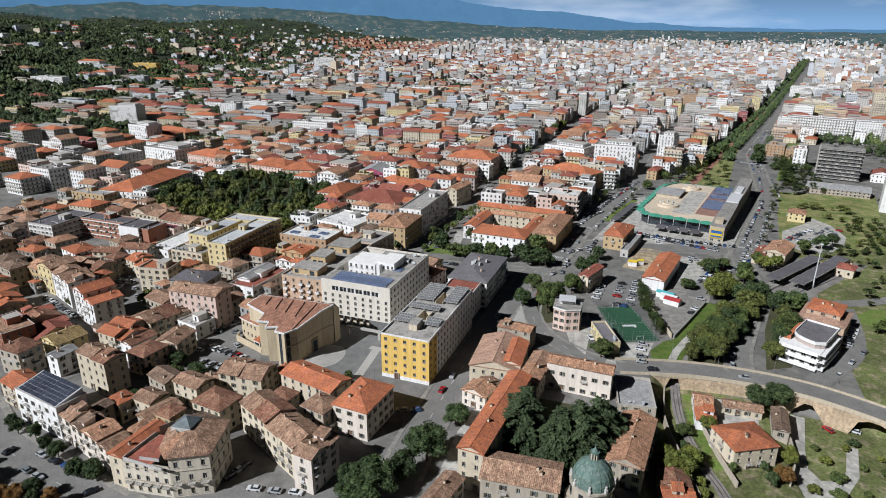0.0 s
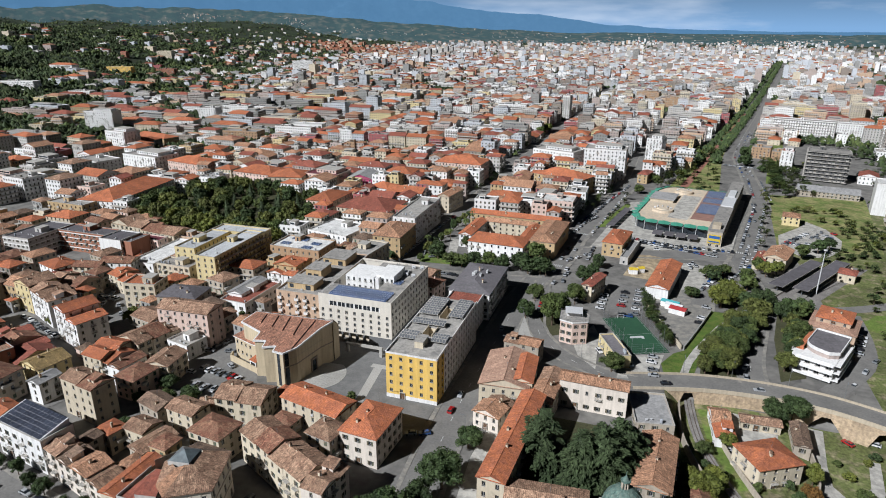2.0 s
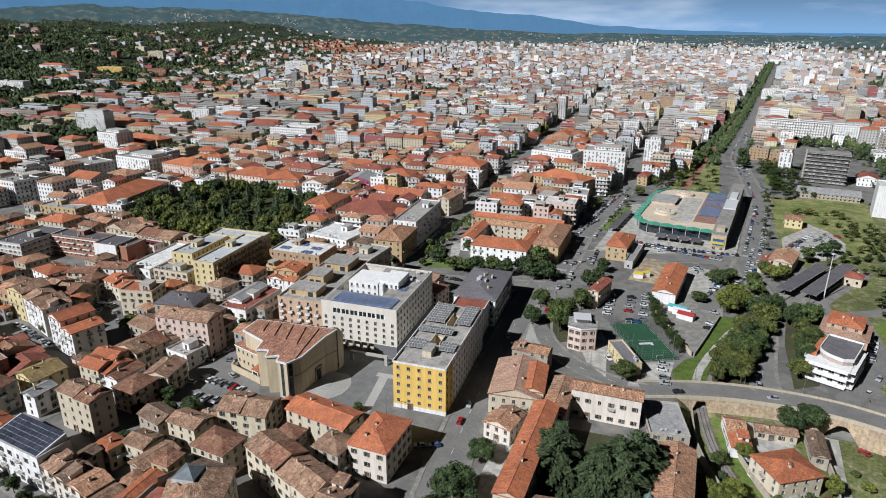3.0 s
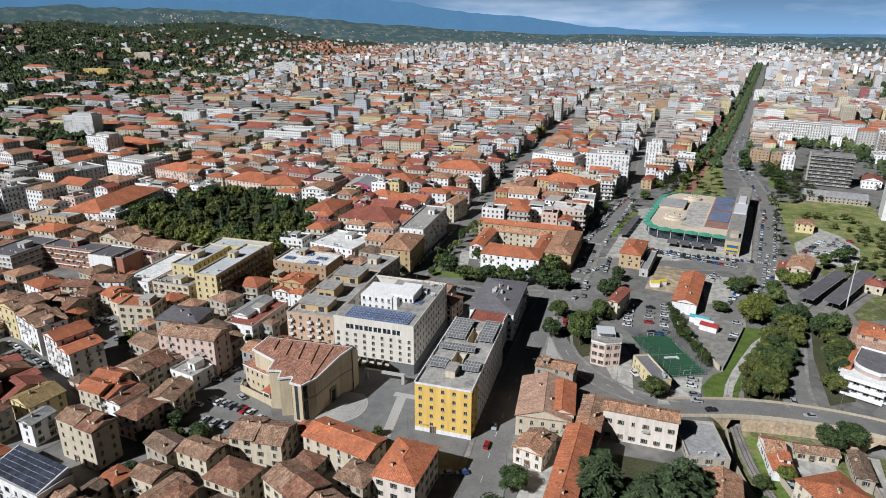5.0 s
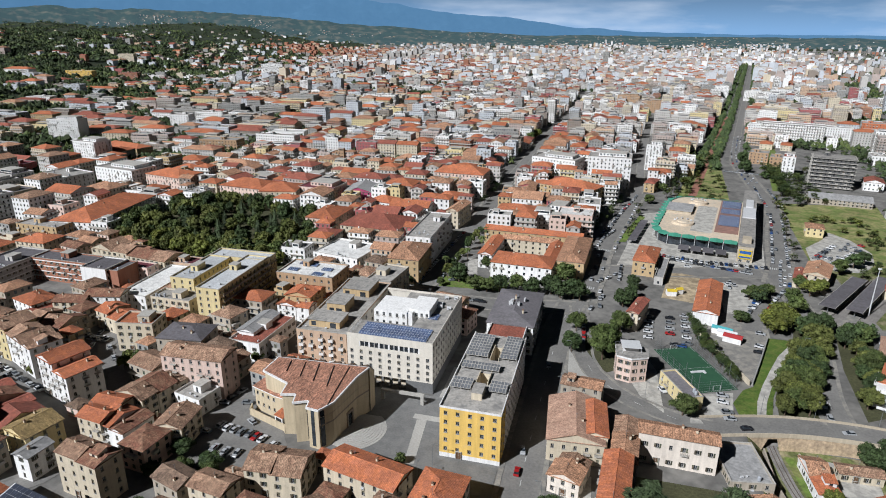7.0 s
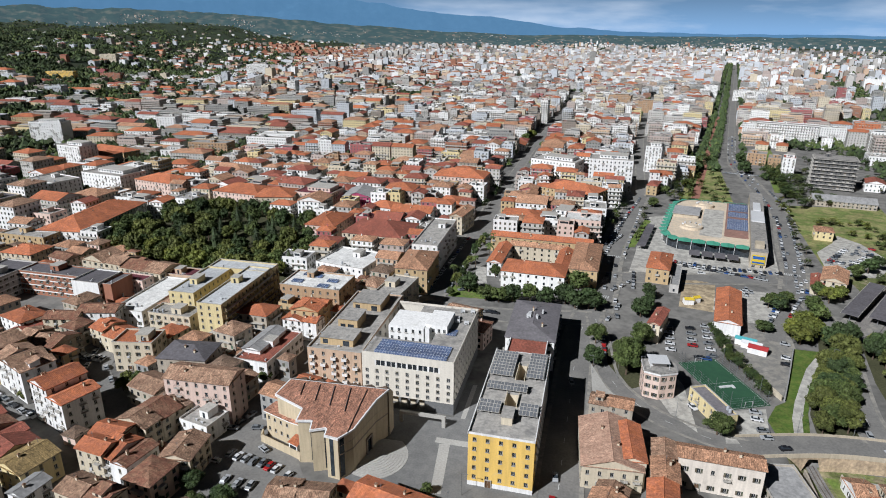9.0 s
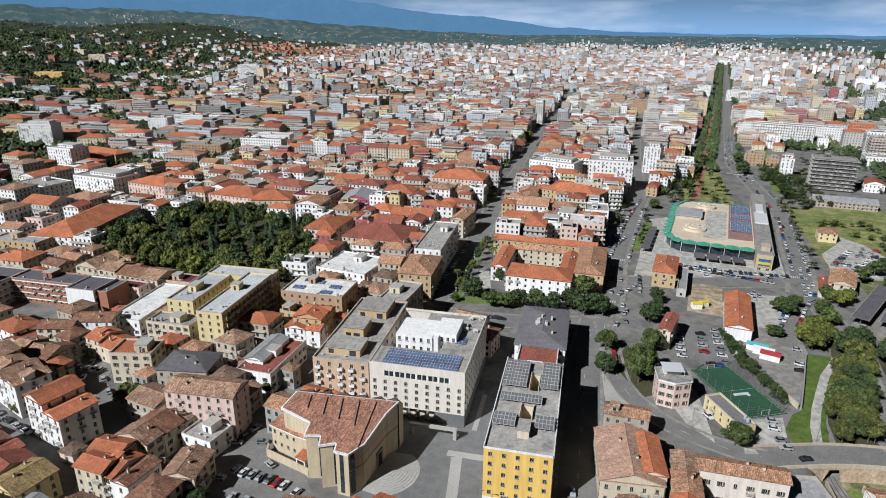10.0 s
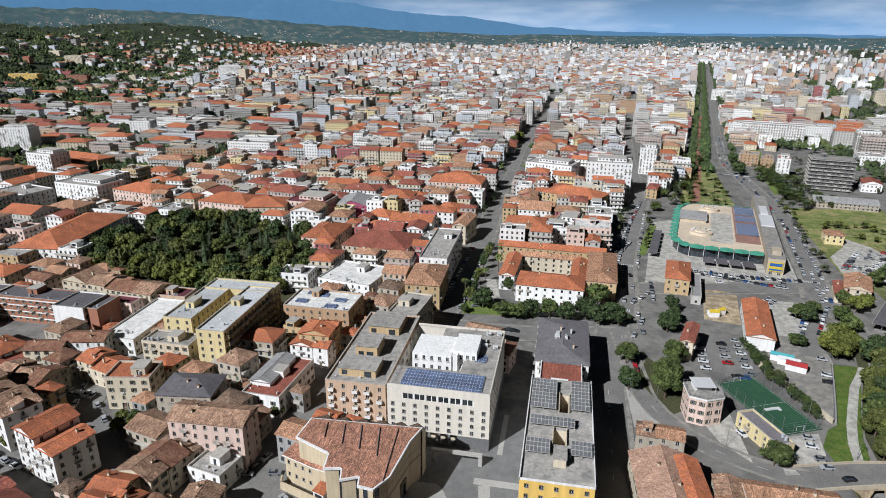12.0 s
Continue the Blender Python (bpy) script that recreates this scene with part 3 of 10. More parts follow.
# ---- buildings ----
def window_mesh(name, w, h, shutters):
    """Frame and panes as one moulding, with a sill and, by kind, open shutters, a half-drawn blind or a closed one."""
    b = Build()
    xs, zs = [-w / 2, -w / 2 + 0.08, -0.04, 0.04, w / 2 - 0.08, w / 2], [0, 0.08, h - 0.08, h]
    blind = {2: 0.5, 3: 0.0}.get(shutters)
    if blind is not None:
        zs = [0, 0.08, 0.08 + blind * (h - 0.16) + 0.01, h - 0.08, h]
    for i in range(5):
        for k in range(len(zs) - 1):
            pane = i in (1, 3) and 0 < k < len(zs) - 2
            mat = 1 if not pane else 0
            if blind is not None and k == len(zs) - 3 and 0 < i < 4:
                mat = 3
            b.face([(xs[i], 0, zs[k]), (xs[i + 1], 0, zs[k]), (xs[i + 1], 0, zs[k + 1]), (xs[i], 0, zs[k + 1])], mat)
    b.box(-w / 2 - 0.12, w / 2 + 0.12, -0.40, 0.0, -0.10, 0, 2)
    if shutters == 1:
        for s in (-1, 1):
            x = s * (w / 2 + 0.27)
            b.box(x - 0.26, x + 0.26, -0.30, -0.235, 0, h, 3)
    return b.mesh(name, [GLASS, FRAME, SLAB, SHUTTER])


WINDOWS = [window_mesh("window", 1.05, 1.55, s) for s in (0, 1, 2, 3)]
FRENCH = [window_mesh("window", 1.15, 2.25, s) for s in (0, 2, 3)]


def balcony_mesh(w):
    b = Build()
    b.box(-w / 2, w / 2, -1.1, 0.0, -0.16, 0, 0, True)
    return b.mesh("balcony", [SLAB])


def railing_mesh(w):
    """Bars hung from one continuous handrail round three sides."""
    b = Build()
    corner = [(-w / 2, 0.0), (-w / 2, -1.06), (w / 2, -1.06), (w / 2, 0.0)]
    for (xa, ya), (xb, yb) in zip(corner, corner[1:]):
        n = max(2, round(math.hypot(xb - xa, yb - ya) / 0.28))
        for i in range(n):
            f0, f1, f2 = i / n, (i + 0.14) / n, (i + 1) / n
            p, q, e = [(xa + (xb - xa) * f, ya + (yb - ya) * f) for f in (f0, f1, f2)]
            b.face([(*p, 0.95), (*q, 0.95), (*q, 1.02), (*p, 1.02)])
            b.face([(*q, 0.95), (*e, 0.95), (*e, 1.02), (*q, 1.02)])
            b.face([(*p, 0.0), (*q, 0.0), (*q, 0.95), (*p, 0.95)])
    return b.mesh("railing", [RAIL])


RAILING = railing_mesh(2.2)
BALCONY = balcony_mesh(2.2)


def solid_balcony(w, wall):
    b = Build()
    b.box(-w / 2, w / 2, -1.2, 0.0, -0.18, 0, 0, True)
    b.box(-w / 2, w / 2, -1.2, -1.08, 0, 0.95, 0)
    for s in (-1, 1):
        b.box(s * (w / 2 - 0.06) - 0.06, s * (w / 2 - 0.06) + 0.06, -1.08, 0, 0, 0.95, 0)
    return b.mesh("balcony", [wall])


WHITE_BALCONY = solid_balcony(1.9, WALLS["white"])


def door_mesh(w, h):
    b = Build()
    b.box(-w / 2, w / 2, 0.0, 0.08, 0, h, 0)
    b.box(-w / 2 - 0.15, -w / 2, -0.3, 0.05, 0, h + 0.15, 1)
    b.box(w / 2, w / 2 + 0.15, -0.3, 0.05, 0, h + 0.15, 1)
    b.box(-w / 2, w / 2, -0.3, 0.05, h, h + 0.15, 1)
    b.box(-0.02, 0.02, -0.02, 0.0, 0, h, 1)
    return b.mesh("door", [material("door_wood", (0.16, 0.09, 0.05), 0.6, 0.25), SLAB])


DOOR = door_mesh(1.7, 2.7)


def chimney_mesh():
    b = Build()
    b.box(-0.35, 0.35, -0.3, 0.3, -0.6, 1.1, 0)
    b.box(-0.45, 0.45, -0.4, 0.4, 1.1, 1.22, 1, True)
    b.box(-0.2, 0.2, -0.15, 0.15, 1.22, 1.5, 1)
    return b.mesh("chimney", [WALLS["cream"], ROOFS["tile"]])


CHIMNEY = chimney_mesh()


def unit_mesh():
    b = Build()
    b.box(-0.45, 0.45, -0.18, 0.18, 0.1, 0.8, 0)
    b.tube(0, -0.19, 0.44, 0.46, 0.3, 0.3, 10, 1)
    b.box(-0.4, -0.3, -0.2, 0.2, 0, 0.1, 1)
    b.box(0.3, 0.4, -0.2, 0.2, 0, 0.1, 1)
    return b.mesh("air_unit", [WHITE_METAL, GREY_METAL])


AIR_UNIT = unit_mesh()


def aerial_mesh():
    b = Build()
    b.box(-0.03, 0.03, -0.03, 0.03, 0, 2.6, 0)
    for z, w in ((2.5, 0.7), (2.2, 0.9), (1.9, 0.6)):
        b.box(-w / 2, w / 2, -0.015, 0.015, z, z + 0.03, 0, True)
    return b.mesh("aerial", [GREY_METAL])


AERIAL = aerial_mesh()


def dish_mesh():
    b = Build()
    b.tube(0, 0, 0, 0.5, 0.04, 0.04, 6, 0)
    for i in range(10):
        a, c = i * math.tau / 10, (i + 1) * math.tau / 10
        b.face([(0, 0.05, 0.8), (0.42 * math.cos(a), -0.12 - 0.1 * math.sin(a), 0.8 + 0.42 * math.sin(a)), (0.42 * math.cos(c), -0.12 - 0.1 * math.sin(c), 0.8 + 0.42 * math.sin(c))], 0)
    return b.mesh("satellite_dish", [WHITE_METAL])


DISH = dish_mesh()


def tank_mesh():
    b = Build()
    b.tube(0, 0, 0.25, 1.5, 0.55, 0.55, 12, 0)
    b.tube(0, 0, 1.5, 1.75, 0.55, 0.15, 12, 0)
    for x, y in ((-0.35, -0.35), (0.35, -0.35), (0.35, 0.35), (-0.35, 0.35)):
        b.box(x - 0.05, x + 0.05, y - 0.05, y + 0.05, 0, 0.3, 1)
    return b.mesh("water_tank", [material("tank_plastic", (0.45, 0.47, 0.50), 0.6, 0.15), GREY_METAL])


TANK = tank_mesh()


def facade(b, p0, p1, z0, z1, floors, cols, ww, wh, sill, door_col=None, m=0):
    """A wall from p0 to p1 (outside to the right) with window openings sunk 0.25 m into it. Returns the openings: place, turn, storey, column."""
    dx, dy = p1[0] - p0[0], p1[1] - p0[1]
    length = math.hypot(dx, dy)
    ux, uy = dx / length, dy / length
    inward = (-uy, ux)
    turn = math.degrees(math.atan2(uy, ux))
    spots = []

    def at(s, z, depth=0.0):
        return (p0[0] + ux * s + inward[0] * depth, p0[1] + uy * s + inward[1] * depth, z)

    def quad(s0, s1, za, zb):
        if s1 - s0 > 0.01 and zb - za > 0.01:
            b.face([at(s0, za), at(s1, za), at(s1, zb), at(s0, zb)], m)

    if cols < 1 or floors < 1:
        quad(0, length, z0, z1)
        return spots
    storey, bay = (z1 - z0) / floors, length / cols
    for k in range(floors):
        zs = z0 + k * storey
        lo, hi = zs + sill, min(zs + sill + wh, zs + storey - 0.15)
        quad(0, length, zs, lo)
        quad(0, length, hi, zs + storey)
        edge = 0.0
        for c in range(cols):
            a, e = (c + 0.5) * bay - ww / 2, (c + 0.5) * bay + ww / 2
            quad(edge, a, lo, hi)
            edge = e
            for s0, za, s1, zb in ((a, lo, a, hi), (e, hi, e, lo)):
                b.face([at(s0, za), at(s0, za, 0.25), at(s1, zb, 0.25), at(s1, zb)], m)
            b.face([at(e, lo), at(e, lo, 0.25), at(a, lo, 0.25), at(a, lo)], m)
            b.face([at(a, hi), at(a, hi, 0.25), at(e, hi, 0.25), at(e, hi)], m)
            spots.append((at((a + e) / 2, lo, 0.25), turn, k, c))
        quad(edge, length, lo, hi)
    return spots


def pitched_roof(b, w, d, z, kind, over=0.45, slope=0.36, m=0, gable_wall=None, along=None):
    """A tiled roof slab over a w x d plan; returns the ridge's height."""
    x, y = w / 2 + over, d / 2 + over
    along_x = along if along is not None else (w >= d) if kind != "gabled" else False
    if not along_x:
        x, y = y, x

    def q(a, c, e):
        return (a, c, e) if along_x else (-c, a, e)

    rise = y * slope
    zr, t = z + rise, 0.22
    rx = x if kind in ("gable", "gabled") else max(0.05, x - y)
    ridge0, ridge1 = (-rx, 0, zr), (rx, 0, zr)
    e = [(-x, -y, z), (x, -y, z), (x, y, z), (-x, y, z)]
    faces = [[e[0], e[1], ridge1, ridge0], [e[2], e[3], ridge0, ridge1]]
    if kind not in ("gable", "gabled"):
        faces += [[e[1], e[2], ridge1], [e[3], e[0], ridge0]]
    for f in faces:
        b.face([q(a, c, h + t) for a, c, h in f], m)
    for i in range(4):
        a, c = e[i], e[(i + 1) % 4]
        if kind in ("gable", "gabled") and i in (1, 3):
            r = ridge1 if i == 1 else ridge0
            b.face([q(*a), q(*r), q(r[0], r[1], r[2] + t), q(a[0], a[1], a[2] + t)], m)
            b.face([q(*r), q(*c), q(c[0], c[1], c[2] + t), q(r[0], r[1], r[2] + t)], m)
        else:
            b.face([q(*a), q(*c), q(c[0], c[1], c[2] + t), q(a[0], a[1], a[2] + t)], m)
    b.face([q(*p) for p in reversed(e)], m)
    n = 0.16
    if rx > 0.2:
        b.face([q(-rx, -n, zr + t - 0.03), q(rx, -n, zr + t - 0.03), q(rx, 0, zr + t + 0.12), q(-rx, 0, zr + t + 0.12)], m)
        b.face([q(rx, n, zr + t - 0.03), q(-rx, n, zr + t - 0.03), q(-rx, 0, zr + t + 0.12), q(rx, 0, zr + t + 0.12)], m)
    if gable_wall is not None and kind in ("gable", "gabled"):
        gx, gy = x - over, y - over
        gz = z + rise * gy / y + 0.02
        for s in (-1, 1):
            tri = [(s * gx, -gy, z - 0.02), (s * gx, gy, z - 0.02), (s * gx, 0, zr - 0.05)]
            gable_wall.face([q(*p) for p in (tri if s > 0 else tri[::-1])], 0)
    return zr + t


PLACED = []
rng = random.Random(7)
ROOF_KIN = {"tile": ("tile", "tile", "brown", "tan", "rust", "rust", "orange"), "tan": ("tan", "tile"), "orange": ("orange", "orange", "rust", "tan"), "red": ("red", "rust", "tile")}


def house(x, y, g, w, d, h, turn, roof, roof_mat, wall, name, label, floors=None, rich=True, blank=(), balconies=None, split=True, units=0, bands=0):
    """A building on a rectangular plan: walls with sunk windows, roof, doors, balconies, chimneys and roof gear. Old tiled houses fall into bays of uneven height."""
    PLACED.append((x, y, w, d, turn))
    g = ground_height(x, y) if g is None else g
    rich = rich and y < 450
    r = random.Random(int(x * 7 + y * 13))
    base = thing(name, pose(x, y, g, 0, 0, turn), label, name.replace("_", " "))
    near = y < 310
    old = h < 13.5
    floors = floors or max(1, round(h / 3.3))
    body = Build()
    spots = []
    bays = [(0.0, 0.0, w, d, h, roof_mat)]
    along = w >= d
    if split and near and roof == "gable" and max(w, d) > 12.5 and roof_mat in ROOF_KIN:
        n = 2 if max(w, d) < 19 else 3 if max(w, d) < 30 else 4
        cuts = [0] + sorted((i + r.uniform(-0.22, 0.22)) / n for i in range(1, n)) + [1]
        bays = []
        for q in range(n):
            a, e = cuts[q], cuts[q + 1]
            hh = h + (r.uniform(-1.7, 0.5) if q else 0.0)
            rm = roof_mat if q == 0 else r.choice(ROOF_KIN[roof_mat])
            inset = r.uniform(-0.5, 0.25)
            if along:
                bays.append((((a + e) / 2 - 0.5) * w, 0.0, (e - a) * w - 0.02, d + inset, hh, rm))
            else:
                bays.append((0.0, ((a + e) / 2 - 0.5) * d, w + inset, (e - a) * d - 0.02, hh, rm))
    for bx, by, bw, bd, bh, rm in bays:
        corners = [(bx - bw / 2, by - bd / 2), (bx + bw / 2, by - bd / 2), (bx + bw / 2, by + bd / 2), (bx - bw / 2, by + bd / 2)]
        for i in range(4):
            p0, p1 = corners[i], corners[(i + 1) % 4]
            length = bw if i % 2 == 0 else bd
            n = max(1, int(length / r.uniform(3.0, 3.9)))
            inner = len(bays) > 1 and ((along and i in (1, 3) and abs(bx) + bw / 2 < w / 2 - 0.3) or (not along and i in (0, 2) and abs(by) + bd / 2 < d / 2 - 0.3))
            if i == 2 or i in blank or inner or (i == 3 and x < -100) or (i == 1 and x > 0):
                n = 0
            facade(body, p0, p1, -3.0, 0.0, 1, 0, 1, 1, 1)
            spots += [(s, i) for s in facade(body, p0, p1, 0.0, bh, floors if len(bays) == 1 else max(1, round(bh / 3.3)), n, 1.05, 1.55, 0.95)]
    flat = roof in ("flat", "terrace", "slabs", "bare")
    if not flat and len(bays) == 1:
        body.box(-w / 2 - 0.15, w / 2 + 0.15, -d / 2 - 0.15, d / 2 + 0.15, h - 0.35, h - 0.02, 1)
    top = Build()
    if flat:
        t, ph = 0.28, 0.75
        for a in ((-w / 2, w / 2, -d / 2, -d / 2 + t), (-w / 2, w / 2, d / 2 - t, d / 2), (-w / 2, -w / 2 + t, -d / 2 + t, d / 2 - t), (w / 2 - t, w / 2, -d / 2 + t, d / 2 - t)):
            body.box(*a, h, h + ph, 0)
        for a in ((-w / 2 - 0.08, w / 2 + 0.08, -d / 2 - 0.08, -d / 2 + t + 0.04), (-w / 2 - 0.08, w / 2 + 0.08, d / 2 - t - 0.04, d / 2 + 0.08),
                  (-w / 2 - 0.08, -w / 2 + t + 0.04, -d / 2 + t + 0.04, d / 2 - t - 0.04), (w / 2 - t - 0.04, w / 2 + 0.08, -d / 2 + t + 0.04, d / 2 - t - 0.04)):
            body.box(*a, h + ph, h + ph + 0.1, 1, True)
        top.box(-w / 2 + t, w / 2 - t, -d / 2 + t, d / 2 - t, h - 0.2, h + 0.12, 0)
        peak = h + 0.12
        if min(w, d) > 9 and roof != "bare":
            a, c = r.uniform(-0.2, 0.2) * w, r.uniform(-0.1, 0.25) * d
            head = Build()
            hw, hd = r.uniform(1.8, 2.6), r.uniform(2.0, 3.4)
            if roof == "terrace":
                hw, hd = w * 0.32, d * 0.30
                a, c = w * 0.05, d * 0.12
            head.box(a - hw, a + hw, c - hd, c + hd, h + 0.1, h + 2.9, 0)
            head.box(a - hw - 0.2, a + hw + 0.2, c - hd - 0.2, c + hd + 0.2, h + 2.9, h + 3.1, 1, True)
            head.box(a - 0.5, a + 0.5, c - hd - 0.04, c - hd, h + 0.12, h + 2.2, 2)
            if roof == "terrace":
                for q in range(int(hw * 2 / 3)):
                    head.box(a - hw + 1 + q * 3, a - hw + 2.4 + q * 3, c - hd - 0.05, c - hd, h + 1.0, h + 2.3, 2)
            part("stair_head", head.mesh("stair_head", [WALLS[wall], SLAB, GLASS]), base)
    elif len(bays) > 1:
        for bx, by, bw, bd, bh, rm in bays:
            one, gable = Build().at(bx, by, 0, 0), Build().at(bx, by, 0, 0)
            turned = r.random() < 0.2
            peak = pitched_roof(one, bw, bd, bh, "gable", r.uniform(0.25, 0.5), r.uniform(0.28, 0.42), gable_wall=gable, along=along != turned)
            part("roof", one.mesh("roof", [ROOFS[rm]]), base)
            for f in gable.f:
                end = Build()
                end.face([gable.v[i] for i in f])
                part("gable", end.mesh("gable", [WALLS[wall]]), base)
            if r.random() < 0.35:
                k = Build().at(bx + r.uniform(-0.2, 0.2) * bw, by + r.uniform(-0.15, 0.15) * bd, bh, 0)
                s = r.uniform(1.2, 1.9)
                k.box(-s, s, -s, s, -0.3, 2.2, 0)
                k.box(-0.5, 0.5, -s - 0.04, -s, 0.9, 2.0, 2)
                k.face([(-s - 0.3, -s - 0.3, 2.2), (s + 0.3, -s - 0.3, 2.2), (s + 0.3, s + 0.3, 3.0), (-s - 0.3, s + 0.3, 3.0)], 1)
                k.face([(-s, s, 2.2), (-s, -s, 2.2), (-s, s, 2.95)], 0)
                k.face([(s, -s, 2.2), (s, s, 2.2), (s, s, 2.95)], 0)
                k.face([(s, s, 2.2), (-s, s, 2.2), (-s, s, 2.95), (s, s, 2.95)], 0)
                part("roof_room", k.mesh("roof_room", [WALLS[wall], ROOFS[rm], GLASS]), base)
    else:
        peak = pitched_roof(top, w, d, h, {"hiplow": "hip"}.get(roof, roof), slope=0.22 if roof == "hiplow" else r.uniform(0.30, 0.38), gable_wall=body)
    if not near:
        far_panes = Build()
        for (place, a, k, c), side in spots:
            far_panes.at(*place, a)
            far_panes.face([(-0.52, 0, 0), (0.52, 0, 0), (0.52, 0, 1.55), (-0.52, 0, 1.55)], 0 if r.random() < 0.75 else 1)
            if k and r.random() < 0.35:
                far_panes.box(-1.1, 1.1, -1.15, -0.25, -0.85, 0.05, 2, True)
        if spots:
            part("window", far_panes.mesh("window", [GLASS, SHUTTER, SLAB]), base, label="distant window openings", kind="stuff")
        spots = []
    part("wall", body.mesh("wall", [WALLS[wall], SLAB]), base)
    roof_part = base
    if top.f:
        roof_part = part("roof", top.mesh("roof", [ROOFS[roof_mat]]), base)
    style = r.choice((0, 1, 1, 2)) if old else r.choice((0, 2, 2))
    door_done = False
    if balconies == "long":
        lb = Build()
        lb.box(0, 1.3, -d / 2 + 1.5, d / 2 - 1.5, -0.2, 0, 0, True)
        lb.box(1.24, 1.3, -d / 2 + 1.5, d / 2 - 1.5, 0.15, 1.0, 1, True)
        for q in range(int(d / 4)):
            lb.box(0.02, 1.24, -d / 2 + 1.5 + q * 4, -d / 2 + 1.6 + q * 4, 0, 1.6, 2)
        long_balcony = lb.mesh("balcony", [SLAB, RAIL, WALLS[wall]])
    has_balconies = balconies is True if balconies is not None else (r.random() < (0.55 if old else 0.75))
    for (place, a, k, c), side in spots:
        if k == 0 and side == 0 and not door_done and c == 1:
            part("door", DOOR, base, pose(place[0], place[1], 0.0, 0, 0, a) @ pose(0, -0.25, 0))
            door_done = True
        if old and r.random() < 0.06 and side:
            part("window", WINDOWS[3], base, pose(*place, 0, 0, a))
            continue
        sh = style if r.random() < 0.7 else r.choice((0, 2, 3))
        part("window", WINDOWS[sh], base, pose(*place, 0, 0, a))
        if has_balconies and k > 0 and near and r.random() < (0.5 if c % 2 else 0.25):
            slab = part("balcony", BALCONY, base, pose(place[0], place[1], place[2] - 0.75, 0, 0, a) @ pose(0, -0.25, 0))
            part("railing", RAILING, slab, label="dark iron railing")
        elif balconies == "long" and side == 1 and k > 0:
            if c == 0:
                part("balcony", long_balcony, base, pose(w / 2, 0, place[2] - 0.8), "long balcony with dark railing")
        elif balconies == "solid" and side == 0 and k > 0 and r.random() < 0.85:
            part("balcony", WHITE_BALCONY, base, pose(place[0], place[1], place[2] - 0.8, 0, 0, a) @ pose(0, -0.25, 0), "white solid balcony")
        elif near and r.random() < 0.05:
            part("air_unit", AIR_UNIT, base, pose(place[0], place[1], place[2] - 0.95, 0, 0, a) @ pose(0, -0.47, 0), "white air-conditioning unit")
    if rich:
        if not flat:
            for q in range(2 if w * d > 120 else 1):
                u, v = r.uniform(-0.3, 0.3) * w, r.uniform(-0.3, 0.3) * d
                reach = min(w, d) / 2 + 0.45
                off = abs(v) if (w >= d and roof != "gabled") else abs(u)
                z = h + max(0.2, (reach - off) * 0.3)
                part("chimney", CHIMNEY, roof_part, pose(u, v, z + 0.1, 0, 0, r.choice((0, 90))))
            u, v = (r.uniform(-0.3, 0.3) * w, 0) if (w >= d and roof != "gabled") else (0, r.uniform(-0.3, 0.3) * d)
            part("aerial", AERIAL, roof_part, pose(u, v, peak - 0.3, 0, 0, r.uniform(0, 90)))
        else:
            for q in range(2 + int(w * d / 150)):
                u, v = r.uniform(-0.42, 0.42) * w, r.uniform(-0.45, -0.25) * d
                kind = r.random()
                if kind < 0.4:
                    part("air_unit", AIR_UNIT, roof_part, pose(u, v, h + 0.12, 0, 0, r.choice((0, 90))), "white air-conditioning unit")
                elif kind < 0.6:
                    part("water_tank", TANK, roof_part, pose(u, v, h + 0.12))
                elif kind < 0.8:
                    part("satellite_dish", DISH, roof_part, pose(u, v, h + 0.12, 0, 0, r.uniform(-20, 20)))
                else:
                    part("aerial", AERIAL, roof_part, pose(u, v, h + 0.12, 0, 0, r.uniform(0, 90)))
    for q in range(bands):
        z = h * (q + 0.72) / bands
        k = Build()
        k.prism([(-w / 2 - 0.06, -d / 2 - 0.06), (w / 2 + 0.06, -d / 2 - 0.06), (w / 2 + 0.06, d / 2 + 0.06), (-w / 2 - 0.06, d / 2 + 0.06)], z, z + 0.55)
        part("band", k.mesh("band", [WALLS["white"]]), base, label="white concrete band")
    for q in range(units):
        u, v = r.uniform(-0.16, 0.16) * w, r.uniform(-0.10, 0.10) * d
        part("air_unit", AIR_UNIT, roof_part, pose(u, v, peak - 0.7, 0, 0, r.choice((0, 90))) @ Matrix.Scale(1.9, 4), "white rooftop air unit")
    if roof == "slabs":
        for k in range(1, floors + 1):
            f = Build()
            f.box(-w / 2 - 1.3, w / 2 + 1.3, -d / 2 - 1.3, d / 2 + 1.3, k * h / floors - 0.25, k * h / floors, 0, True)
            part("floor_slab", f.mesh("floor_slab", [SLAB]), base)
    return base




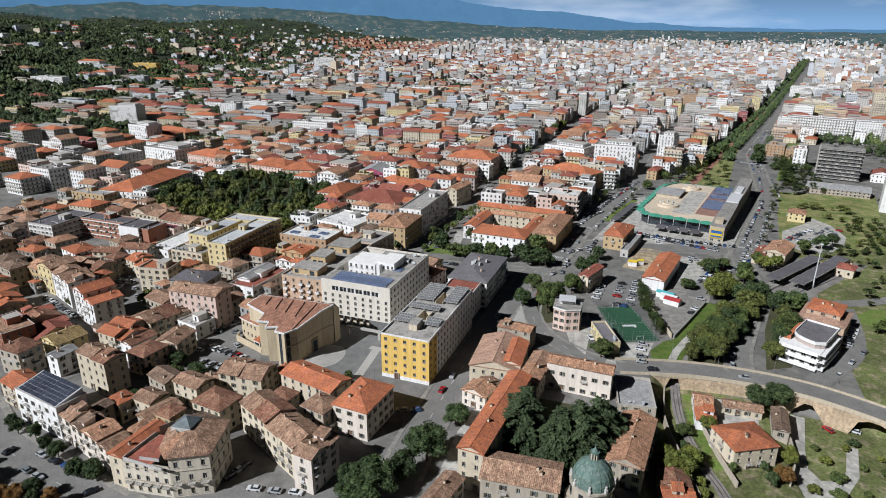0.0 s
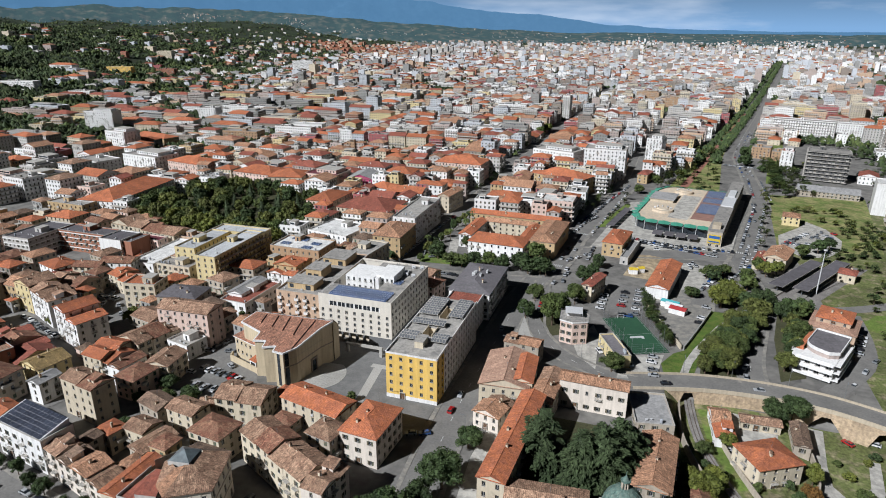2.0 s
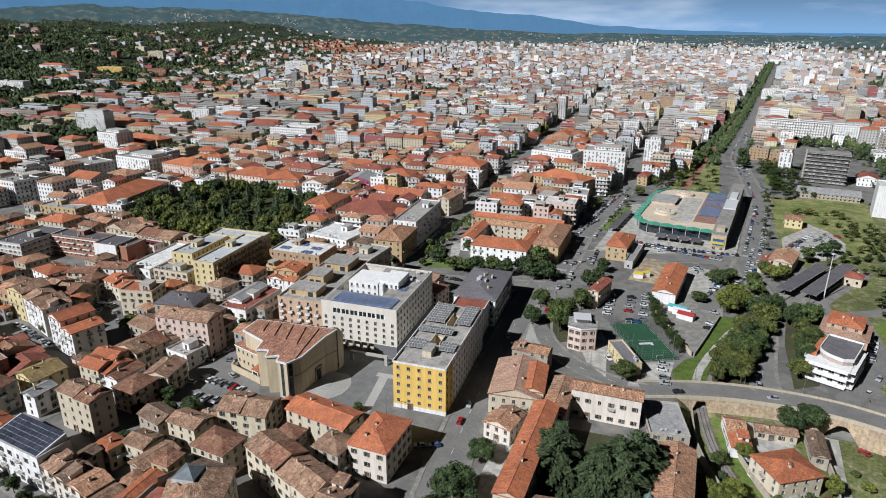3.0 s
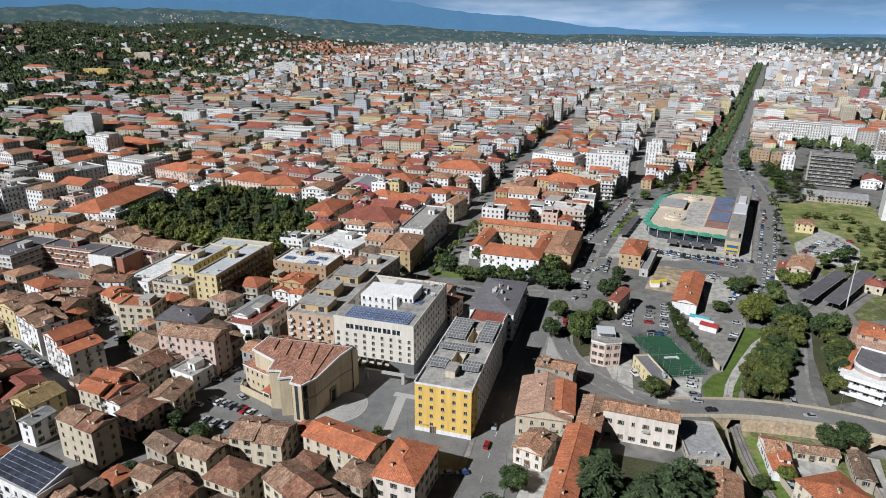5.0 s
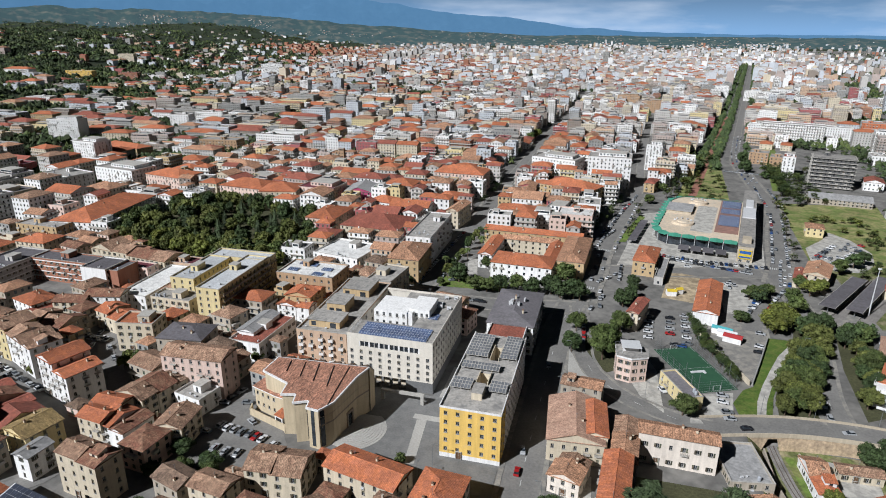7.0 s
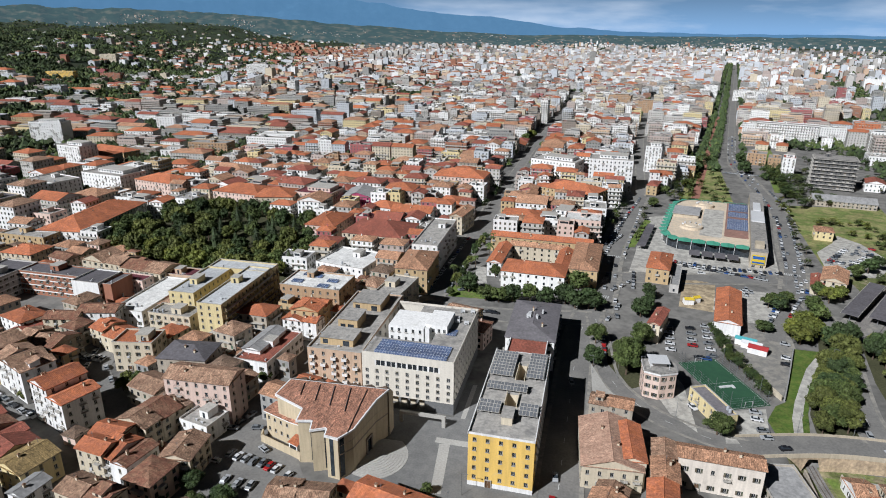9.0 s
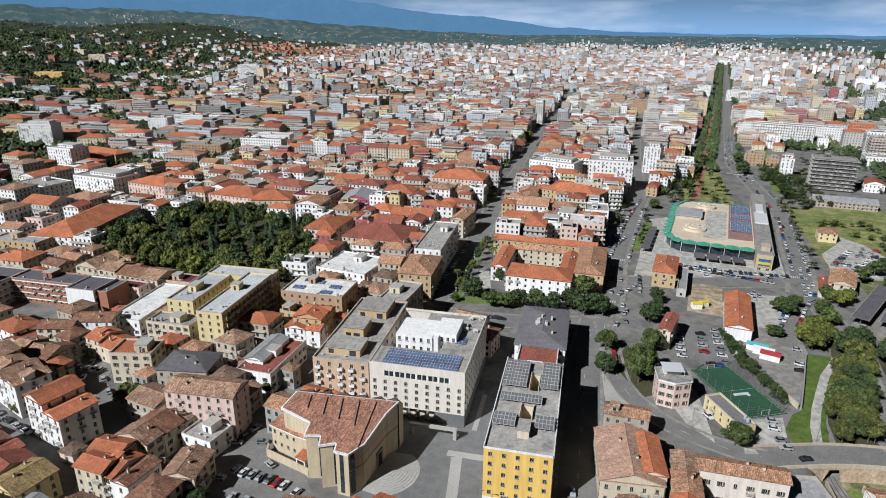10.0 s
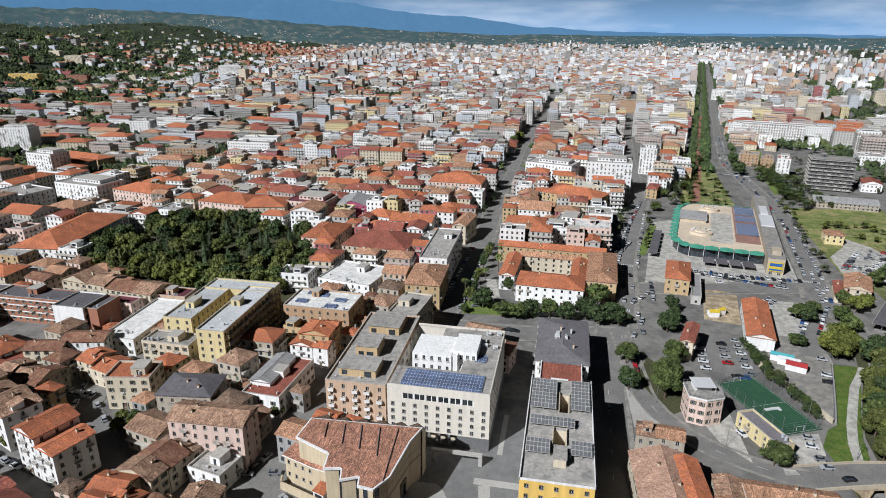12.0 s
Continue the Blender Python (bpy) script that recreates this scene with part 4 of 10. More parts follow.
# ---- the civic square ----
def yellow_block():
    """Long office block with a yellow painted south end and solar racks round two light wells."""
    x0, x1, y0, y1, h = -97.3, -77.6, 193.3, 246.0, 18.2
    cx, cy, w, d = (x0 + x1) / 2, (y0 + y1) / 2, x1 - x0, y1 - y0
    PLACED.append((cx, cy, w, d, 0))
    base = thing("office_building", pose(cx, cy, 0), "long office block with yellow painted end and solar racks", "office building")
    for name, ya, yb, wall in (("wall", -d / 2, -d / 2 + 8.5, "yellow"), ("wall", -d / 2 + 8.5, d / 2, "white")):
        b = Build()
        spots = []
        south = ya == -d / 2
        if south:
            spots += facade(b, (-w / 2, ya), (w / 2, ya), 1.6, h, 5, 5, 1.2, 1.35, 1.0)
            b.box(-w / 2 - 0.04, w / 2 + 0.04, ya - 0.04, ya + 1, -0.5, 1.6, 1)
            b.face([(-w / 2, ya, h), (w / 2, ya, h), (w / 2, ya, h + 0.8), (-w / 2, ya, h + 0.8)], 2)
        else:
            b.face([(w / 2, yb, -1), (-w / 2, yb, -1), (-w / 2, yb, h), (w / 2, yb, h)])
        spots += facade(b, (w / 2, ya), (w / 2, yb), 0, h, 6, max(2, int((yb - ya) / 3.3)), 1.2, 1.5, 1.0)
        spots += facade(b, (-w / 2, yb), (-w / 2, ya), 0, h, 6, max(2, int((yb - ya) / 3.3)), 1.2, 1.5, 1.0)
        for s in (-1, 1):
            b.box(s * w / 2 - 0.15, s * w / 2 + 0.15, ya + (0.0 if south else 0.01), yb, h, h + 0.9, 1)
        part("wall", b.mesh("wall", [WALLS[wall], WALLS["white"], WALLS["white"]]), base)
        for place, a, k, c in spots:
            part("window", WINDOWS[rng.choice((0, 2, 2))], base, pose(*place, 0, 0, a))
    b = Build()
    deck = h + 0.1
    wells = ((-1.6, 2.0, -9.5, -2.5), (-0.2, 2.6, 7.0, 17.0))
    xs, ys = [-w / 2 + 0.15, -1.6, -0.2, 2.0, 2.6, w / 2 - 0.15], [-d / 2 + 0.2, -9.5, -2.5, 7.0, 17.0, d / 2]
    for i in range(5):
        for j in range(5):
            mx, my = (xs[i] + xs[i + 1]) / 2, (ys[j] + ys[j + 1]) / 2
            if not any(a < mx < c and e < my < f for a, c, e, f in wells):
                b.face([(xs[i], ys[j], deck), (xs[i + 1], ys[j], deck), (xs[i + 1], ys[j + 1], deck), (xs[i], ys[j + 1], deck)])
    part("roof", b.mesh("roof", [ROOFS["conc"]]), base)
    for a, c, e, f in wells:
        k = Build()
        for p, q in (((a, e), (a, f)), ((a, f), (c, f)), ((c, f), (c, e)), ((c, e), (a, e))):
            k.face([(*p, 2.0), (*q, 2.0), (*q, deck), (*p, deck)])
        k.face([(a, e, 2.0), (c, e, 2.0), (c, f, 2.0), (a, f, 2.0)])
        k.box(a - 0.25, a - 0.01, e - 0.25, f + 0.25, deck, deck + 1.0)
        k.box(c + 0.01, c + 0.25, e - 0.25, f + 0.25, deck, deck + 1.0)
        part("light_well", k.mesh("light_well", [WALLS["cream"]]), base)
    head = Build()
    head.box(-1.2, 2.2, -19.6, -13.8, deck, deck + 2.7)
    head.box(-1.4, 2.4, -19.8, -13.6, deck + 2.7, deck + 2.9, 1, True)
    part("stair_head", head.mesh("stair_head", [WALLS["cream"], ROOFS["conc"]]), base)
    low = Build()
    low.box(w / 2 - 7.5, w / 2 - 0.2, -d / 2 + 1.5, -d / 2 + 7.0, deck, deck + 0.6)
    part("roof_step", low.mesh("roof_step", [ROOFS["conc"]]), base)
    for rx0, rx1, ry0, ry1 in ((-9.2, -2.4, -15.5, -8.5), (-8.8, 4.5, -2.0, 2.6), (-9.2, -1.2, 7.0, 24.0), (3.4, 9.3, -15, -7), (3.2, 9.2, 7.5, 24.5)):
        ry = ry0
        while ry + 1.9 < ry1:
            k = Build()
            k.face([(rx0, ry, deck + 1.2), (rx1, ry, deck + 1.2), (rx1, ry + 1.4, deck + 2.0), (rx0, ry + 1.4, deck + 2.0)], 0)
            for q in range(int((rx1 - rx0) / 1.1) + 1):
                xx = rx0 + q * 1.1
                k.face([(xx, ry - 0.02, deck + 1.23), (xx + 0.13, ry - 0.02, deck + 1.23), (xx + 0.13, ry + 1.42, deck + 2.04), (xx, ry + 1.42, deck + 2.04)], 1)
            k.box(rx0, rx1, ry - 0.06, ry + 0.04, deck + 1.12, deck + 1.24, 1, True)
            k.box(rx0, rx1, ry + 1.36, ry + 1.5, deck + 1.92, deck + 2.06, 1, True)
            for xx in (rx0, (rx0 + rx1) / 2, rx1 - 0.1):
                k.box(xx, xx + 0.1, ry, ry + 0.1, deck - 0.1, deck + 1.2, 1)
                k.box(xx, xx + 0.1, ry + 1.3, ry + 1.4, deck - 0.1, deck + 1.95, 1)
            part("solar_rack", k.mesh("solar_rack", [PANEL_DULL, SLAB]), base, label="row of solar collectors on a steel rack")
            ry += 2.05
    part("door", DOOR, base, pose(-3.5, -d / 2 - 0.1, 0))
    # the low link with the red terrace
    link = thing("office_building", pose(-87.5, 257, 0), "low wing with a red tiled terrace roof", "office building")
    PLACED.append((-87.5, 257, 15, 21, 0))
    b = Build()
    spots = facade(b, (-7.5, -11), (7.5, -11), 0, 12.5, 3, 4, 1.05, 1.55, 1) + facade(b, (7.5, -11), (7.5, 11), 0, 12.5, 4, 6, 1.05, 1.55, 1) + facade(b, (-7.5, 11), (-7.5, -11), 0, 12.5, 4, 6, 1.05, 1.55, 1)
    for s in (-1, 1):
        b.box(s * 7.35 - 0.15, s * 7.35 + 0.15, -11, 11, 12.5, 13.3)
    part("wall", b.mesh("wall", [WALLS["white"]]), link)
    for place, a, k, c in spots:
        part("window", WINDOWS[0], link, pose(*place, 0, 0, a))
    t = Build()
    t.box(-7.2, 7.2, -11, 11, 12.3, 12.6)
    part("roof", t.mesh("roof", [ROOFS["red"]]), link)
    t = Build()
    t.box(-3.5, 2.5, -8, -3, 12.6, 14.2)
    t.tube(-0.5, -5.5, 14.2, 14.9, 1.6, 0.6, 12)
    part("stair_head", t.mesh("stair_head", [WALLS["white"]]), link)


def solar_field(parent, x0, x1, y0, y1, z, row, m=PANEL, tilt=0.28):
    """Rows of tilted panels, each row one part."""
    y = y0
    while y + row * 0.9 <= y1 + 0.01:
        k = Build()
        n = max(1, int((x1 - x0) / 1.05))
        s = (x1 - x0) / n
        for q in range(n):
            xx = x0 + q * s
            for a, e in ((0.0, 0.35), (0.39, 0.74)):
                k.face([(xx + 0.05, y + row * a, z + 0.15 + row * tilt * a / 0.74), (xx + s - 0.05, y + row * a, z + 0.15 + row * tilt * a / 0.74), (xx + s - 0.05, y + row * e, z + 0.15 + row * tilt * e / 0.74), (xx + 0.05, y + row * e, z + 0.15 + row * tilt * e / 0.74)], 0)
        k.face([(x0, y + 0.02, z + 0.10), (x1, y + 0.02, z + 0.10), (x1, y + row * 0.75, z + 0.10 + row * tilt), (x0, y + row * 0.75, z + 0.10 + row * tilt)], 1)
        k.face([(x1, y + row * 0.75, z - 0.05), (x0, y + row * 0.75, z - 0.05), (x0, y + row * 0.75, z + 0.1 + row * tilt), (x1, y + row * 0.75, z + 0.1 + row * tilt)], 1)
        for xx in (x0, x1 - 0.08):
            k.box(xx, xx + 0.08, y, y + 0.08, z - 0.1, z + 0.12, 1)
        part("solar_panel", k.mesh("solar_panel", [m, WHITE_METAL]), parent, label="row of blue solar panels")
        y += row


def ministry():
    """White government block round a court: seven storeys, colonnade below, solar roof in front, lower white wing behind."""
    x0, x1, y0, y1, h = -143.6, -109.5, 227.3, 273.0, 20.4
    cx, cy, w, d = (x0 + x1) / 2, (y0 + y1) / 2, x1 - x0, y1 - y0
    PLACED.append((cx, cy, w, d, 0))
    base = thing("office_building", pose(cx, cy, 0), "white seven-storey government block with solar roof and colonnade", "office building")
    b = Build()
    spots = []
    # south front: colonnade below on the west part, stone base on the east part
    spots += facade(b, (-w / 2, -d / 2), (w / 2, -d / 2), 4.4, 15.2, 4, 9, 1.25, 1.45, 0.75)
    b.face([(-w / 2, -d / 2, 15.2), (w / 2, -d / 2, 15.2), (w / 2, -d / 2, 16.2), (-w / 2, -d / 2, 16.2)])
    b.face([(-w / 2, -d / 2, 18.4), (w / 2, -d / 2, 18.4), (w / 2, -d / 2, h), (-w / 2, -d / 2, h)])
    b.face([(-w / 2, -d / 2, 16.2), (-12.2, -d / 2, 16.2), (-12.2, -d / 2, 18.4), (-w / 2, -d / 2, 18.4)])
    b.face([(12.0, -d / 2, 16.2), (w / 2, -d / 2, 16.2), (w / 2, -d / 2, 18.4), (12.0, -d / 2, 18.4)])
    b.face([(-12.2, -d / 2 + 0.35, 16.2), (12.0, -d / 2 + 0.35, 16.2), (12.0, -d / 2 + 0.35, 18.4), (-12.2, -d / 2 + 0.35, 18.4)], 3)
    b.face([(-12.2, -d / 2, 16.2), (12.0, -d / 2, 16.2), (12.0, -d / 2 + 0.35, 16.2), (-12.2, -d / 2 + 0.35, 16.2)])
    b.face([(12.0, -d / 2, 18.4), (-12.2, -d / 2, 18.4), (-12.2, -d / 2 + 0.35, 18.4), (12.0, -d / 2 + 0.35, 18.4)])
    spots += facade(b, (w / 2, -d / 2), (w / 2, d / 2), 4.4, h, 5, 13, 1.25, 1.45, 0.9)
    spots += facade(b, (-w / 2, d / 2), (-w / 2, -d / 2), 0, h, 6, 8, 1.2, 1.5, 0.9)
    spots += facade(b, (w / 2, d / 2), (-w / 2, d / 2), 0, h, 6, 0, 1.2, 1.5, 0.9)
    # stone base
    b.box(6.5, w / 2 + 0.06, -d / 2 - 0.06, -d / 2 + 7, -0.5, 4.4, 1)
    b.box(w / 2 - 0.5, w / 2 + 0.06, -d / 2 + 7, d / 2, -0.5, 4.4, 1)
    b.face([(-w / 2, -d / 2 + 3.6, -0.5), (6.5, -d / 2 + 3.6, -0.5), (6.5, -d / 2 + 3.6, 4.4), (-w / 2, -d / 2 + 3.6, 4.4)], 2)
    b.face([(-w / 2, -d / 2 + 3.6, 4.4), (6.5, -d / 2 + 3.6, 4.4), (6.5, -d / 2, 4.4), (-w / 2, -d / 2, 4.4)])
    for a in ((-w / 2, w / 2, -d / 2, -d / 2 + 0.3), (w / 2 - 0.3, w / 2, -d / 2 + 0.3, d / 2), (-w / 2, w / 2 - 0.3, d / 2 - 0.3, d / 2)):
        b.box(*a, h, h + 0.9)
    part("wall", b.mesh("wall", [material("ivory_render", (0.80, 0.74, 0.64), 0.9, 0.08, 2.0, 0.15, streak=0.12), material("grey_base_stone", (0.17, 0.17, 0.17), 0.7, 0.15), WALLS["cream"], GLASS]), base)
    for q in range(9):
        c = Build()
        xx = -w / 2 + 0.5 + q * 3.4
        if xx < 6.0:
            c.box(xx - 0.42, xx + 0.42, -d / 2 + 0.1, -d / 2 + 0.9, -0.3, 4.4)
            part("pillar", c.mesh("pillar", [material("pillar_stone", (0.20, 0.195, 0.185), 0.7, 0.15)]), base)
    for q in range(13):
        c = Build()
        xx = -12.0 + q * 1.98
        wide = 0.34 if q % 2 == 0 else 0.12
        c.box(xx - wide, xx + wide, -d / 2 + (0.02 if q % 2 == 0 else 0.2), -d / 2 + 0.34, 16.2, 18.4)
        part("pillar", c.mesh("pillar", [WALLS["white"]]), base)
    for place, a, k, c in spots:
        part("window", WINDOWS[rng.choice((0, 0, 2, 2))], base, pose(*place, 0, 0, a))
    # decks: front range, east range, north-east; court open to the west behind the front
    t = Build()
    t.box(-w / 2 + 0.05, w / 2 - 0.3, -d / 2 + 0.3, -d / 2 + 13.5, h - 0.3, h + 0.1)
    t.box(w / 2 - 12, w / 2 - 0.3, -d / 2 + 13.5, d / 2 - 0.3, h - 0.3, h + 0.1)
    t.box(-6, w / 2 - 12, d / 2 - 12, d / 2 - 0.3, h - 0.3, h + 0.1)
    t.box(-w / 2 + 0.05, w / 2 - 12, -d / 2 + 13.5, d / 2 - 12, 12.0, 13.0)
    t.box(-w / 2 + 0.05, -6, d / 2 - 12, d / 2 - 0.3, 14.0, 15.0)
    part("roof", t.mesh("roof", [ROOFS["conc"]]), base)
    solar_field(base, -13.0, 14.0, -d / 2 + 1.6, -d / 2 + 11.6, h + 0.1, 2.0)
    solar_field(base, 9.0, 13.0, -2.0, 3.0, h + 0.1, 1.6)
    # white inner wing with its own windows
    b = Build()
    inner = facade(b, (-13, -4.5), (1.0, -4.5), h - 4.0, h + 3.0, 2, 5, 1.1, 1.4, 1.2) + facade(b, (3.0, -1.5), (9.5, -1.5), h - 4.2, h + 3.6, 2, 3, 1.1, 1.4, 0.9)
    b.box(-13, 1.0, -4.49, 10, 10, h + 3.0)
    b.box(1.0, 9.5, -1.49, 12, 10, h + 3.6)
    b.box(4.5, 9.0, -7.5, -2.5, 10, h - 1.0)
    b.box(1.0, 3.0, -3.9, -1.5, 10, h + 2.8)
    part("inner_wing", b.mesh("inner_wing", [WALLS["white"]]), base, label="white inner wing above the court")
    for place, a, k, c in inner:
        part("window", WINDOWS[0], base, pose(place[0], place[1] - 0.28, place[2], 0, 0, a))
    for q in range(6):
        u, v = rng.uniform(6, 16), rng.uniform(6, 21)
        part("air_unit", AIR_UNIT, base, pose(u, v, h + 0.1) @ Matrix.Diagonal((2.0, 2.4, 1.9, 1)), "white rooftop air handling unit")
    for q in range(4):
        part("aerial", AERIAL, base, pose(rng.uniform(2, 16), rng.uniform(10, 22), h + 0.1) @ Matrix.Scale(1.6, 4))
    fence = Build()
    for q in range(12):
        fence.box(-w / 2 + 1 + q * 0.0, -w / 2 + 1.06, -d / 2 + 1 + q * 1.0, -d / 2 + 1.06 + q * 1.0, h, h + 1.5)
    fence.box(-w / 2 + 1, -w / 2 + 1.06, -d / 2 + 1, -d / 2 + 12, h + 1.4, h + 1.5, 0, True)
    part("railing", fence.mesh("railing", [WHITE_METAL]), base)


def auditorium():
    """Sand-coloured hall with saw-tooth bays in front, a broad tiled roof that rises gently to the back and a low annex."""
    base = thing("auditorium", pose(0, 0, 0), "tall sand-coloured hall with stepped bays and tiled roof", "hall")
    PLACED.append((-146, 201, 34, 34, -10))
    front = [(-135.5, 185.4), (-132.6, 190.1), (-130.4, 204.6), (-128.2, 210.3)]
    bays = [(-139.6, 185.9), (-140.2, 189.2), (-144.9, 187.1), (-146.0, 191.3), (-150.8, 190.1), (-151.4, 196.0), (-163.1, 200.3), (-162.0, 208.6)]
    outline = front + bays[::-1]

    def lid(p):
        return 15.2 + 0.105 * (p[1] - 186)

    b = Build()
    n = len(outline)
    for i in range(n):
        p, q = outline[i], outline[(i + 1) % n]
        b.face([(*p, -1), (*q, -1), (*q, lid(q)), (*p, lid(p))])
    part("wall", b.mesh("wall", [WALLS["hallstone"]]), base)
    # the tiled slope, with white eaves all round
    t, eaves = Build(), Build()
    wide = [(-135.2, 184.8), (-132.0, 189.9), (-129.8, 204.5), (-127.6, 210.5), (-162.4, 208.8), (-163.7, 199.9), (-151.9, 195.4), (-151.2, 189.5), (-146.3, 190.6), (-145.2, 186.4), (-140.5, 188.5), (-139.9, 185.3)]
    t.face([(*p, lid(p) + 0.30) for p in wide])
    part("roof", t.mesh("roof", [ROOFS["hall"]]), base, label="mottled red-brown clay tile slope")
    for i in range(n):
        p, q = wide[i], wide[(i + 1) % n]
        eaves.face([(*p, lid(p) - 0.35), (*q, lid(q) - 0.35), (*q, lid(q) + 0.296), (*p, lid(p) + 0.296)])
        dx, dy = q[0] - p[0], q[1] - p[1]
        l = math.hypot(dx, dy)
        nx, ny = -dy / l * 0.4, dx / l * 0.4
        eaves.face([(*p, lid(p) + 0.33), (*q, lid(q) + 0.33), (q[0] + nx, q[1] + ny, lid(q) + 0.37), (p[0] + nx, p[1] + ny, lid(p) + 0.37)])
    part("eaves_band", eaves.mesh("eaves_band", [WALLS["white"]]), base, label="white eaves band")
    for xa, ya, xb, yb in ((-156.5, 207.6, -155.2, 201.3), (-151.0, 207.8, -149.2, 199.6), (-145.8, 208.0, -143.6, 198.4), (-140.2, 208.2, -137.8, 196.8), (-134.6, 208.6, -133.4, 188.0)):
        k = Build()
        dx, dy = xb - xa, yb - ya
        l = math.hypot(dx, dy)
        nx, ny = dy / l * 0.22, -dx / l * 0.22
        k.face([(xa - nx, ya - ny, lid((xa, ya)) + 0.28), (xb - nx, yb - ny, lid((xb, yb)) + 0.28), (xb, yb, lid((xb, yb)) + 0.75), (xa, ya, lid((xa, ya)) + 0.75)])
        k.face([(xa, ya, lid((xa, ya)) + 0.75), (xb, yb, lid((xb, yb)) + 0.75), (xb + nx, yb + ny, lid((xb, yb)) + 0.28), (xa + nx, ya + ny, lid((xa, ya)) + 0.28)])
        part("roof_rib", k.mesh("roof_rib", [ROOFS["dark"]]), base, label="dark lead ridge between roof strips")
    # short back slopes, each strip a little hump; darker tiles carry their shade
    edge = [(-162.2, 208.8), (-156, 208.9), (-150, 209.2), (-144, 209.5), (-138, 209.8), (-132.6, 210.1), (-127.8, 210.4)]
    for i in range(6):
        k = Build()
        (xa, ya), (xb, yb) = edge[i], edge[i + 1]
        za, zb, xm = lid((xa, ya)), lid((xb, yb)), (xa + xb) / 2
        k.face([(xb, yb, zb + 0.28), (xa, ya, za + 0.28), (xm, ya + 5.2, za - 1.6)], 0)
        k.face([(xa, ya, za + 0.28), (xa, ya + 4.6, za - 3.2), (xm, ya + 5.2, za - 1.6)], 0)
        k.face([(xm, ya + 5.2, za - 1.6), (xb, yb + 4.6, zb - 3.2), (xb, yb, zb + 0.28)], 0)
        k.face([(xb, yb + 4.6, zb - 3.2), (xm, ya + 5.2, za - 1.6), (xa, ya + 4.6, za - 3.2), (xa, ya + 4.6, -1), (xb, yb + 4.6, -1)], 1)
        if i in (0, 5):
            (xe, ye) = (xa, ya) if i == 0 else (xb, yb)
            ring = [(xe, ye, -1), (xe, ye + 4.6, -1), (xe, ye + 4.6, lid((xe, ye)) - 3.2), (xe, ye, lid((xe, ye)) + 0.28)]
            k.face(ring[::-1] if i == 0 else ring, 1)
        part("back_roof", k.mesh("back_roof", [ROOFS["brown"], WALLS["hallstone"]]), base, label="tiled back slope in darker shade-toned tiles")
    # tall dark slits in the returns of the bays
    for (xa, ya), (xb, yb) in (((-139.6, 185.9), (-140.2, 189.2)), ((-144.9, 187.1), (-146.0, 191.3)), ((-150.8, 190.1), (-151.4, 196.0))):
        k = Build()
        dx, dy = xb - xa, yb - ya
        l = math.hypot(dx, dy)
        ux, uy = dx / l, dy / l
        ox, oy = -uy * 0.05, ux * 0.05
        for f0, f1 in ((0.30, 0.92),):
            p, q = (xa + ux * l * f0 + ox, ya + uy * l * f0 + oy), (xa + ux * l * f1 + ox, ya + uy * l * f1 + oy)
            k.face([(*q, 0.8), (*p, 0.8), (*p, lid(p) - 0.6), (*q, lid(q) - 0.6)])
            k.face([(*p, 0.8), (*q, 0.8), (*q, lid(q) - 0.6), (*p, lid(p) - 0.6)])
        part("window", k.mesh("window", [GLASS]), base, label="tall narrow dark window slit")
    for (xa, ya), (xb, yb), f0, f1 in (((-139.6, 185.9), (-135.5, 185.4), 0.30, 0.62), ((-144.9, 187.1), (-140.2, 189.2), 0.74, 0.98), ((-150.8, 190.1), (-146.0, 191.3), 0.76, 0.98), ((-135.5, 185.4), (-132.6, 190.1), 0.1, 0.4)):
        k = Build()
        p, q = (xa + (xb - xa) * f0, ya + (yb - ya) * f0), (xa + (xb - xa) * f1, ya + (yb - ya) * f1)
        dx, dy = q[0] - p[0], q[1] - p[1]
        l = math.hypot(dx, dy)
        ox, oy = dy / l * 0.06, -dx / l * 0.06
        k.prism([(p[0], p[1]), (p[0] + ox, p[1] + oy), (q[0] + ox, q[1] + oy), (q[0], q[1])], 0.8, lid(p) - 0.5)
        part("window", k.mesh("window", [GLASS]), base, label="tall narrow dark window slit")
    # string course and the tall framed door of the east wall
    for z, m in ((8.6, "umber"), (11.9, "stone")):
        k = Build()
        for i in range(3):
            (xa, ya), (xb, yb) = front[i], front[i + 1]
            dx, dy = xb - xa, yb - ya
            l = math.hypot(dx, dy)
            ox, oy = dy / l * 0.07, -dx / l * 0.07
            k.prism([(xa, ya), (xa + ox, ya + oy), (xb + ox, yb + oy), (xb, yb)], z, z + (0.55 if m == "umber" else 0.12))
        part("band", k.mesh("band", [WALLS[m]]), base)
    k = Build().at(-131.2, 199.6, 0, 81.5)
    k.box(-1.3, 1.3, -0.16, 0.1, 0, 6.0, 0)
    k.box(-1.9, -1.3, -0.5, 0.1, 0, 6.8, 1)
    k.box(1.3, 1.9, -0.5, 0.1, 0, 6.8, 1)
    k.box(-1.9, 1.9, -0.5, 0.1, 6.0, 6.8, 1)
    part("door", k.mesh("door", [GLASS, WALLS["umber"]]), base)
    # cream annex on the west side
    b = Build()
    ring = [(-168.2, 200.8), (-157.6, 197.2), (-151.4, 196.0), (-153.5, 201.5), (-162.0, 208.6), (-166.6, 208.4)]
    spots = facade(b, ring[0], ring[1], 1.0, 9.4, 2, 4, 0.95, 1.3, 1.4) + facade(b, ring[5], ring[0], 1.0, 9.4, 2, 3, 0.95, 1.3, 1.4)
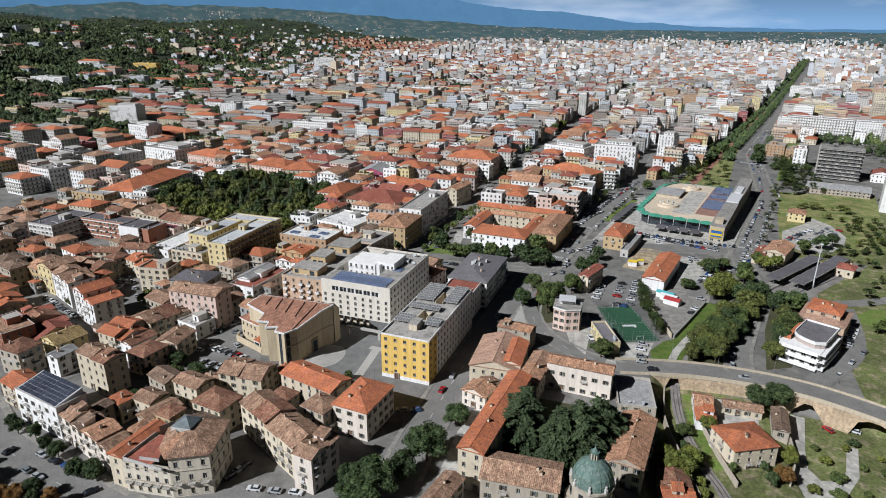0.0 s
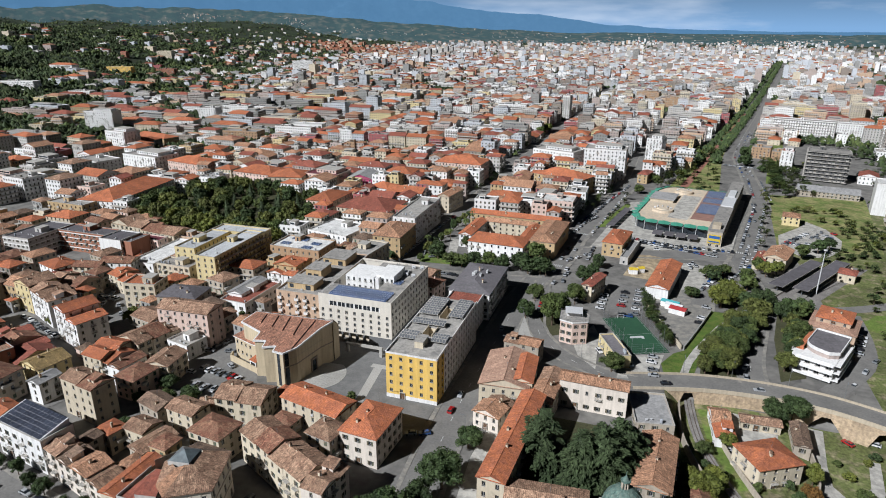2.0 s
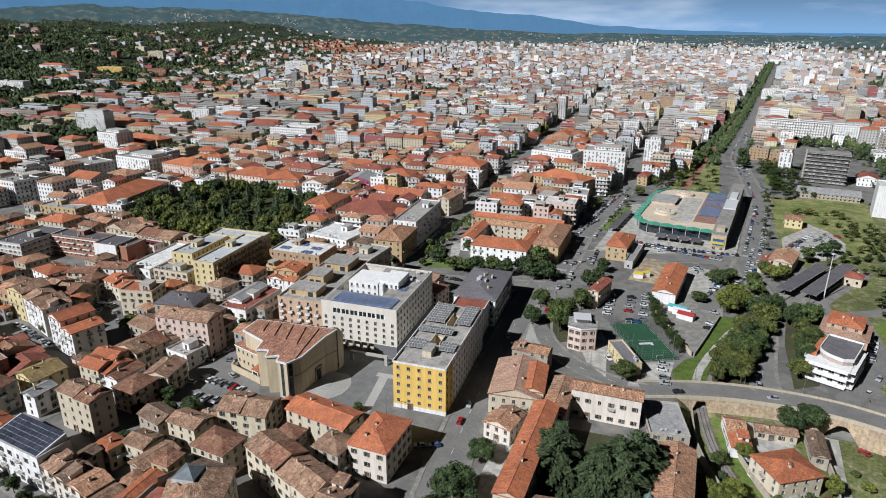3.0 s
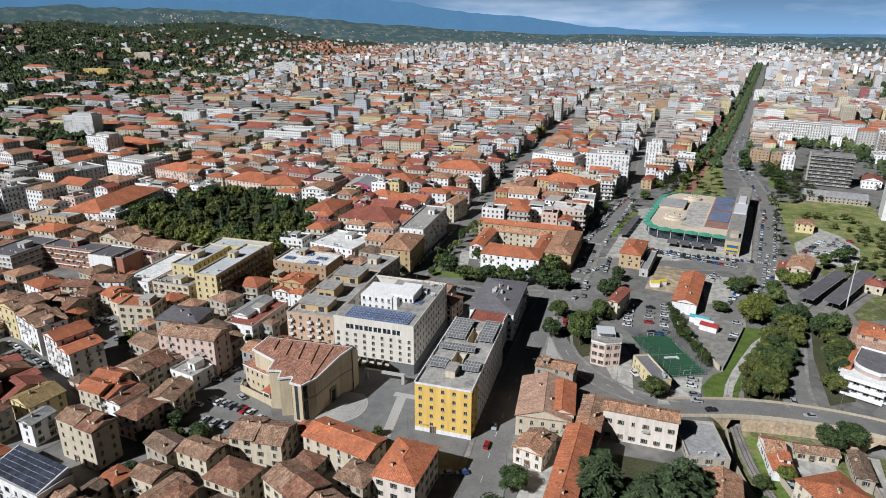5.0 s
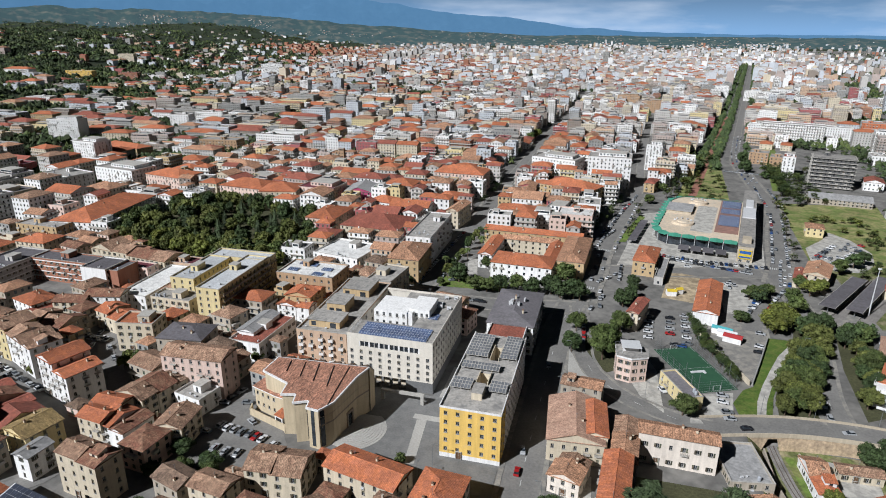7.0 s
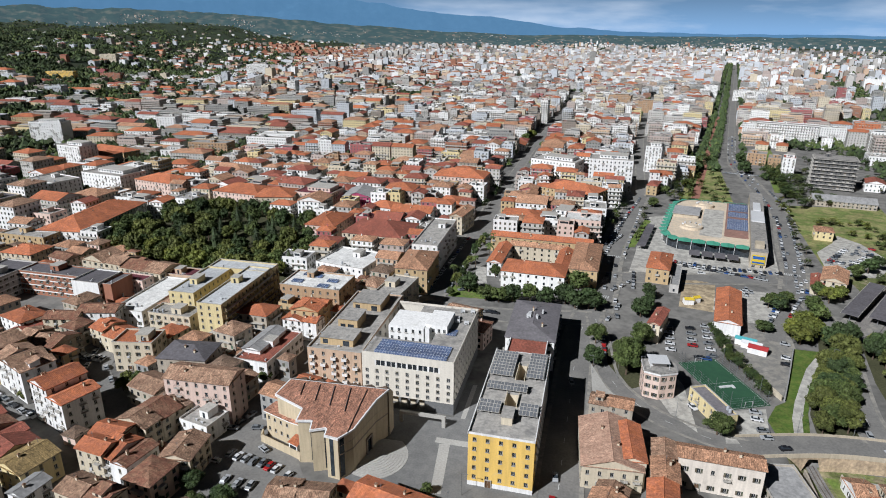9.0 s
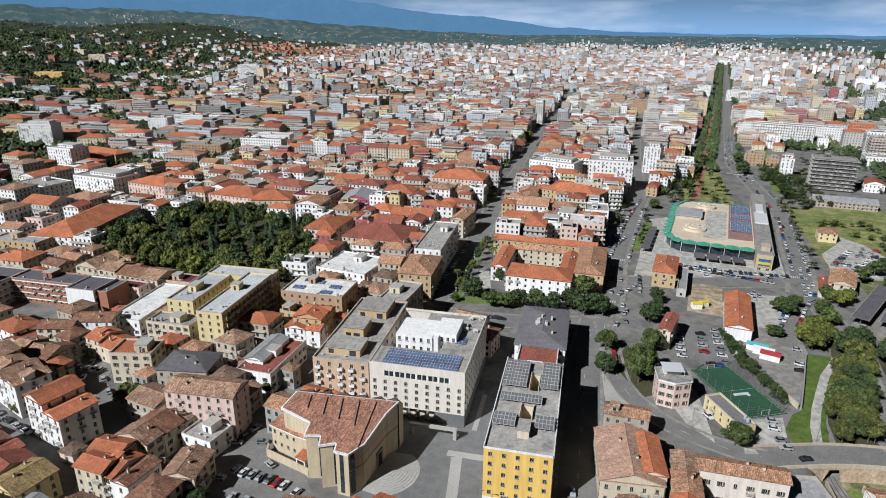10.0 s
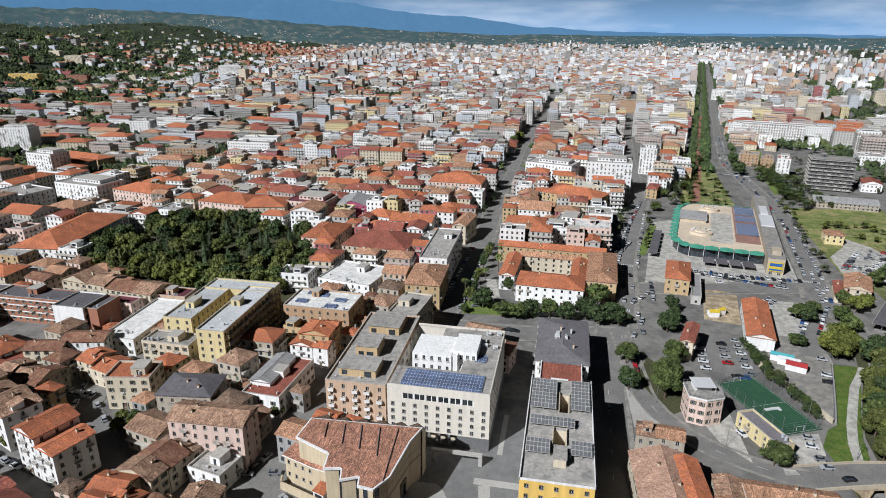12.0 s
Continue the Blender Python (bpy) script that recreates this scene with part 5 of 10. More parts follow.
    b.face([(*ring[0], -1), (*ring[1], -1), (*ring[1], 1.0), (*ring[0], 1.0)])
    b.face([(*ring[5], -1), (*ring[0], -1), (*ring[0], 1.0), (*ring[5], 1.0)])
    b.face([(*ring[1], -1), (*ring[2], -1), (*ring[2], 9.4), (*ring[1], 9.4)])
    part("wall", b.mesh("wall", [WALLS["hallstone"]]), base, label="cream rendered annex wall")
    for place, a, k, c in spots:
        part("window", WINDOWS[0], base, pose(*place, 0, 0, a))
    t = Build()
    t.face([(-169.0, 200.5, 9.5), (-157.3, 196.6, 9.5), (-157.0, 204.0, 11.2), (-160.5, 208.6, 11.2), (-167.2, 208.6, 9.5)], 0)
    t.face([(-157.3, 196.6, 9.5), (-151.6, 195.4, 9.9), (-152.0, 200.0, 11.0), (-157.0, 204.0, 11.2)], 0)
    for p, q in (((-169.0, 200.5), (-157.3, 196.6)), ((-157.3, 196.6), (-151.6, 195.4)), ((-167.2, 208.6), (-169.0, 200.5))):
        t.face([(*p, 9.15), (*q, 9.15), (*q, 9.496), (*p, 9.496)], 1)
    part("roof", t.mesh("roof", [ROOFS["hall"], WALLS["white"]]), base)
    b = Build()
    b.at(-153.9, 193.9, 0, -20)
    b.box(-1.9, 1.9, -1.6, 2.0, -1, 4.6, 0)
    b.face([(-2.2, -1.9, 4.6), (2.2, -1.9, 4.6), (2.2, 2.0, 5.5), (-2.2, 2.0, 5.5)], 1)
    b.box(-1.4, 1.4, -1.66, -1.6, 2.6, 3.9, 2)
    part("porch", b.mesh("porch", [WALLS["white"], ROOFS["orange"], GLASS]), base, label="small white porch with an orange roof")
    # low wall round the annex yard
    b = Build()
    pts = [(-169.4, 199.6), (-168.4, 196.6), (-152.2, 191.2), (-150.9, 190.0)]
    for i in range(3):
        (xa, ya), (xb, yb) = pts[i], pts[i + 1]
        dx, dy = xb - xa, yb - ya
        l = math.hypot(dx, dy)
        nx, ny = -dy / l * 0.5, dx / l * 0.5
        b.prism([(xa, ya), (xb, yb), (xb + nx, yb + ny), (xa + nx, ya + ny)], -0.2, 2.7)
    tagged(new("garden_wall", b.mesh("garden_wall", [WALLS["hallstone"]])), "low sand-coloured wall below the hall", "wall")


def square_steps():
    """A fan of stone steps from the hall down to the square."""
    base = thing("stone_steps", pose(-131, 199, 0), "fan of pale stone steps in front of the hall", "steps")
    for i in range(9):
        b = Build()
        r = 12.8 - i * 0.95
        arc = [(r * math.cos(radians(a)), r * math.sin(radians(a)) * 0.95) for a in range(-70, 51, 6)]
        b.prism(arc + [(-1.0, 9.0), (-3.0, -10.0)], 0.0 if i == 0 else 0.11 * i, 0.11 * (i + 1))
        part("step", b.mesh("step", [PALE_STONE]), base)
    b = Build()
    b.box(-16.5, 0, -0.6, 0.6, 3.4, 4.3)
    b.box(-1.2, 0, -0.6, 0.6, 0, 3.4)
    b.box(-16.5, -15.3, -0.6, 0.6, 0, 3.4)
    tagged(new("portal", b.mesh("portal", [PALE_STONE])), "white stone portal frame at the square", "portal").matrix_basis = pose(-110.5, 219.5, 0)


yellow_block()
ministry()
auditorium()
square_steps()


# ---- the market hall with its green canopy ----
def market():
    turn = -10.5
    base = thing("market_hall", pose(16, 489.0, -2.7, 0, 0, turn), "low market hall with sandy roof and green canopies", "market hall")
    PLACED.append((14, 478, 66, 150, turn))
    outline = [(-20, -48), (22, -48), (22, 62), (-20, 60), (-26, 54), (-30, 42), (-30, -32), (-26, -43)]
    b = Build()
    b.prism(outline, -1, 7.5, 0, 1)
    part("wall", b.mesh("wall", [GLASS, ROOF_SAND]), base)
    for i in range(len(outline)):
        if i == 1:
            continue
        a, c = outline[i], outline[(i + 1) % len(outline)]
        length = math.hypot(c[0] - a[0], c[1] - a[1])
        n = max(1, round(length / 8.5))
        ux, uy = (c[0] - a[0]) / length, (c[1] - a[1]) / length
        for q in range(n):
            k = Build()
            s0, s1, mid = q * length / n, (q + 1) * length / n, (q + 0.5) * length / n
            p = [(a[0] + ux * s + uy * o, a[1] + uy * s - ux * o) for s, o in ((s0 + 0.2, -1.6), (mid, -1.6), (s1 - 0.2, -1.6), (s1 - 0.5, 2.2), (mid, 4.0), (s0 + 0.5, 2.2))]
            zs = (7.9, 8.5, 7.9, 7.1, 7.5, 7.1)
            for pick in ((0, 1, 4, 5), (1, 2, 3, 4)):
                k.face([(*p[j], zs[j]) for j in pick])
                k.face([(*p[j], zs[j] - 0.12) for j in reversed(pick)])
            for j in range(6):
                r, s = p[j], p[(j + 1) % 6]
                k.face([(*r, zs[j] - 0.12), (*s, zs[(j + 1) % 6] - 0.12), (*s, zs[(j + 1) % 6]), (*r, zs[j])])
            part("canopy", k.mesh("canopy", [GREEN_SHEET]), base, label="green sheet canopy")
            k = Build()
            k.tube(a[0] + ux * s0 + uy * 1.2, a[1] + uy * s0 - ux * 1.2, -0.5, 7.6, 0.18, 0.18, 6)
            part("post", k.mesh("post", [WHITE_METAL]), base)
    k = Build()
    k.box(-28, -11, 6, 28, 7.4, 9.6)
    k.box(-28.6, -10.4, 5.4, 28.6, 9.6, 10.0, 1, True)
    part("roof_house", k.mesh("roof_house", [WALLS["sand"], ROOFS["grey"]]), base, label="raised grey flat roof")
    for cx, cy, r, rise in ((-14, -18, 7.5, 1.5), (-9, 43, 7.0, 1.9)):
        k = Build()
        k.tube(cx, cy, 7.4, 7.4 + rise, r, r * 0.96, 28, 0)
        k.tube(cx, cy, 7.4 + rise, 8.0 + rise, r * 0.55, r * 0.5, 20, 0)
        part("roof_drum", k.mesh("roof_drum", [ROOF_SAND]), base, label="round sandy roof drum")
        for q in range(5):
            a = q * 0.7 + 0.4
            part("air_unit", AIR_UNIT, base, pose(cx + 0.72 * r * math.cos(a), cy + 0.72 * r * math.sin(a), 7.4 + rise, 0, 0, 40 * q) @ Matrix.Scale(1.5, 4), "white rooftop air unit")
    # pale worn strip, red coping round the solar roof
    for x0, x1, y0, y1, m, words in ((-8.0, 5.5, -34, 36, PALE_PAVING, "pale worn strip of roofing"), (6.8, 21.4, -30, 60, ROOFS["deckred"], "reddish roofing under the solar racks")):
        k = Build()
        k.box(x0, x1, y0, y1, 7.4, 7.515 if m is PALE_PAVING else 7.53)
        part("roof_strip", k.mesh("roof_strip", [m]), base, label=words)
    solar_field(base, 8, 21, -13, 14, 7.8, 2.0)
    solar_field(base, 8, 21, 20, 33, 7.8, 2.0)
    solar_field(base, 8, 21, 37, 58, 7.8, 2.0)
    # east range with the tall end
    b = Build()
    spots = facade(b, (22.2, -65), (31.0, -65), 0, 11, 2, 2, 2.6, 2.6, 1.2) + facade(b, (31, -65), (31, 88), 0, 11, 2, 34, 2.0, 1.6, 1.4)
    b.box(22.2, 30.98, -64.98, 88, -1, 10.98)
    b.box(22.0, 31.2, -65.2, 88.2, 11, 11.5, 1, True)
    b.box(22.6, 30.8, 0, 27, 11.5, 12.3, 2)
    b.box(24, 29, -60, -52, 11.5, 14, 0)
    b.box(24, 29, 30, 52, 11.5, 12.4, 2)
    part("side_range", b.mesh("side_range", [WALLS["sand"], ROOFS["conc"], WHITE_METAL]), base, label="sand-coloured side range with a flat roof")
    for place, a, k, c in spots:
        part("window", WINDOWS[0], base, pose(place[0], place[1], place[2], 0, 0, a) @ pose(0, -0.32, 0) @ Matrix.Diagonal((1.9, 1, 1.0, 1)))
    k = Build()
    k.box(23.0, 30.2, -65.5, -65.1, 3.4, 9.0, 0)
    k.box(23.4, 29.8, -65.56, -65.5, 6.6, 8.4, 1)
    k.box(23.4, 29.8, -65.56, -65.5, 4.0, 5.0, 1)
    part("sign_board", k.mesh("sign_board", [TARP[1], TARP[2]]), base, label="yellow and blue sign board")
    for x0, y0, x1, y1, n in ((-3.6, 431.0, 18.0, 428.0, 4), (-34.4, 440.5, -26.2, 486.0, 6)):
        a = math.degrees(math.atan2(y1 - y0, x1 - x0))
        for q in range(n):
            t = q / (n - 1)
            k = Build()
            long = 3.1 if n == 4 else 4.1
            deep = 5.0 if n == 4 else 2.6
            k.box(-long, long, -deep, deep, 2.7, 2.9, 0, True)
            for px, py in ((-long + 0.2, 0.2), (long - 0.2, 0.2), (-long + 0.2, deep - 0.2), (long - 0.2, deep - 0.2)):
                k.tube(px, py, -0.5, 2.7, 0.08, 0.08, 6, 1)
            px, py = x0 + (x1 - x0) * t, y0 + (y1 - y0) * t
            ob = tagged(new("car_shelter", k.mesh("car_shelter", [ROOFS["dark"], WHITE_METAL])), "low dark roofed car shelter on posts", "car shelter", "car shelters")
            ob.matrix_basis = pose(px, py, ground_height(px, py), 0, 0, a)

market()


# ---- white civic building round a garden court ----
def civic_court():
    for x, y, w, d, h, turn, rm, wall in ((-117, 381, 8, 34, 9, -3, "orange", "white"), (-80, 381, 8, 30, 9, -3, "orange", "white"), (-96, 399, 34, 8, 9, -3, "tan", "cream")):
        house(x, y, -1, w, d, h, turn, "gable", rm, wall, "civic_wing", "white two-storey civic wing with an orange tiled roof")
    house(-68, 384, -1, 15, 46, 10.5, -3, "hip", "tan", "ochre", "house", "long ochre house with a faded tan tile roof")
    house(-96, 412, -2, 62, 10, 11, -3, "gable", "orange", "ochre", "house", "long low ochre range with an orange tiled roof")


civic_court()


# ---- viaduct, retaining wall and railway ----
def viaduct():
    line = [(-12, 233.5), (10, 240), (28, 242.6), (48, 242.4), (66, 238.5), (90, 227), (120, 205)]
    pts = curve_points(line, 3.0)
    left, right = ribbon(pts, 10.5)
    ROADS.append((pts, 8))
    base = thing("viaduct", pose(0, 0, 0), "stone viaduct with arches carrying the asphalt road", "bridge", kind="structure")
    deck, rail_n, rail_s, side = Build(), Build(), Build(), Build()
    arches = ((10.6, 3.2, -1.3), (57.0, 4.5, 6.5), (77.0, 7.5, 7.8))

    def opening(x):
        for cx, r, top in arches:
            if abs(x - cx) < r:
                return top if r < 4 else -9 + top * math.sqrt(1 - ((x - cx) / r) ** 2)
        return None

    for i in range(len(pts) - 1):
        deck.face([(*right[i], 0.12), (*right[i + 1], 0.12), (*left[i + 1], 0.12), (*left[i], 0.12)])
        for edge, b, out in ((left, rail_n, 1), (right, rail_s, -1)):
            (xa, ya), (xb, yb) = edge[i], edge[i + 1]
            dx, dy = xb - xa, yb - ya
            l = math.hypot(dx, dy)
            nx, ny = -dy / l * 0.4 * out, dx / l * 0.4 * out
            q = [(xa, ya), (xb, yb), (xb + nx, yb + ny), (xa + nx, ya + ny)]
            if out < 0:
                q = q[::-1]
            b.prism(q, -0.6, 0.95)
            if out < 0 or xa > 8:
                za, zb = opening(xa), opening(xb)
                side.face([(xa + nx * 0.6, ya + ny * 0.6, za if za is not None else -11), (xb + nx * 0.6, yb + ny * 0.6, zb if zb is not None else -11), (xb + nx * 0.6, yb + ny * 0.6, 0), (xa + nx * 0.6, ya + ny * 0.6, 0)])
        za, zb = opening(right[i][0]), opening(right[i + 1][0])
        if za is not None and zb is not None:
            side.face([(*right[i], za), (*right[i + 1], zb), (*left[i + 1], zb), (*left[i], za)], 0)
    stone = material("viaduct_stone", (0.66, 0.50, 0.33), 0.9, 0.3, 1.2, 0.2, 0.04, streak=0.25, second=(0.54, 0.41, 0.28))
    part("road_deck", deck.mesh("road_deck", [ASPHALT]), base)
    part("parapet", rail_n.mesh("parapet", [WALLS["sand"]]), base)
    part("parapet", rail_s.mesh("parapet", [WALLS["sand"]]), base)
    part("side_wall", side.mesh("side_wall", [stone]), base)


viaduct()


def railway(points, z, label):
    pts = curve_points(points, 3.0)
    ROADS.append((pts, 3))
    base = thing("railway", pose(0, 0, 0), label, "railway", kind="structure")
    l, r = ribbon(pts, 3.6)
    bed = Build()
    for i in range(len(pts) - 1):
        za, zb = z, z
        bed.face([(*r[i], za + 0.25), (*r[i + 1], zb + 0.25), (*l[i + 1], zb + 0.25), (*l[i], za + 0.25)])
    part("track_bed", bed.mesh("track_bed", [BALLAST]), base)
    for gauge in (-0.72, 0.72):
        a, c = ribbon(pts, 2 * abs(gauge) + 0.08)
        e, f = ribbon(pts, 2 * abs(gauge) - 0.08)
        side, inner = (a, e) if gauge > 0 else (c, f)
        k = Build()
        for i in range(len(pts) - 1):
            q = [side[i], side[i + 1], inner[i + 1], inner[i]]
            k.prism(q if gauge < 0 else q[::-1], z + 0.25, z + 0.42)
        part("rail", k.mesh("rail", [RUST]), base)


railway([(34, 150), (26.5, 176), (20.5, 189), (13.5, 210), (10.7, 232), (10.6, 246)], -6.0, "single railway track in a grassy cutting")


# ---- station canopies ----
def station_tracks():
    for x0, y0, x1, y1 in ((47.5, 330.5, 93.0, 405.0), (57.5, 331.0, 104.0, 407.0)):
        base = thing("railway", pose(0, 0, 0), "railway track between the station platforms", "railway", kind="structure")
        d = math.hypot(x1 - x0, y1 - y0)
        ux, uy = (x1 - x0) / d, (y1 - y0) / d
        for gauge in (-0.72, 0.72):
            k = Build()
            a, c = (x0 - uy * gauge, y0 + ux * gauge), (x1 - uy * gauge, y1 + ux * gauge)
            k.prism([(a[0] + uy * 0.05, a[1] - ux * 0.05), (c[0] + uy * 0.05, c[1] - ux * 0.05), (c[0] - uy * 0.05, c[1] + ux * 0.05), (a[0] - uy * 0.05, a[1] + ux * 0.05)], -1.0, 0.22)
            part("rail", k.mesh("rail", [RUST]), base)


station_tracks()


def station():
    for cx, cy, length, turn in ((69, 370, 54, 58.5), (81.5, 371, 61, 59.5)):
        base = thing("platform_canopy", pose(cx, cy, 0, 0, 0, turn), "long grey platform canopy on posts", "canopy", "station canopies")
        b = Build()
        b.box(-length / 2, length / 2, -3.6, 3.6, 4.4, 4.7, 0, True)
        b.box(-length / 2, length / 2, -3.75, -3.6, 4.2, 4.8, 1)
        b.box(-length / 2, length / 2, 3.6, 3.75, 4.2, 4.8, 1)
        part("roof", b.mesh("roof", [ROOFS["dark"], SLAB]), base)
        p = Build()
        p.box(-length / 2 - 12, length / 2, -2.6, 2.6, -0.3, 0.55)
        part("platform", p.mesh("platform", [PAVING]), base)
        for q in range(9):
            k = Build()
            k.tube(-length / 2 + 3 + q * (length - 6) / 8, 0, 0.5, 4.45, 0.2, 0.2, 8)
            part("post", k.mesh("post", [GREY_METAL]), base)


station()
b = Build()
b.tube(0, 0, 0, 24, 0.35, 0.16, 8)
b.tube(0, 0, 24, 24.5, 0.9, 0.9, 8)
tagged(new("light_mast", b.mesh("light_mast", [WHITE_METAL])), "tall white floodlight mast by the station", "lamp post").matrix_basis = pose(75.4, 352.6, 0)


# ---- small sports court ----
def sports_court():
    base = thing("sports_court", pose(-12.0, 275.0, 0.03, 0, 0, 24.5), "small green artificial turf court behind a fence", "sports court", kind="structure")
    b = Build()
    w, d = 17.0, 35.0
    b.at(0, 0, 0, -0.0)
    b.box(-w / 2, w / 2, -d / 2, d / 2, -0.1, 0.05)
    part("turf", b.mesh("turf", [PITCH]), base)
    k = Build()
    for a in ((-w / 2 + 0.5, w / 2 - 0.5, -d / 2 + 0.5, -d / 2 + 0.6), (-w / 2 + 0.5, w / 2 - 0.5, d / 2 - 0.6, d / 2 - 0.5), (-w / 2 + 0.5, w / 2 - 0.5, -0.05, 0.05)):
        k.box(*a, 0.05, 0.056)
    for x in (-w / 2 + 0.5, w / 2 - 0.6):
        k.box(x, x + 0.1, -d / 2 + 0.6, d / 2 - 0.6, 0.05, 0.056)
    part("court_lines", k.mesh("court_lines", [PAINT]), base)
    k = Build()
    k.box(-3, 3, -3.6, -2.5, 0.05, 0.45)
    k.box(2.0, 2.9, -4.6, -3.6, 0.05, 0.45)
    part("folded_cover", k.mesh("folded_cover", [WHITE_METAL]), base, label="folded white cover lying on the turf")
    for s in (-1, 1):
        g = Build()
        for x in (-1.5, 1.5):
            g.box(x - 0.06, x + 0.06, s * (d / 2 - 1) - 0.06, s * (d / 2 - 1) + 0.06, 0, 2.0)
        g.box(-1.5, 1.5, s * (d / 2 - 1) - 0.06, s * (d / 2 - 1) + 0.06, 1.9, 2.0, 0, True)
        part("goal", g.mesh("goal", [WHITE_METAL]), base)
    for i in range(22):
        t = i / 22 * 2 * (w + d)
        x, y = (-w / 2 + t, -d / 2) if t < w else (w / 2, -d / 2 + t - w) if t < w + d else (w / 2 - (t - w - d), d / 2) if t < 2 * w + d else (-w / 2, d / 2 - (t - 2 * w - d))
        g = Build()
        g.box(x - 0.05, x + 0.05, y - 0.05, y + 0.05, 0, 5.0 if i % 5 else 8.0)
        part("fence_post", g.mesh("fence_post", [GREY_METAL]), base)
    for z in (0.6, 1.6, 2.6, 3.6, 4.6):
        g = Build()
        for a in ((-w / 2, w / 2, -d / 2 - 0.02, -d / 2 + 0.02), (-w / 2, w / 2, d / 2 - 0.02, d / 2 + 0.02), (-w / 2 - 0.02, -w / 2 + 0.02, -d / 2, d / 2), (w / 2 - 0.02, w / 2 + 0.02, -d / 2, d / 2)):
            g.box(*a, z, z + 0.03, 0, True)
        part("fence_wire", g.mesh("fence_wire", [GREY_METAL]), base)


sports_court()


# ---- church dome of the old convent ----
def dome():
    base = thing("church_dome", pose(-10.8, 144.0, 0), "green copper dome on a stone drum with a lantern", "dome")
    PLACED.append((-10.8, 144, 16, 16, 0))
    b = Build()
    b.tube(0, 0, -2, 9.5, 7.2, 7.0, 8)
    b.tube(0, 0, 9.5, 14.2, 5.6, 5.6, 16)
    b.tube(0, 0, 14.2, 14.8, 6.1, 6.1, 16)
    part("drum", b.mesh("drum", [WALLS["stone"]]), base)
    for i in range(8):
        w = Build()
        w.box(-0.6, 0.6, -5.68, -5.3, 10.4, 13.2)
        part("window", w.mesh("window", [GLASS]), base, pose(0, 0, 0, 0, 0, i * 45 + 22.5))
    d = Build()
    prof = [(5.5, 14.8), (5.45, 16.2), (5.0, 17.9), (4.2, 19.3), (3.1, 20.5), (1.9, 21.3), (1.0, 21.6)]
    for (r0, z0), (r1, z1) in zip(prof, prof[1:]):
        d.tube(0, 0, z0, z1, r0, r1, 24, 0, False)
    shell = part("shell", d.mesh("shell", [COPPER]), base, label="green patinated copper shell")
    for i in range(12):
        r = Build()
        for (r0, z0), (r1, z1) in zip(prof, prof[1:]):
            r.face([(-0.12, -r0 - 0.08, z0), (0.12, -r0 - 0.08, z0), (0.12, -r1 - 0.08, z1 + 0.05), (-0.12, -r1 - 0.08, z1 + 0.05)])
            r.face([(0.12, -r0 - 0.08, z0), (0.12, -r0 + 0.1, z0), (0.12, -r1 + 0.1, z1), (0.12, -r1 - 0.08, z1 + 0.05)])
            r.face([(-0.12, -r0 + 0.1, z0), (-0.12, -r0 - 0.08, z0), (-0.12, -r1 - 0.08, z1 + 0.05), (-0.12, -r1 + 0.1, z1)])
        part("rib", r.mesh("rib", [COPPER]), shell, pose(0, 0, 0, 0, 0, i * 30))
    k = Build()
    for i in range(8):
        f = Build()
        f.box(-0.16, 0.16, -1.05, -0.75, 21.3, 23.6)
        part("post", f.mesh("post", [WALLS["stone"]]), base, pose(0, 0, 0, 0, 0, i * 45))
        f = Build()
        f.box(-0.35, 0.35, -6.1, -5.4, 14.8, 15.9, 0)
        f.box(-0.22, 0.22, -5.95, -5.5, 15.9, 16.8, 0)
        part("pinnacle", f.mesh("pinnacle", [WALLS["pale"]]), base, pose(0, 0, 0, 0, 0, i * 45))
    k.tube(0, 0, 21.3, 23.6, 0.6, 0.6, 10)
    k.tube(0, 0, 23.6, 23.9, 1.3, 1.3, 10)
    k.tube(0, 0, 23.9, 25.4, 0.9, 0.1, 10)
    k.box(-0.06, 0.06, -0.06, 0.06, 25.3, 26.6)
    part("lantern", k.mesh("lantern", [COPPER]), base)


dome()


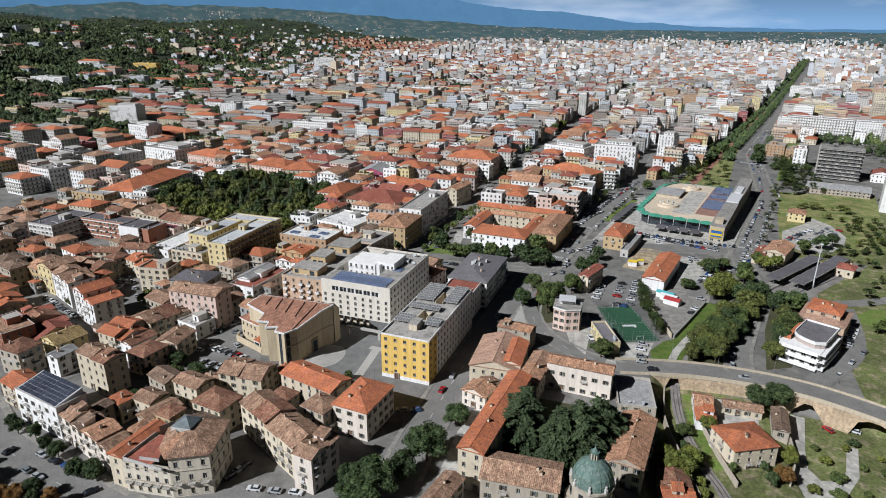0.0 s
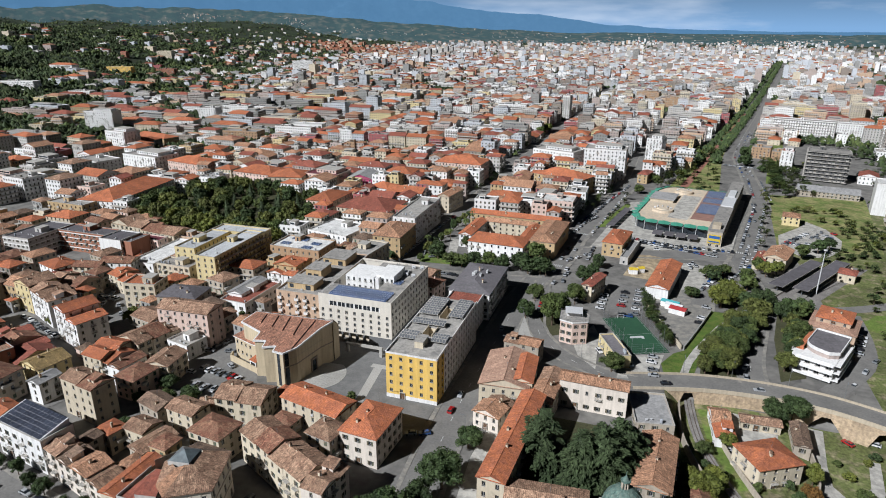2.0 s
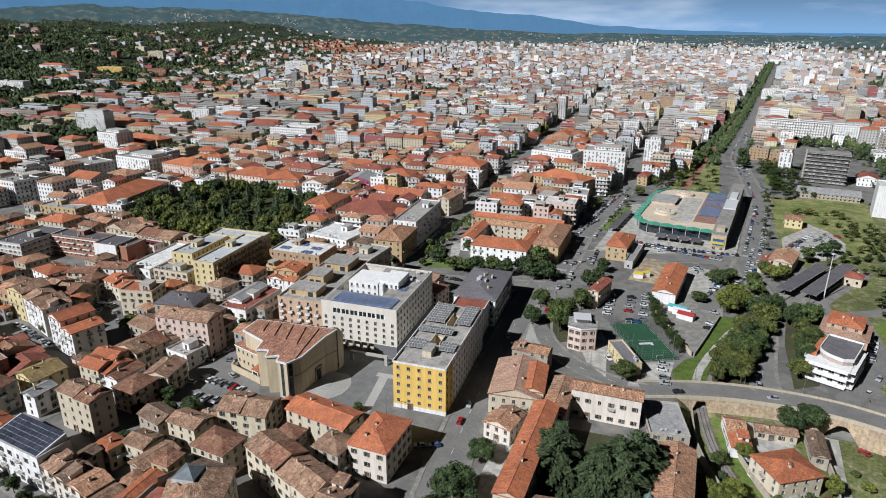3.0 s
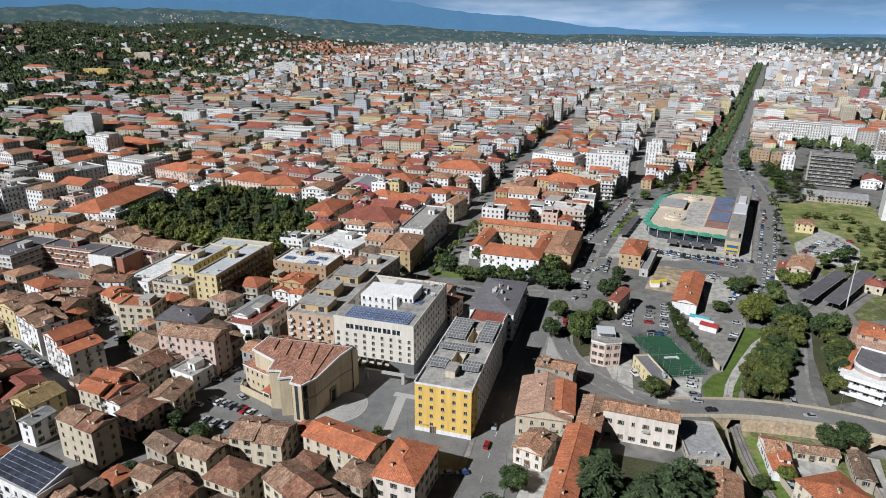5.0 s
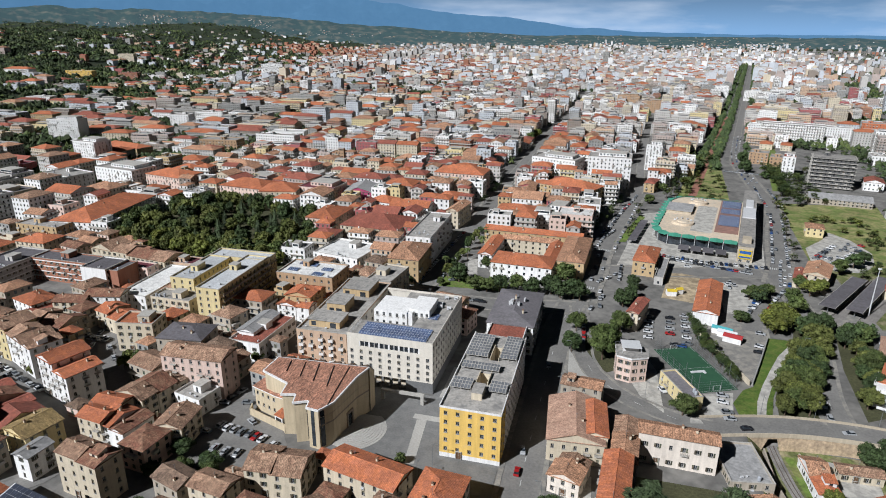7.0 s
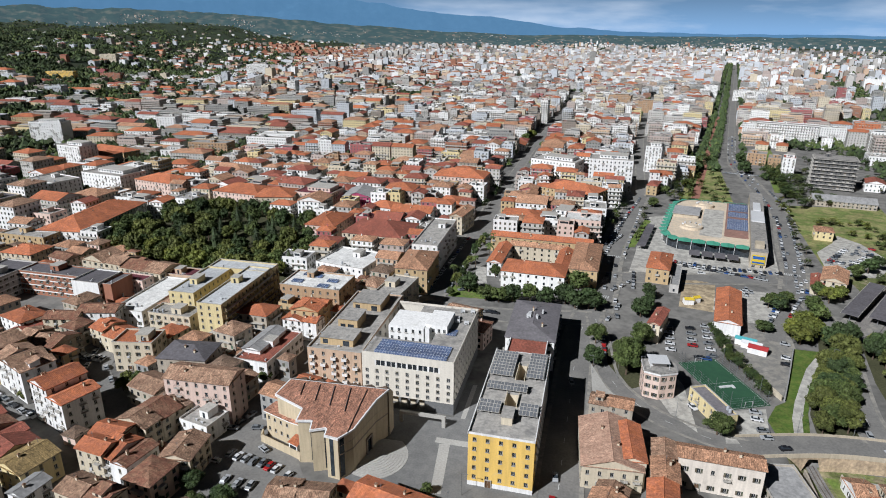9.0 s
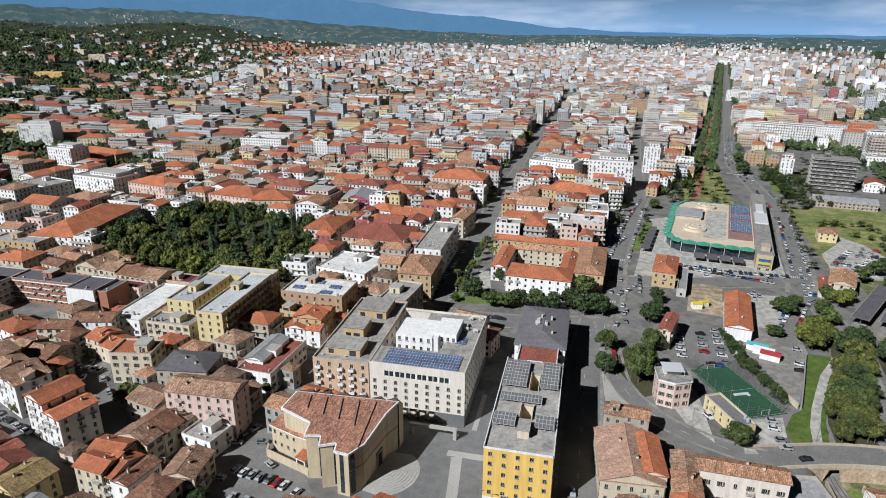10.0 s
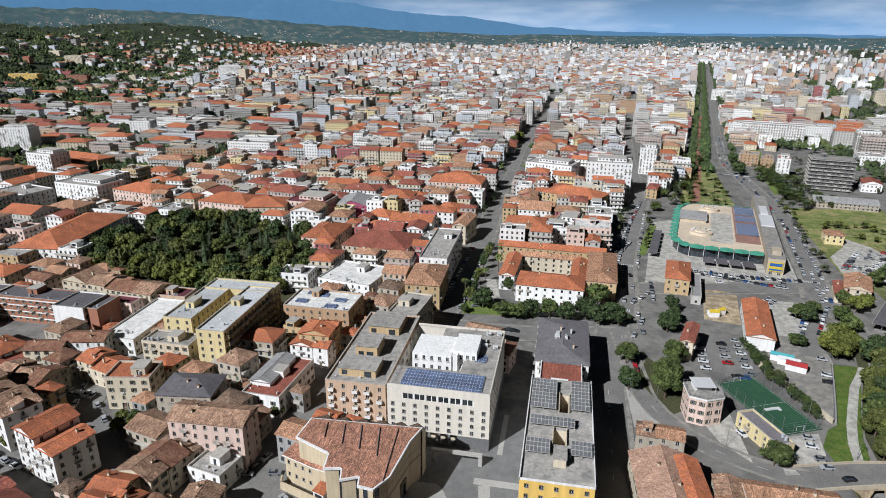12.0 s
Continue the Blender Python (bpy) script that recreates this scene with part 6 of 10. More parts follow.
# ---- trees ----
def cedar_mesh(name, seed, mat, leaves):
    """A broad cone of drooping branches in loose tiers, 1 m high; its foot is at z = 0."""
    r = random.Random(seed)
    b = Build()
    branches = []
    for i in range(17):
        t = (i + 0.5) / 17
        reach = (1 - t) ** 0.58 * 0.46 + 0.025
        for q in range(int(10 * (1 - t)) + 4):
            branches.append((t, r.uniform(0, math.tau), reach * r.uniform(0.62, 1.08), 0.08 + t * 0.9 + r.uniform(-0.025, 0.025)))
    weight = [c[2] for c in branches]
    for t, a, reach, z in r.choices(branches, weight, k=leaves):
        s = r.uniform(0.12, 1.0) ** 0.75
        side = r.gauss(0, 0.038) * (1.25 - 0.7 * s)
        x, y = math.cos(a) * reach * s - math.sin(a) * side, math.sin(a) * reach * s + math.cos(a) * side
        h = z + 0.03 * s - 0.13 * s * s * (0.4 + reach) - abs(side) * 0.4 - r.uniform(0, 0.022)
        e = r.uniform(0.012, 0.022)
        d = Vector((math.cos(a + r.uniform(-0.9, 0.9)), math.sin(a + r.uniform(-0.9, 0.9)), r.uniform(-0.5, 0.15)))
        w = Vector((-d.y, d.x, r.uniform(-0.4, 0.4))) * 0.62
        p = Vector((x, y, h))
        b.face([p - d * e - w * e, p - d * e + w * e, p + d * e * 1.7])
    for i in range(11):
        z = 0.07 + 0.082 * i
        reach = (1 - i / 11.5) ** 0.75 * r.uniform(0.20, 0.25)
        b.tube(r.uniform(-0.02, 0.02), r.uniform(-0.02, 0.02), z - 0.03, z + 0.06, reach, reach * 0.45, 7, 0, True)
    return b.mesh(name, [mat])


def crown_mesh(name, seed, kind, mat, leaves=1500, size=(0.016, 0.030)):
    """A crown of many small leaf tufts on uneven clumps, 1 m high and about 1 m across; its foot is at z = 0."""
    if kind == "cedar":
        return cedar_mesh(name, seed, mat, leaves)
    r = random.Random(seed)
    clumps = []
    if kind == "cypress":
        for i in range(16):
            t = (i + 0.5) / 16
            clumps.append((r.uniform(-0.03, 0.03), r.uniform(-0.03, 0.03), 0.06 + t * 0.9, 0.13 * math.sin(math.pi * min(0.95, t * 0.8 + 0.22)), 0.06))
    else:
        for i in range(34):
            a, u = r.uniform(0, math.tau), r.uniform(-0.8, 1)
            k = math.sqrt(1 - u * u) * r.uniform(0.6, 1.0)
            s = r.uniform(0.07, 0.17)
            clumps.append((0.38 * k * math.cos(a), 0.38 * k * math.sin(a), 0.58 + 0.29 * u, s, s * 0.85))
        clumps.append((0, 0, 0.58, 0.28, 0.26))
    b = Build()
    weight = [c[3] ** 2 for c in clumps]
    for c in r.choices(clumps, weight, k=leaves):
        a, u = r.uniform(0, math.tau), r.uniform(-0.6, 1)
        k = math.sqrt(1 - u * u)
        q = r.uniform(0.80, 1.12)
        n = Vector((k * math.cos(a), k * math.sin(a), u))
        p = Vector((c[0] + n.x * c[3] * q, c[1] + n.y * c[3] * q, c[2] + n.z * c[4] * q))
        face = (n * 0.8 + Vector((r.uniform(-1, 1), r.uniform(-1, 1), r.uniform(-0.5, 1))) * 1.1).normalized()
        t = face.orthogonal().normalized()
        t.rotate(Matrix.Rotation(r.uniform(0, math.tau), 3, face))
        s = face.cross(t)
        e = r.uniform(*size) * (1.0 if kind == "broad" else 0.75)
        tip = face * e * 0.4
        b.face([p - t * e - tip, p + t * e, p + s * e * 1.3 + tip])
    # inner body so that no sky shows straight through
    for c in clumps:
        b.tube(c[0], c[1], c[2] - c[4] * 0.75, c[2], c[3] * 0.45, c[3] * 0.8, 6, 0, False)
        b.tube(c[0], c[1], c[2], c[2] + c[4] * 0.75, c[3] * 0.8, c[3] * 0.35, 6, 0, True)
    return b.mesh(name, [mat])


def trunk_mesh(kind):
    b = Build()
    if kind in ("cedar", "cypress"):
        b.tube(0, 0, -0.05, 0.9, 0.022, 0.004, 7)
    else:
        b.tube(0, 0, -0.05, 0.32, 0.030, 0.022, 7)
        for i in range(5):
            a = i * 1.26 + 0.4
            b.at(0, 0, 0, 0)
            x, y = 0.16 * math.cos(a), 0.16 * math.sin(a)
            b.face([(-0.012, 0, 0.28), (0.012, 0, 0.28), (x + 0.006, y, 0.6), (x - 0.006, y, 0.6)])
            b.face([(0, -0.012, 0.28), (0, 0.012, 0.28), (x, y + 0.006, 0.6), (x, y - 0.006, 0.6)])
    return b.mesh("trunk", [BARK])


def crown_set(leaves, cedar_leaves, size):
    return {k: [crown_mesh("crown", 11 * i + 3, {"cedar": "cedar", "cypress": "cypress"}.get(k, "broad"), LEAF[{"cypress": "dark"}.get(k, k)], cedar_leaves if k == "cedar" else leaves, size) for i in range(3 if k in ("dark", "green", "lime") else 2)]
            for k in ("dark", "green", "lime", "olive", "cedar", "rust", "cypress")}


CROWNS = crown_set(4200, 9000, (0.015, 0.028))
FAR_CROWNS = crown_set(1300, 2400, (0.026, 0.046))
TRUNKS = {k: trunk_mesh(k) for k in ("broad", "cedar")}
TREE_WORDS = {"dark": "dark green broadleaf tree", "green": "mid green broadleaf tree", "lime": "yellowish green broadleaf tree", "olive": "olive green broadleaf tree", "cedar": "tall dark cedar with layered branches", "rust": "small tree with rusty autumn leaves", "cypress": "slim dark cypress"}


def tree(x, y, z, h, r, kind, group="", place="beside the street"):
    base = tagged(new("tree", TRUNKS["cedar" if kind in ("cedar", "cypress") else "broad"]), TREE_WORDS[kind] + " " + place, "tree", group)
    k = 2.2 * r / h if kind != "cypress" else 1.0
    base.matrix_basis = pose(x, y, z, 0, 0, rng.uniform(0, 360)) @ Matrix.Diagonal((h * k, h * k, h, 1))
    crown = new("crown", rng.choice((CROWNS if y < 300 and h > 4.5 else FAR_CROWNS)[kind]))
    crown.parent = base
    return base


def inside(p, polygon):
    x, y = p
    hit = False
    for i in range(len(polygon)):
        (x0, y0), (x1, y1) = polygon[i - 1], polygon[i]
        if (y0 > y) != (y1 > y) and x < (x1 - x0) * (y - y0) / (y1 - y0) + x0:
            hit = not hit
    return hit


def grove(polygon, step, kinds, low, high, spread, group, place, seed):
    r = random.Random(seed)
    xs, ys = [p[0] for p in polygon], [p[1] for p in polygon]
    y = min(ys)
    while y < max(ys):
        x = min(xs)
        while x < max(xs):
            px, py = x + r.uniform(-0.35, 0.35) * step, y + r.uniform(-0.35, 0.35) * step
            if inside((px, py), polygon):
                h = r.uniform(low, high)
                kind = r.choice(kinds)
                tree(px, py, ground_height(px, py), h * (1.2 if kind == "cypress" else 1), h * spread * r.uniform(0.8, 1.1), kind, group, place)
            x += step
        y += step


def tree_belt(polygon, step, kinds, low, high, spread, name, label, seed):
    """Trees too far off to tell apart, joined: tapered trunks and crowns of loose leaf tufts."""
    r = random.Random(seed)
    xs, ys = [p[0] for p in polygon], [p[1] for p in polygon]
    b = Build()
    mats = [BARK] + [LEAF[k] for k in kinds]
    y = min(ys)
    while y < max(ys):
        x = min(xs)
        while x < max(xs):
            px, py = x + r.uniform(-0.35, 0.35) * step, y + r.uniform(-0.35, 0.35) * step
            x += step
            if not inside((px, py), polygon):
                continue
            h, z, m = r.uniform(low, high), ground_height(px, py), 1 + r.randrange(len(kinds))
            wide = h * spread * r.uniform(0.8, 1.1)
            b.tube(px, py, z - 0.3, z + h * 0.5, 0.16, 0.08, 5, 0)
            lumps = [(r.uniform(-0.5, 0.5) * wide, r.uniform(-0.5, 0.5) * wide, h * r.uniform(0.42, 0.78), wide * r.uniform(0.35, 0.6)) for _ in range(6)]
            for q in range(240):
                cx, cy, cz, s = r.choice(lumps)
                a, u = r.uniform(0, math.tau), r.uniform(-0.6, 1)
                k = math.sqrt(1 - u * u)
                ox, oy, oz = px + cx + k * math.cos(a) * s, py + cy + k * math.sin(a) * s, z + cz + u * s * 0.75
                e = wide * r.uniform(0.10, 0.19)
                c1, c2 = r.uniform(-1, 1) * e, r.uniform(-1, 1) * e
                b.face([(ox - e, oy + c1, oz - 0.4 * e), (ox + c2, oy - e, oz + 0.2 * e), (ox + e, oy + e, oz + r.uniform(-0.3, 0.9) * e)], m)
        y += step
    tagged(new(name, b.mesh(name, mats)), label, "trees", kind="stuff")


PARK = [(-372, 350), (-330, 336), (-290, 329), (-257, 328), (-228, 334), (-225, 372), (-248, 424), (-288, 438), (-335, 450), (-370, 444)]
grove(PARK, 13.0, ("green", "dark", "cedar", "olive", "green", "olive", "cedar"), 10, 18, 0.44, "park trees", "in the town park", 5)
grove([(-372, 346), (-330, 332), (-290, 325), (-257, 324), (-228, 330), (-226, 352), (-262, 346), (-330, 352), (-366, 366)], 8.5, ("green", "lime", "olive", "olive", "lime"), 9, 14, 0.46, "park trees", "at the edge of the town park", 51)
grove([(15, 247), (26, 249), (42, 293), (51, 328), (43, 330), (27.5, 290), (18.5, 262)], 5.2, ("green", "olive", "olive", "dark", "green", "olive"), 7, 11.5, 0.50, "wood by the road", "in the wood beside the road", 6)
grove([(46, 256), (52, 262), (57, 290), (66, 325), (55, 325), (49, 290)], 5.4, ("green", "olive", "dark"), 7.5, 11, 0.50, "trees by the white house", "on the bank by the road", 8)
tree_belt([(-6, 575), (10, 575), (60, 800), (50, 800), (14, 690)], 12.0, ("green", "dark", "lime"), 7, 11, 0.42, "tree_belt", "green trees on the avenue's planted strip", 9)
tree_belt([(90, 610), (102, 610), (112, 760), (98, 760)], 7.5, ("green", "dark"), 8, 12, 0.42, "tree_belt", "green trees along the straight avenue", 10)
tree_belt([(-8, 566), (44, 566), (58, 700), (24, 690)], 17, ("green", "dark", "lime"), 6, 10, 0.45, "tree_belt", "green trees on the promenade behind the market", 17)
tree_belt([(86, 570), (132, 600), (124, 664), (92, 650)], 9.0, ("dark", "green"), 6, 10, 0.45, "tree_belt", "dark green trees round the turning circle", 18)
grove([(50, 186), (82, 180), (86, 214), (74, 226), (58, 224)], 9.0, ("green", "lime", "dark"), 2, 4, 0.7, "valley shrubs", "in the rough valley grass", 19)
grove([(14, 176), (20, 168), (24, 182), (14, 214), (9, 222)], 6.0, ("green", "lime", "dark"), 2, 4, 0.6, "valley shrubs", "on the railway bank", 20)
tree_belt([(90, 300), (150, 320), (150, 420), (110, 430), (100, 380)], 12.0, ("green", "lime", "dark"), 3, 7, 0.5, "shrub_belt", "green shrubs on rough ground by the station", 23)
tree_belt([(84, 518), (104, 531), (122, 534), (126, 514), (131, 520), (124, 542), (98, 540)], 6.0, ("lime", "lime", "green"), 4, 6, 0.55, "shrub_belt", "yellowing shrubs along the waste ground", 24)
tree_belt([(-43, 436), (-37, 436), (-22, 535), (-28, 535)], 8.0, ("green", "dark"), 5, 8, 0.42, "tree_belt", "green trees on the avenue's central strip", 12)
tree_belt([(57, 422), (62, 422), (86, 600), (81, 600)], 8.0, ("green", "lime", "green"), 5, 8, 0.42, "tree_belt", "green street trees along the market avenue", 13)
grove([(22, 196), (30, 185), (44, 180), (46, 200), (38, 212), (30, 212)], 8, ("green", "dark", "lime"), 3, 5, 0.5, "garden shrubs", "in the villa garden", 14)
grove([(-214, 122.5), (-140, 107), (-140, 104), (-214, 118.5)], 4.6, ("dark",), 5.5, 7, 0.45, "street trees", "clipped along the broad street", 15)
grove([(-204, 102), (-150, 96), (-150, 86), (-204, 94)], 6.0, ("dark", "rust", "dark"), 6, 8, 0.45, "street trees", "along the broad street", 16)


# ---- cars ----
def car_parts():
    b = Build()
    side = [(-2.1, 0.35), (2.1, 0.35), (2.12, 0.75), (1.95, 0.9), (1.0, 0.98), (-1.75, 1.0), (-2.1, 0.9)]
    for s in (-1, 1):
        pts = [(x, s * 0.86, z) for x, z in side]
        b.face(pts if s < 0 else pts[::-1])
    for i in range(len(side)):
        (xa, za), (xb, zb) = side[i], side[(i + 1) % len(side)]
        b.face([(xa, 0.86, za), (xb, 0.86, zb), (xb, -0.86, zb), (xa, -0.86, za)][::-1])
    roof = [(-1.35, 1.45), (0.15, 1.45)]
    b.face([(-1.35, -0.62, 1.46), (0.15, -0.62, 1.46), (0.15, 0.62, 1.46), (-1.35, 0.62, 1.46)])
    g = Build()
    low = [(-1.85, -0.8, 0.99), (0.95, -0.8, 0.98), (0.95, 0.8, 0.98), (-1.85, 0.8, 0.99)]
    high = [(-1.4, -0.62, 1.45), (0.2, -0.62, 1.45), (0.2, 0.62, 1.45), (-1.4, 0.62, 1.45)]
    for i in range(4):
        j = (i + 1) % 4
        g.face([low[i], low[j], high[j], high[i]])
    w = Build()
    n = 10
    for i in range(n):
        a, c = i * math.tau / n, (i + 1) * math.tau / n
        w.face([(0.31 * math.cos(a), -0.1, 0.31 * math.sin(a)), (0.31 * math.cos(c), -0.1, 0.31 * math.sin(c)), (0.31 * math.cos(c), 0.1, 0.31 * math.sin(c)), (0.31 * math.cos(a), 0.1, 0.31 * math.sin(a))])
    for y in (-0.1, 0.1):
        w.face([(0.31 * math.cos(i * math.tau / n), y, 0.31 * math.sin(i * math.tau / n)) for i in range(n)])
    return b, g, w


car_body, car_glass, car_wheel = car_parts()
CAR_BODIES = [car_body.mesh("car", [m]) for m in CARPAINT]
far_car = car_parts()[0]
for wx in (-1.3, 1.3):
    far_car.box(wx - 0.3, wx + 0.3, -0.88, 0.88, 0, 0.5, 1)
for f in car_glass.f:
    far_car.face([car_glass.v[i] for i in f], 2)
FAR_BODIES = [far_car.mesh("car", [m, RUBBER, GLASS]) for m in CARPAINT]
CAR_GLASS, CAR_WHEEL = car_glass.mesh("glazing", [GLASS]), car_wheel.mesh("wheel", [RUBBER])
CAR_WORDS = ("white", "dark grey", "black", "silver", "red", "blue")


FAR_CARS = Build()
FAR_CAR_MATS = [m.name for m in CARPAINT] + [RUBBER.name, GLASS.name]


def car(x, y, z, turn, place="parked on the asphalt"):
    i = rng.choice((0, 0, 0, 0, 1, 1, 1, 2, 2, 2, 3, 3, 3, 3, 3, 4, 5))
    if y > 415:
        FAR_CARS.at(x, y, z + 0.05, turn)
        n = len(FAR_CARS.v)
        FAR_CARS.v.extend(FAR_CARS.p(v.co) for v in FAR_BODIES[i].vertices)
        for f in FAR_BODIES[i].polygons:
            FAR_CARS.f.append(tuple(n + q for q in f.vertices))
            name = FAR_BODIES[i].materials[f.material_index].name
            FAR_CARS.m.append(FAR_CAR_MATS.index(name))
        return
    ob = tagged(new("car", CAR_BODIES[i] if y < 300 else FAR_BODIES[i]), CAR_WORDS[i] + " small hatchback car " + place, "car", "cars")
    ob.matrix_basis = pose(x, y, z + 0.05, 0, 0, turn)
    if y < 300:
        part("glazing", CAR_GLASS, ob)
    for wx in (-1.3, 1.3) if y < 300 else ():
        for wy in (-0.78, 0.78):
            part("wheel", CAR_WHEEL, ob, pose(wx, wy, 0.31))


def car_row(x0, y0, x1, y1, z, n, mode):
    heading = math.degrees(math.atan2(y1 - y0, x1 - x0)) if math.hypot(x1 - x0, y1 - y0) > 0.2 else rng.uniform(0, 360)
    for i in range(n):
        t = 0 if n == 1 else i / (n - 1)
        x, y = x0 + (x1 - x0) * t + rng.uniform(-0.25, 0.25), y0 + (y1 - y0) * t + rng.uniform(-0.25, 0.25)
        car(x, y, z if z < 0 and y < 260 else ground_height(x, y), heading + (90 if mode == "across" else 0) + rng.uniform(-4, 4) + rng.choice((0, 180)))


# ---- the rest of the town, lot by lot ----
def near_line(x, y, reach):
    for line, half in ROADS:
        for i in range(0, len(line) - 1):
            (xa, ya), (xb, yb) = line[i], line[i + 1]
            if min(xa, xb) - 40 > x or max(xa, xb) + 40 < x or min(ya, yb) - 40 > y or max(ya, yb) + 40 < y:
                continue
            dx, dy = xb - xa, yb - ya
            t = max(0, min(1, ((x - xa) * dx + (y - ya) * dy) / (dx * dx + dy * dy + 1e-9)))
            if math.hypot(x - xa - t * dx, y - ya - t * dy) < half + reach:
                return True
    return False


def taken(x, y, w, d, gap=0.6):
    """Whether a building of that size would stand in another one."""
    for px, py, pw, pd, turn in PLACED:
        if abs(px - x) > 90 or abs(py - y) > 90:
            continue
        c, s = math.cos(radians(turn)), math.sin(radians(turn))
        for u in (-0.5, -0.25, 0, 0.25, 0.5):
            for v in (-0.5, -0.25, 0, 0.25, 0.5):
                dx, dy = x + u * w - px, y + v * d - py
                if abs(dx * c + dy * s) < pw / 2 + gap and abs(-dx * s + dy * c) < pd / 2 + gap:
                    return True
                dx, dy = px + u * pw * c - v * pd * s - x, py + u * pw * s + v * pd * c - y
                if abs(dx) < w / 2 + gap and abs(dy) < d / 2 + gap:
                    return True
    return False


KEEP_CLEAR = [PARK, [(-242, 198), (-222, 203), (-218, 222), (-240, 220)], [(-275, 226), (-246, 210), (-238, 226), (-262, 240)], [(-136, 183), (-98, 172), (-62, 120), (-62, 345), (-98, 262), (-146, 226)], [(-198, 166), (-162, 165), (-142, 178), (-158, 200), (-176, 212), (-186, 190)],
              [(-62, 100), (140, 100), (160, 620), (90, 640), (60, 590), (-20, 600), (-62, 380)], [(-150, 300), (-60, 300), (-60, 350), (-140, 350)], [(-110, 225), (-76, 225), (-76, 312), (-112, 312)], [(-352, 250), (-298, 250), (-298, 279), (-352, 279)], [(-350, 279), (-206, 279), (-206, 332), (-350, 332)], [(84, 590), (215, 590), (215, 645), (84, 645)], [(-150, 322), (-60, 322), (-50, 420), (-140, 420)],
              [(-10, 590), (76, 590), (92, 850), (60, 830), (25, 700)], [(76, 640), (215, 640), (200, 900), (100, 930)],
              [(-270, 142), (-120, 112), (-120, 60), (-270, 60)], [(-130, 128), (-96, 100), (-60, 100), (-66, 172)]]


def blocked(x, y):
    return any(inside((x, y), p) for p in KEEP_CLEAR) or near_line(x, y, 5.0)


FILL_WALLS = ["white"] * 12 + ["pale"] * 6 + ["cream"] * 5 + ["blush"] * 3 + ["umber"] + ["pink", "paleyellow", "peach", "ochre", "grey", "rose", "tanwall"]

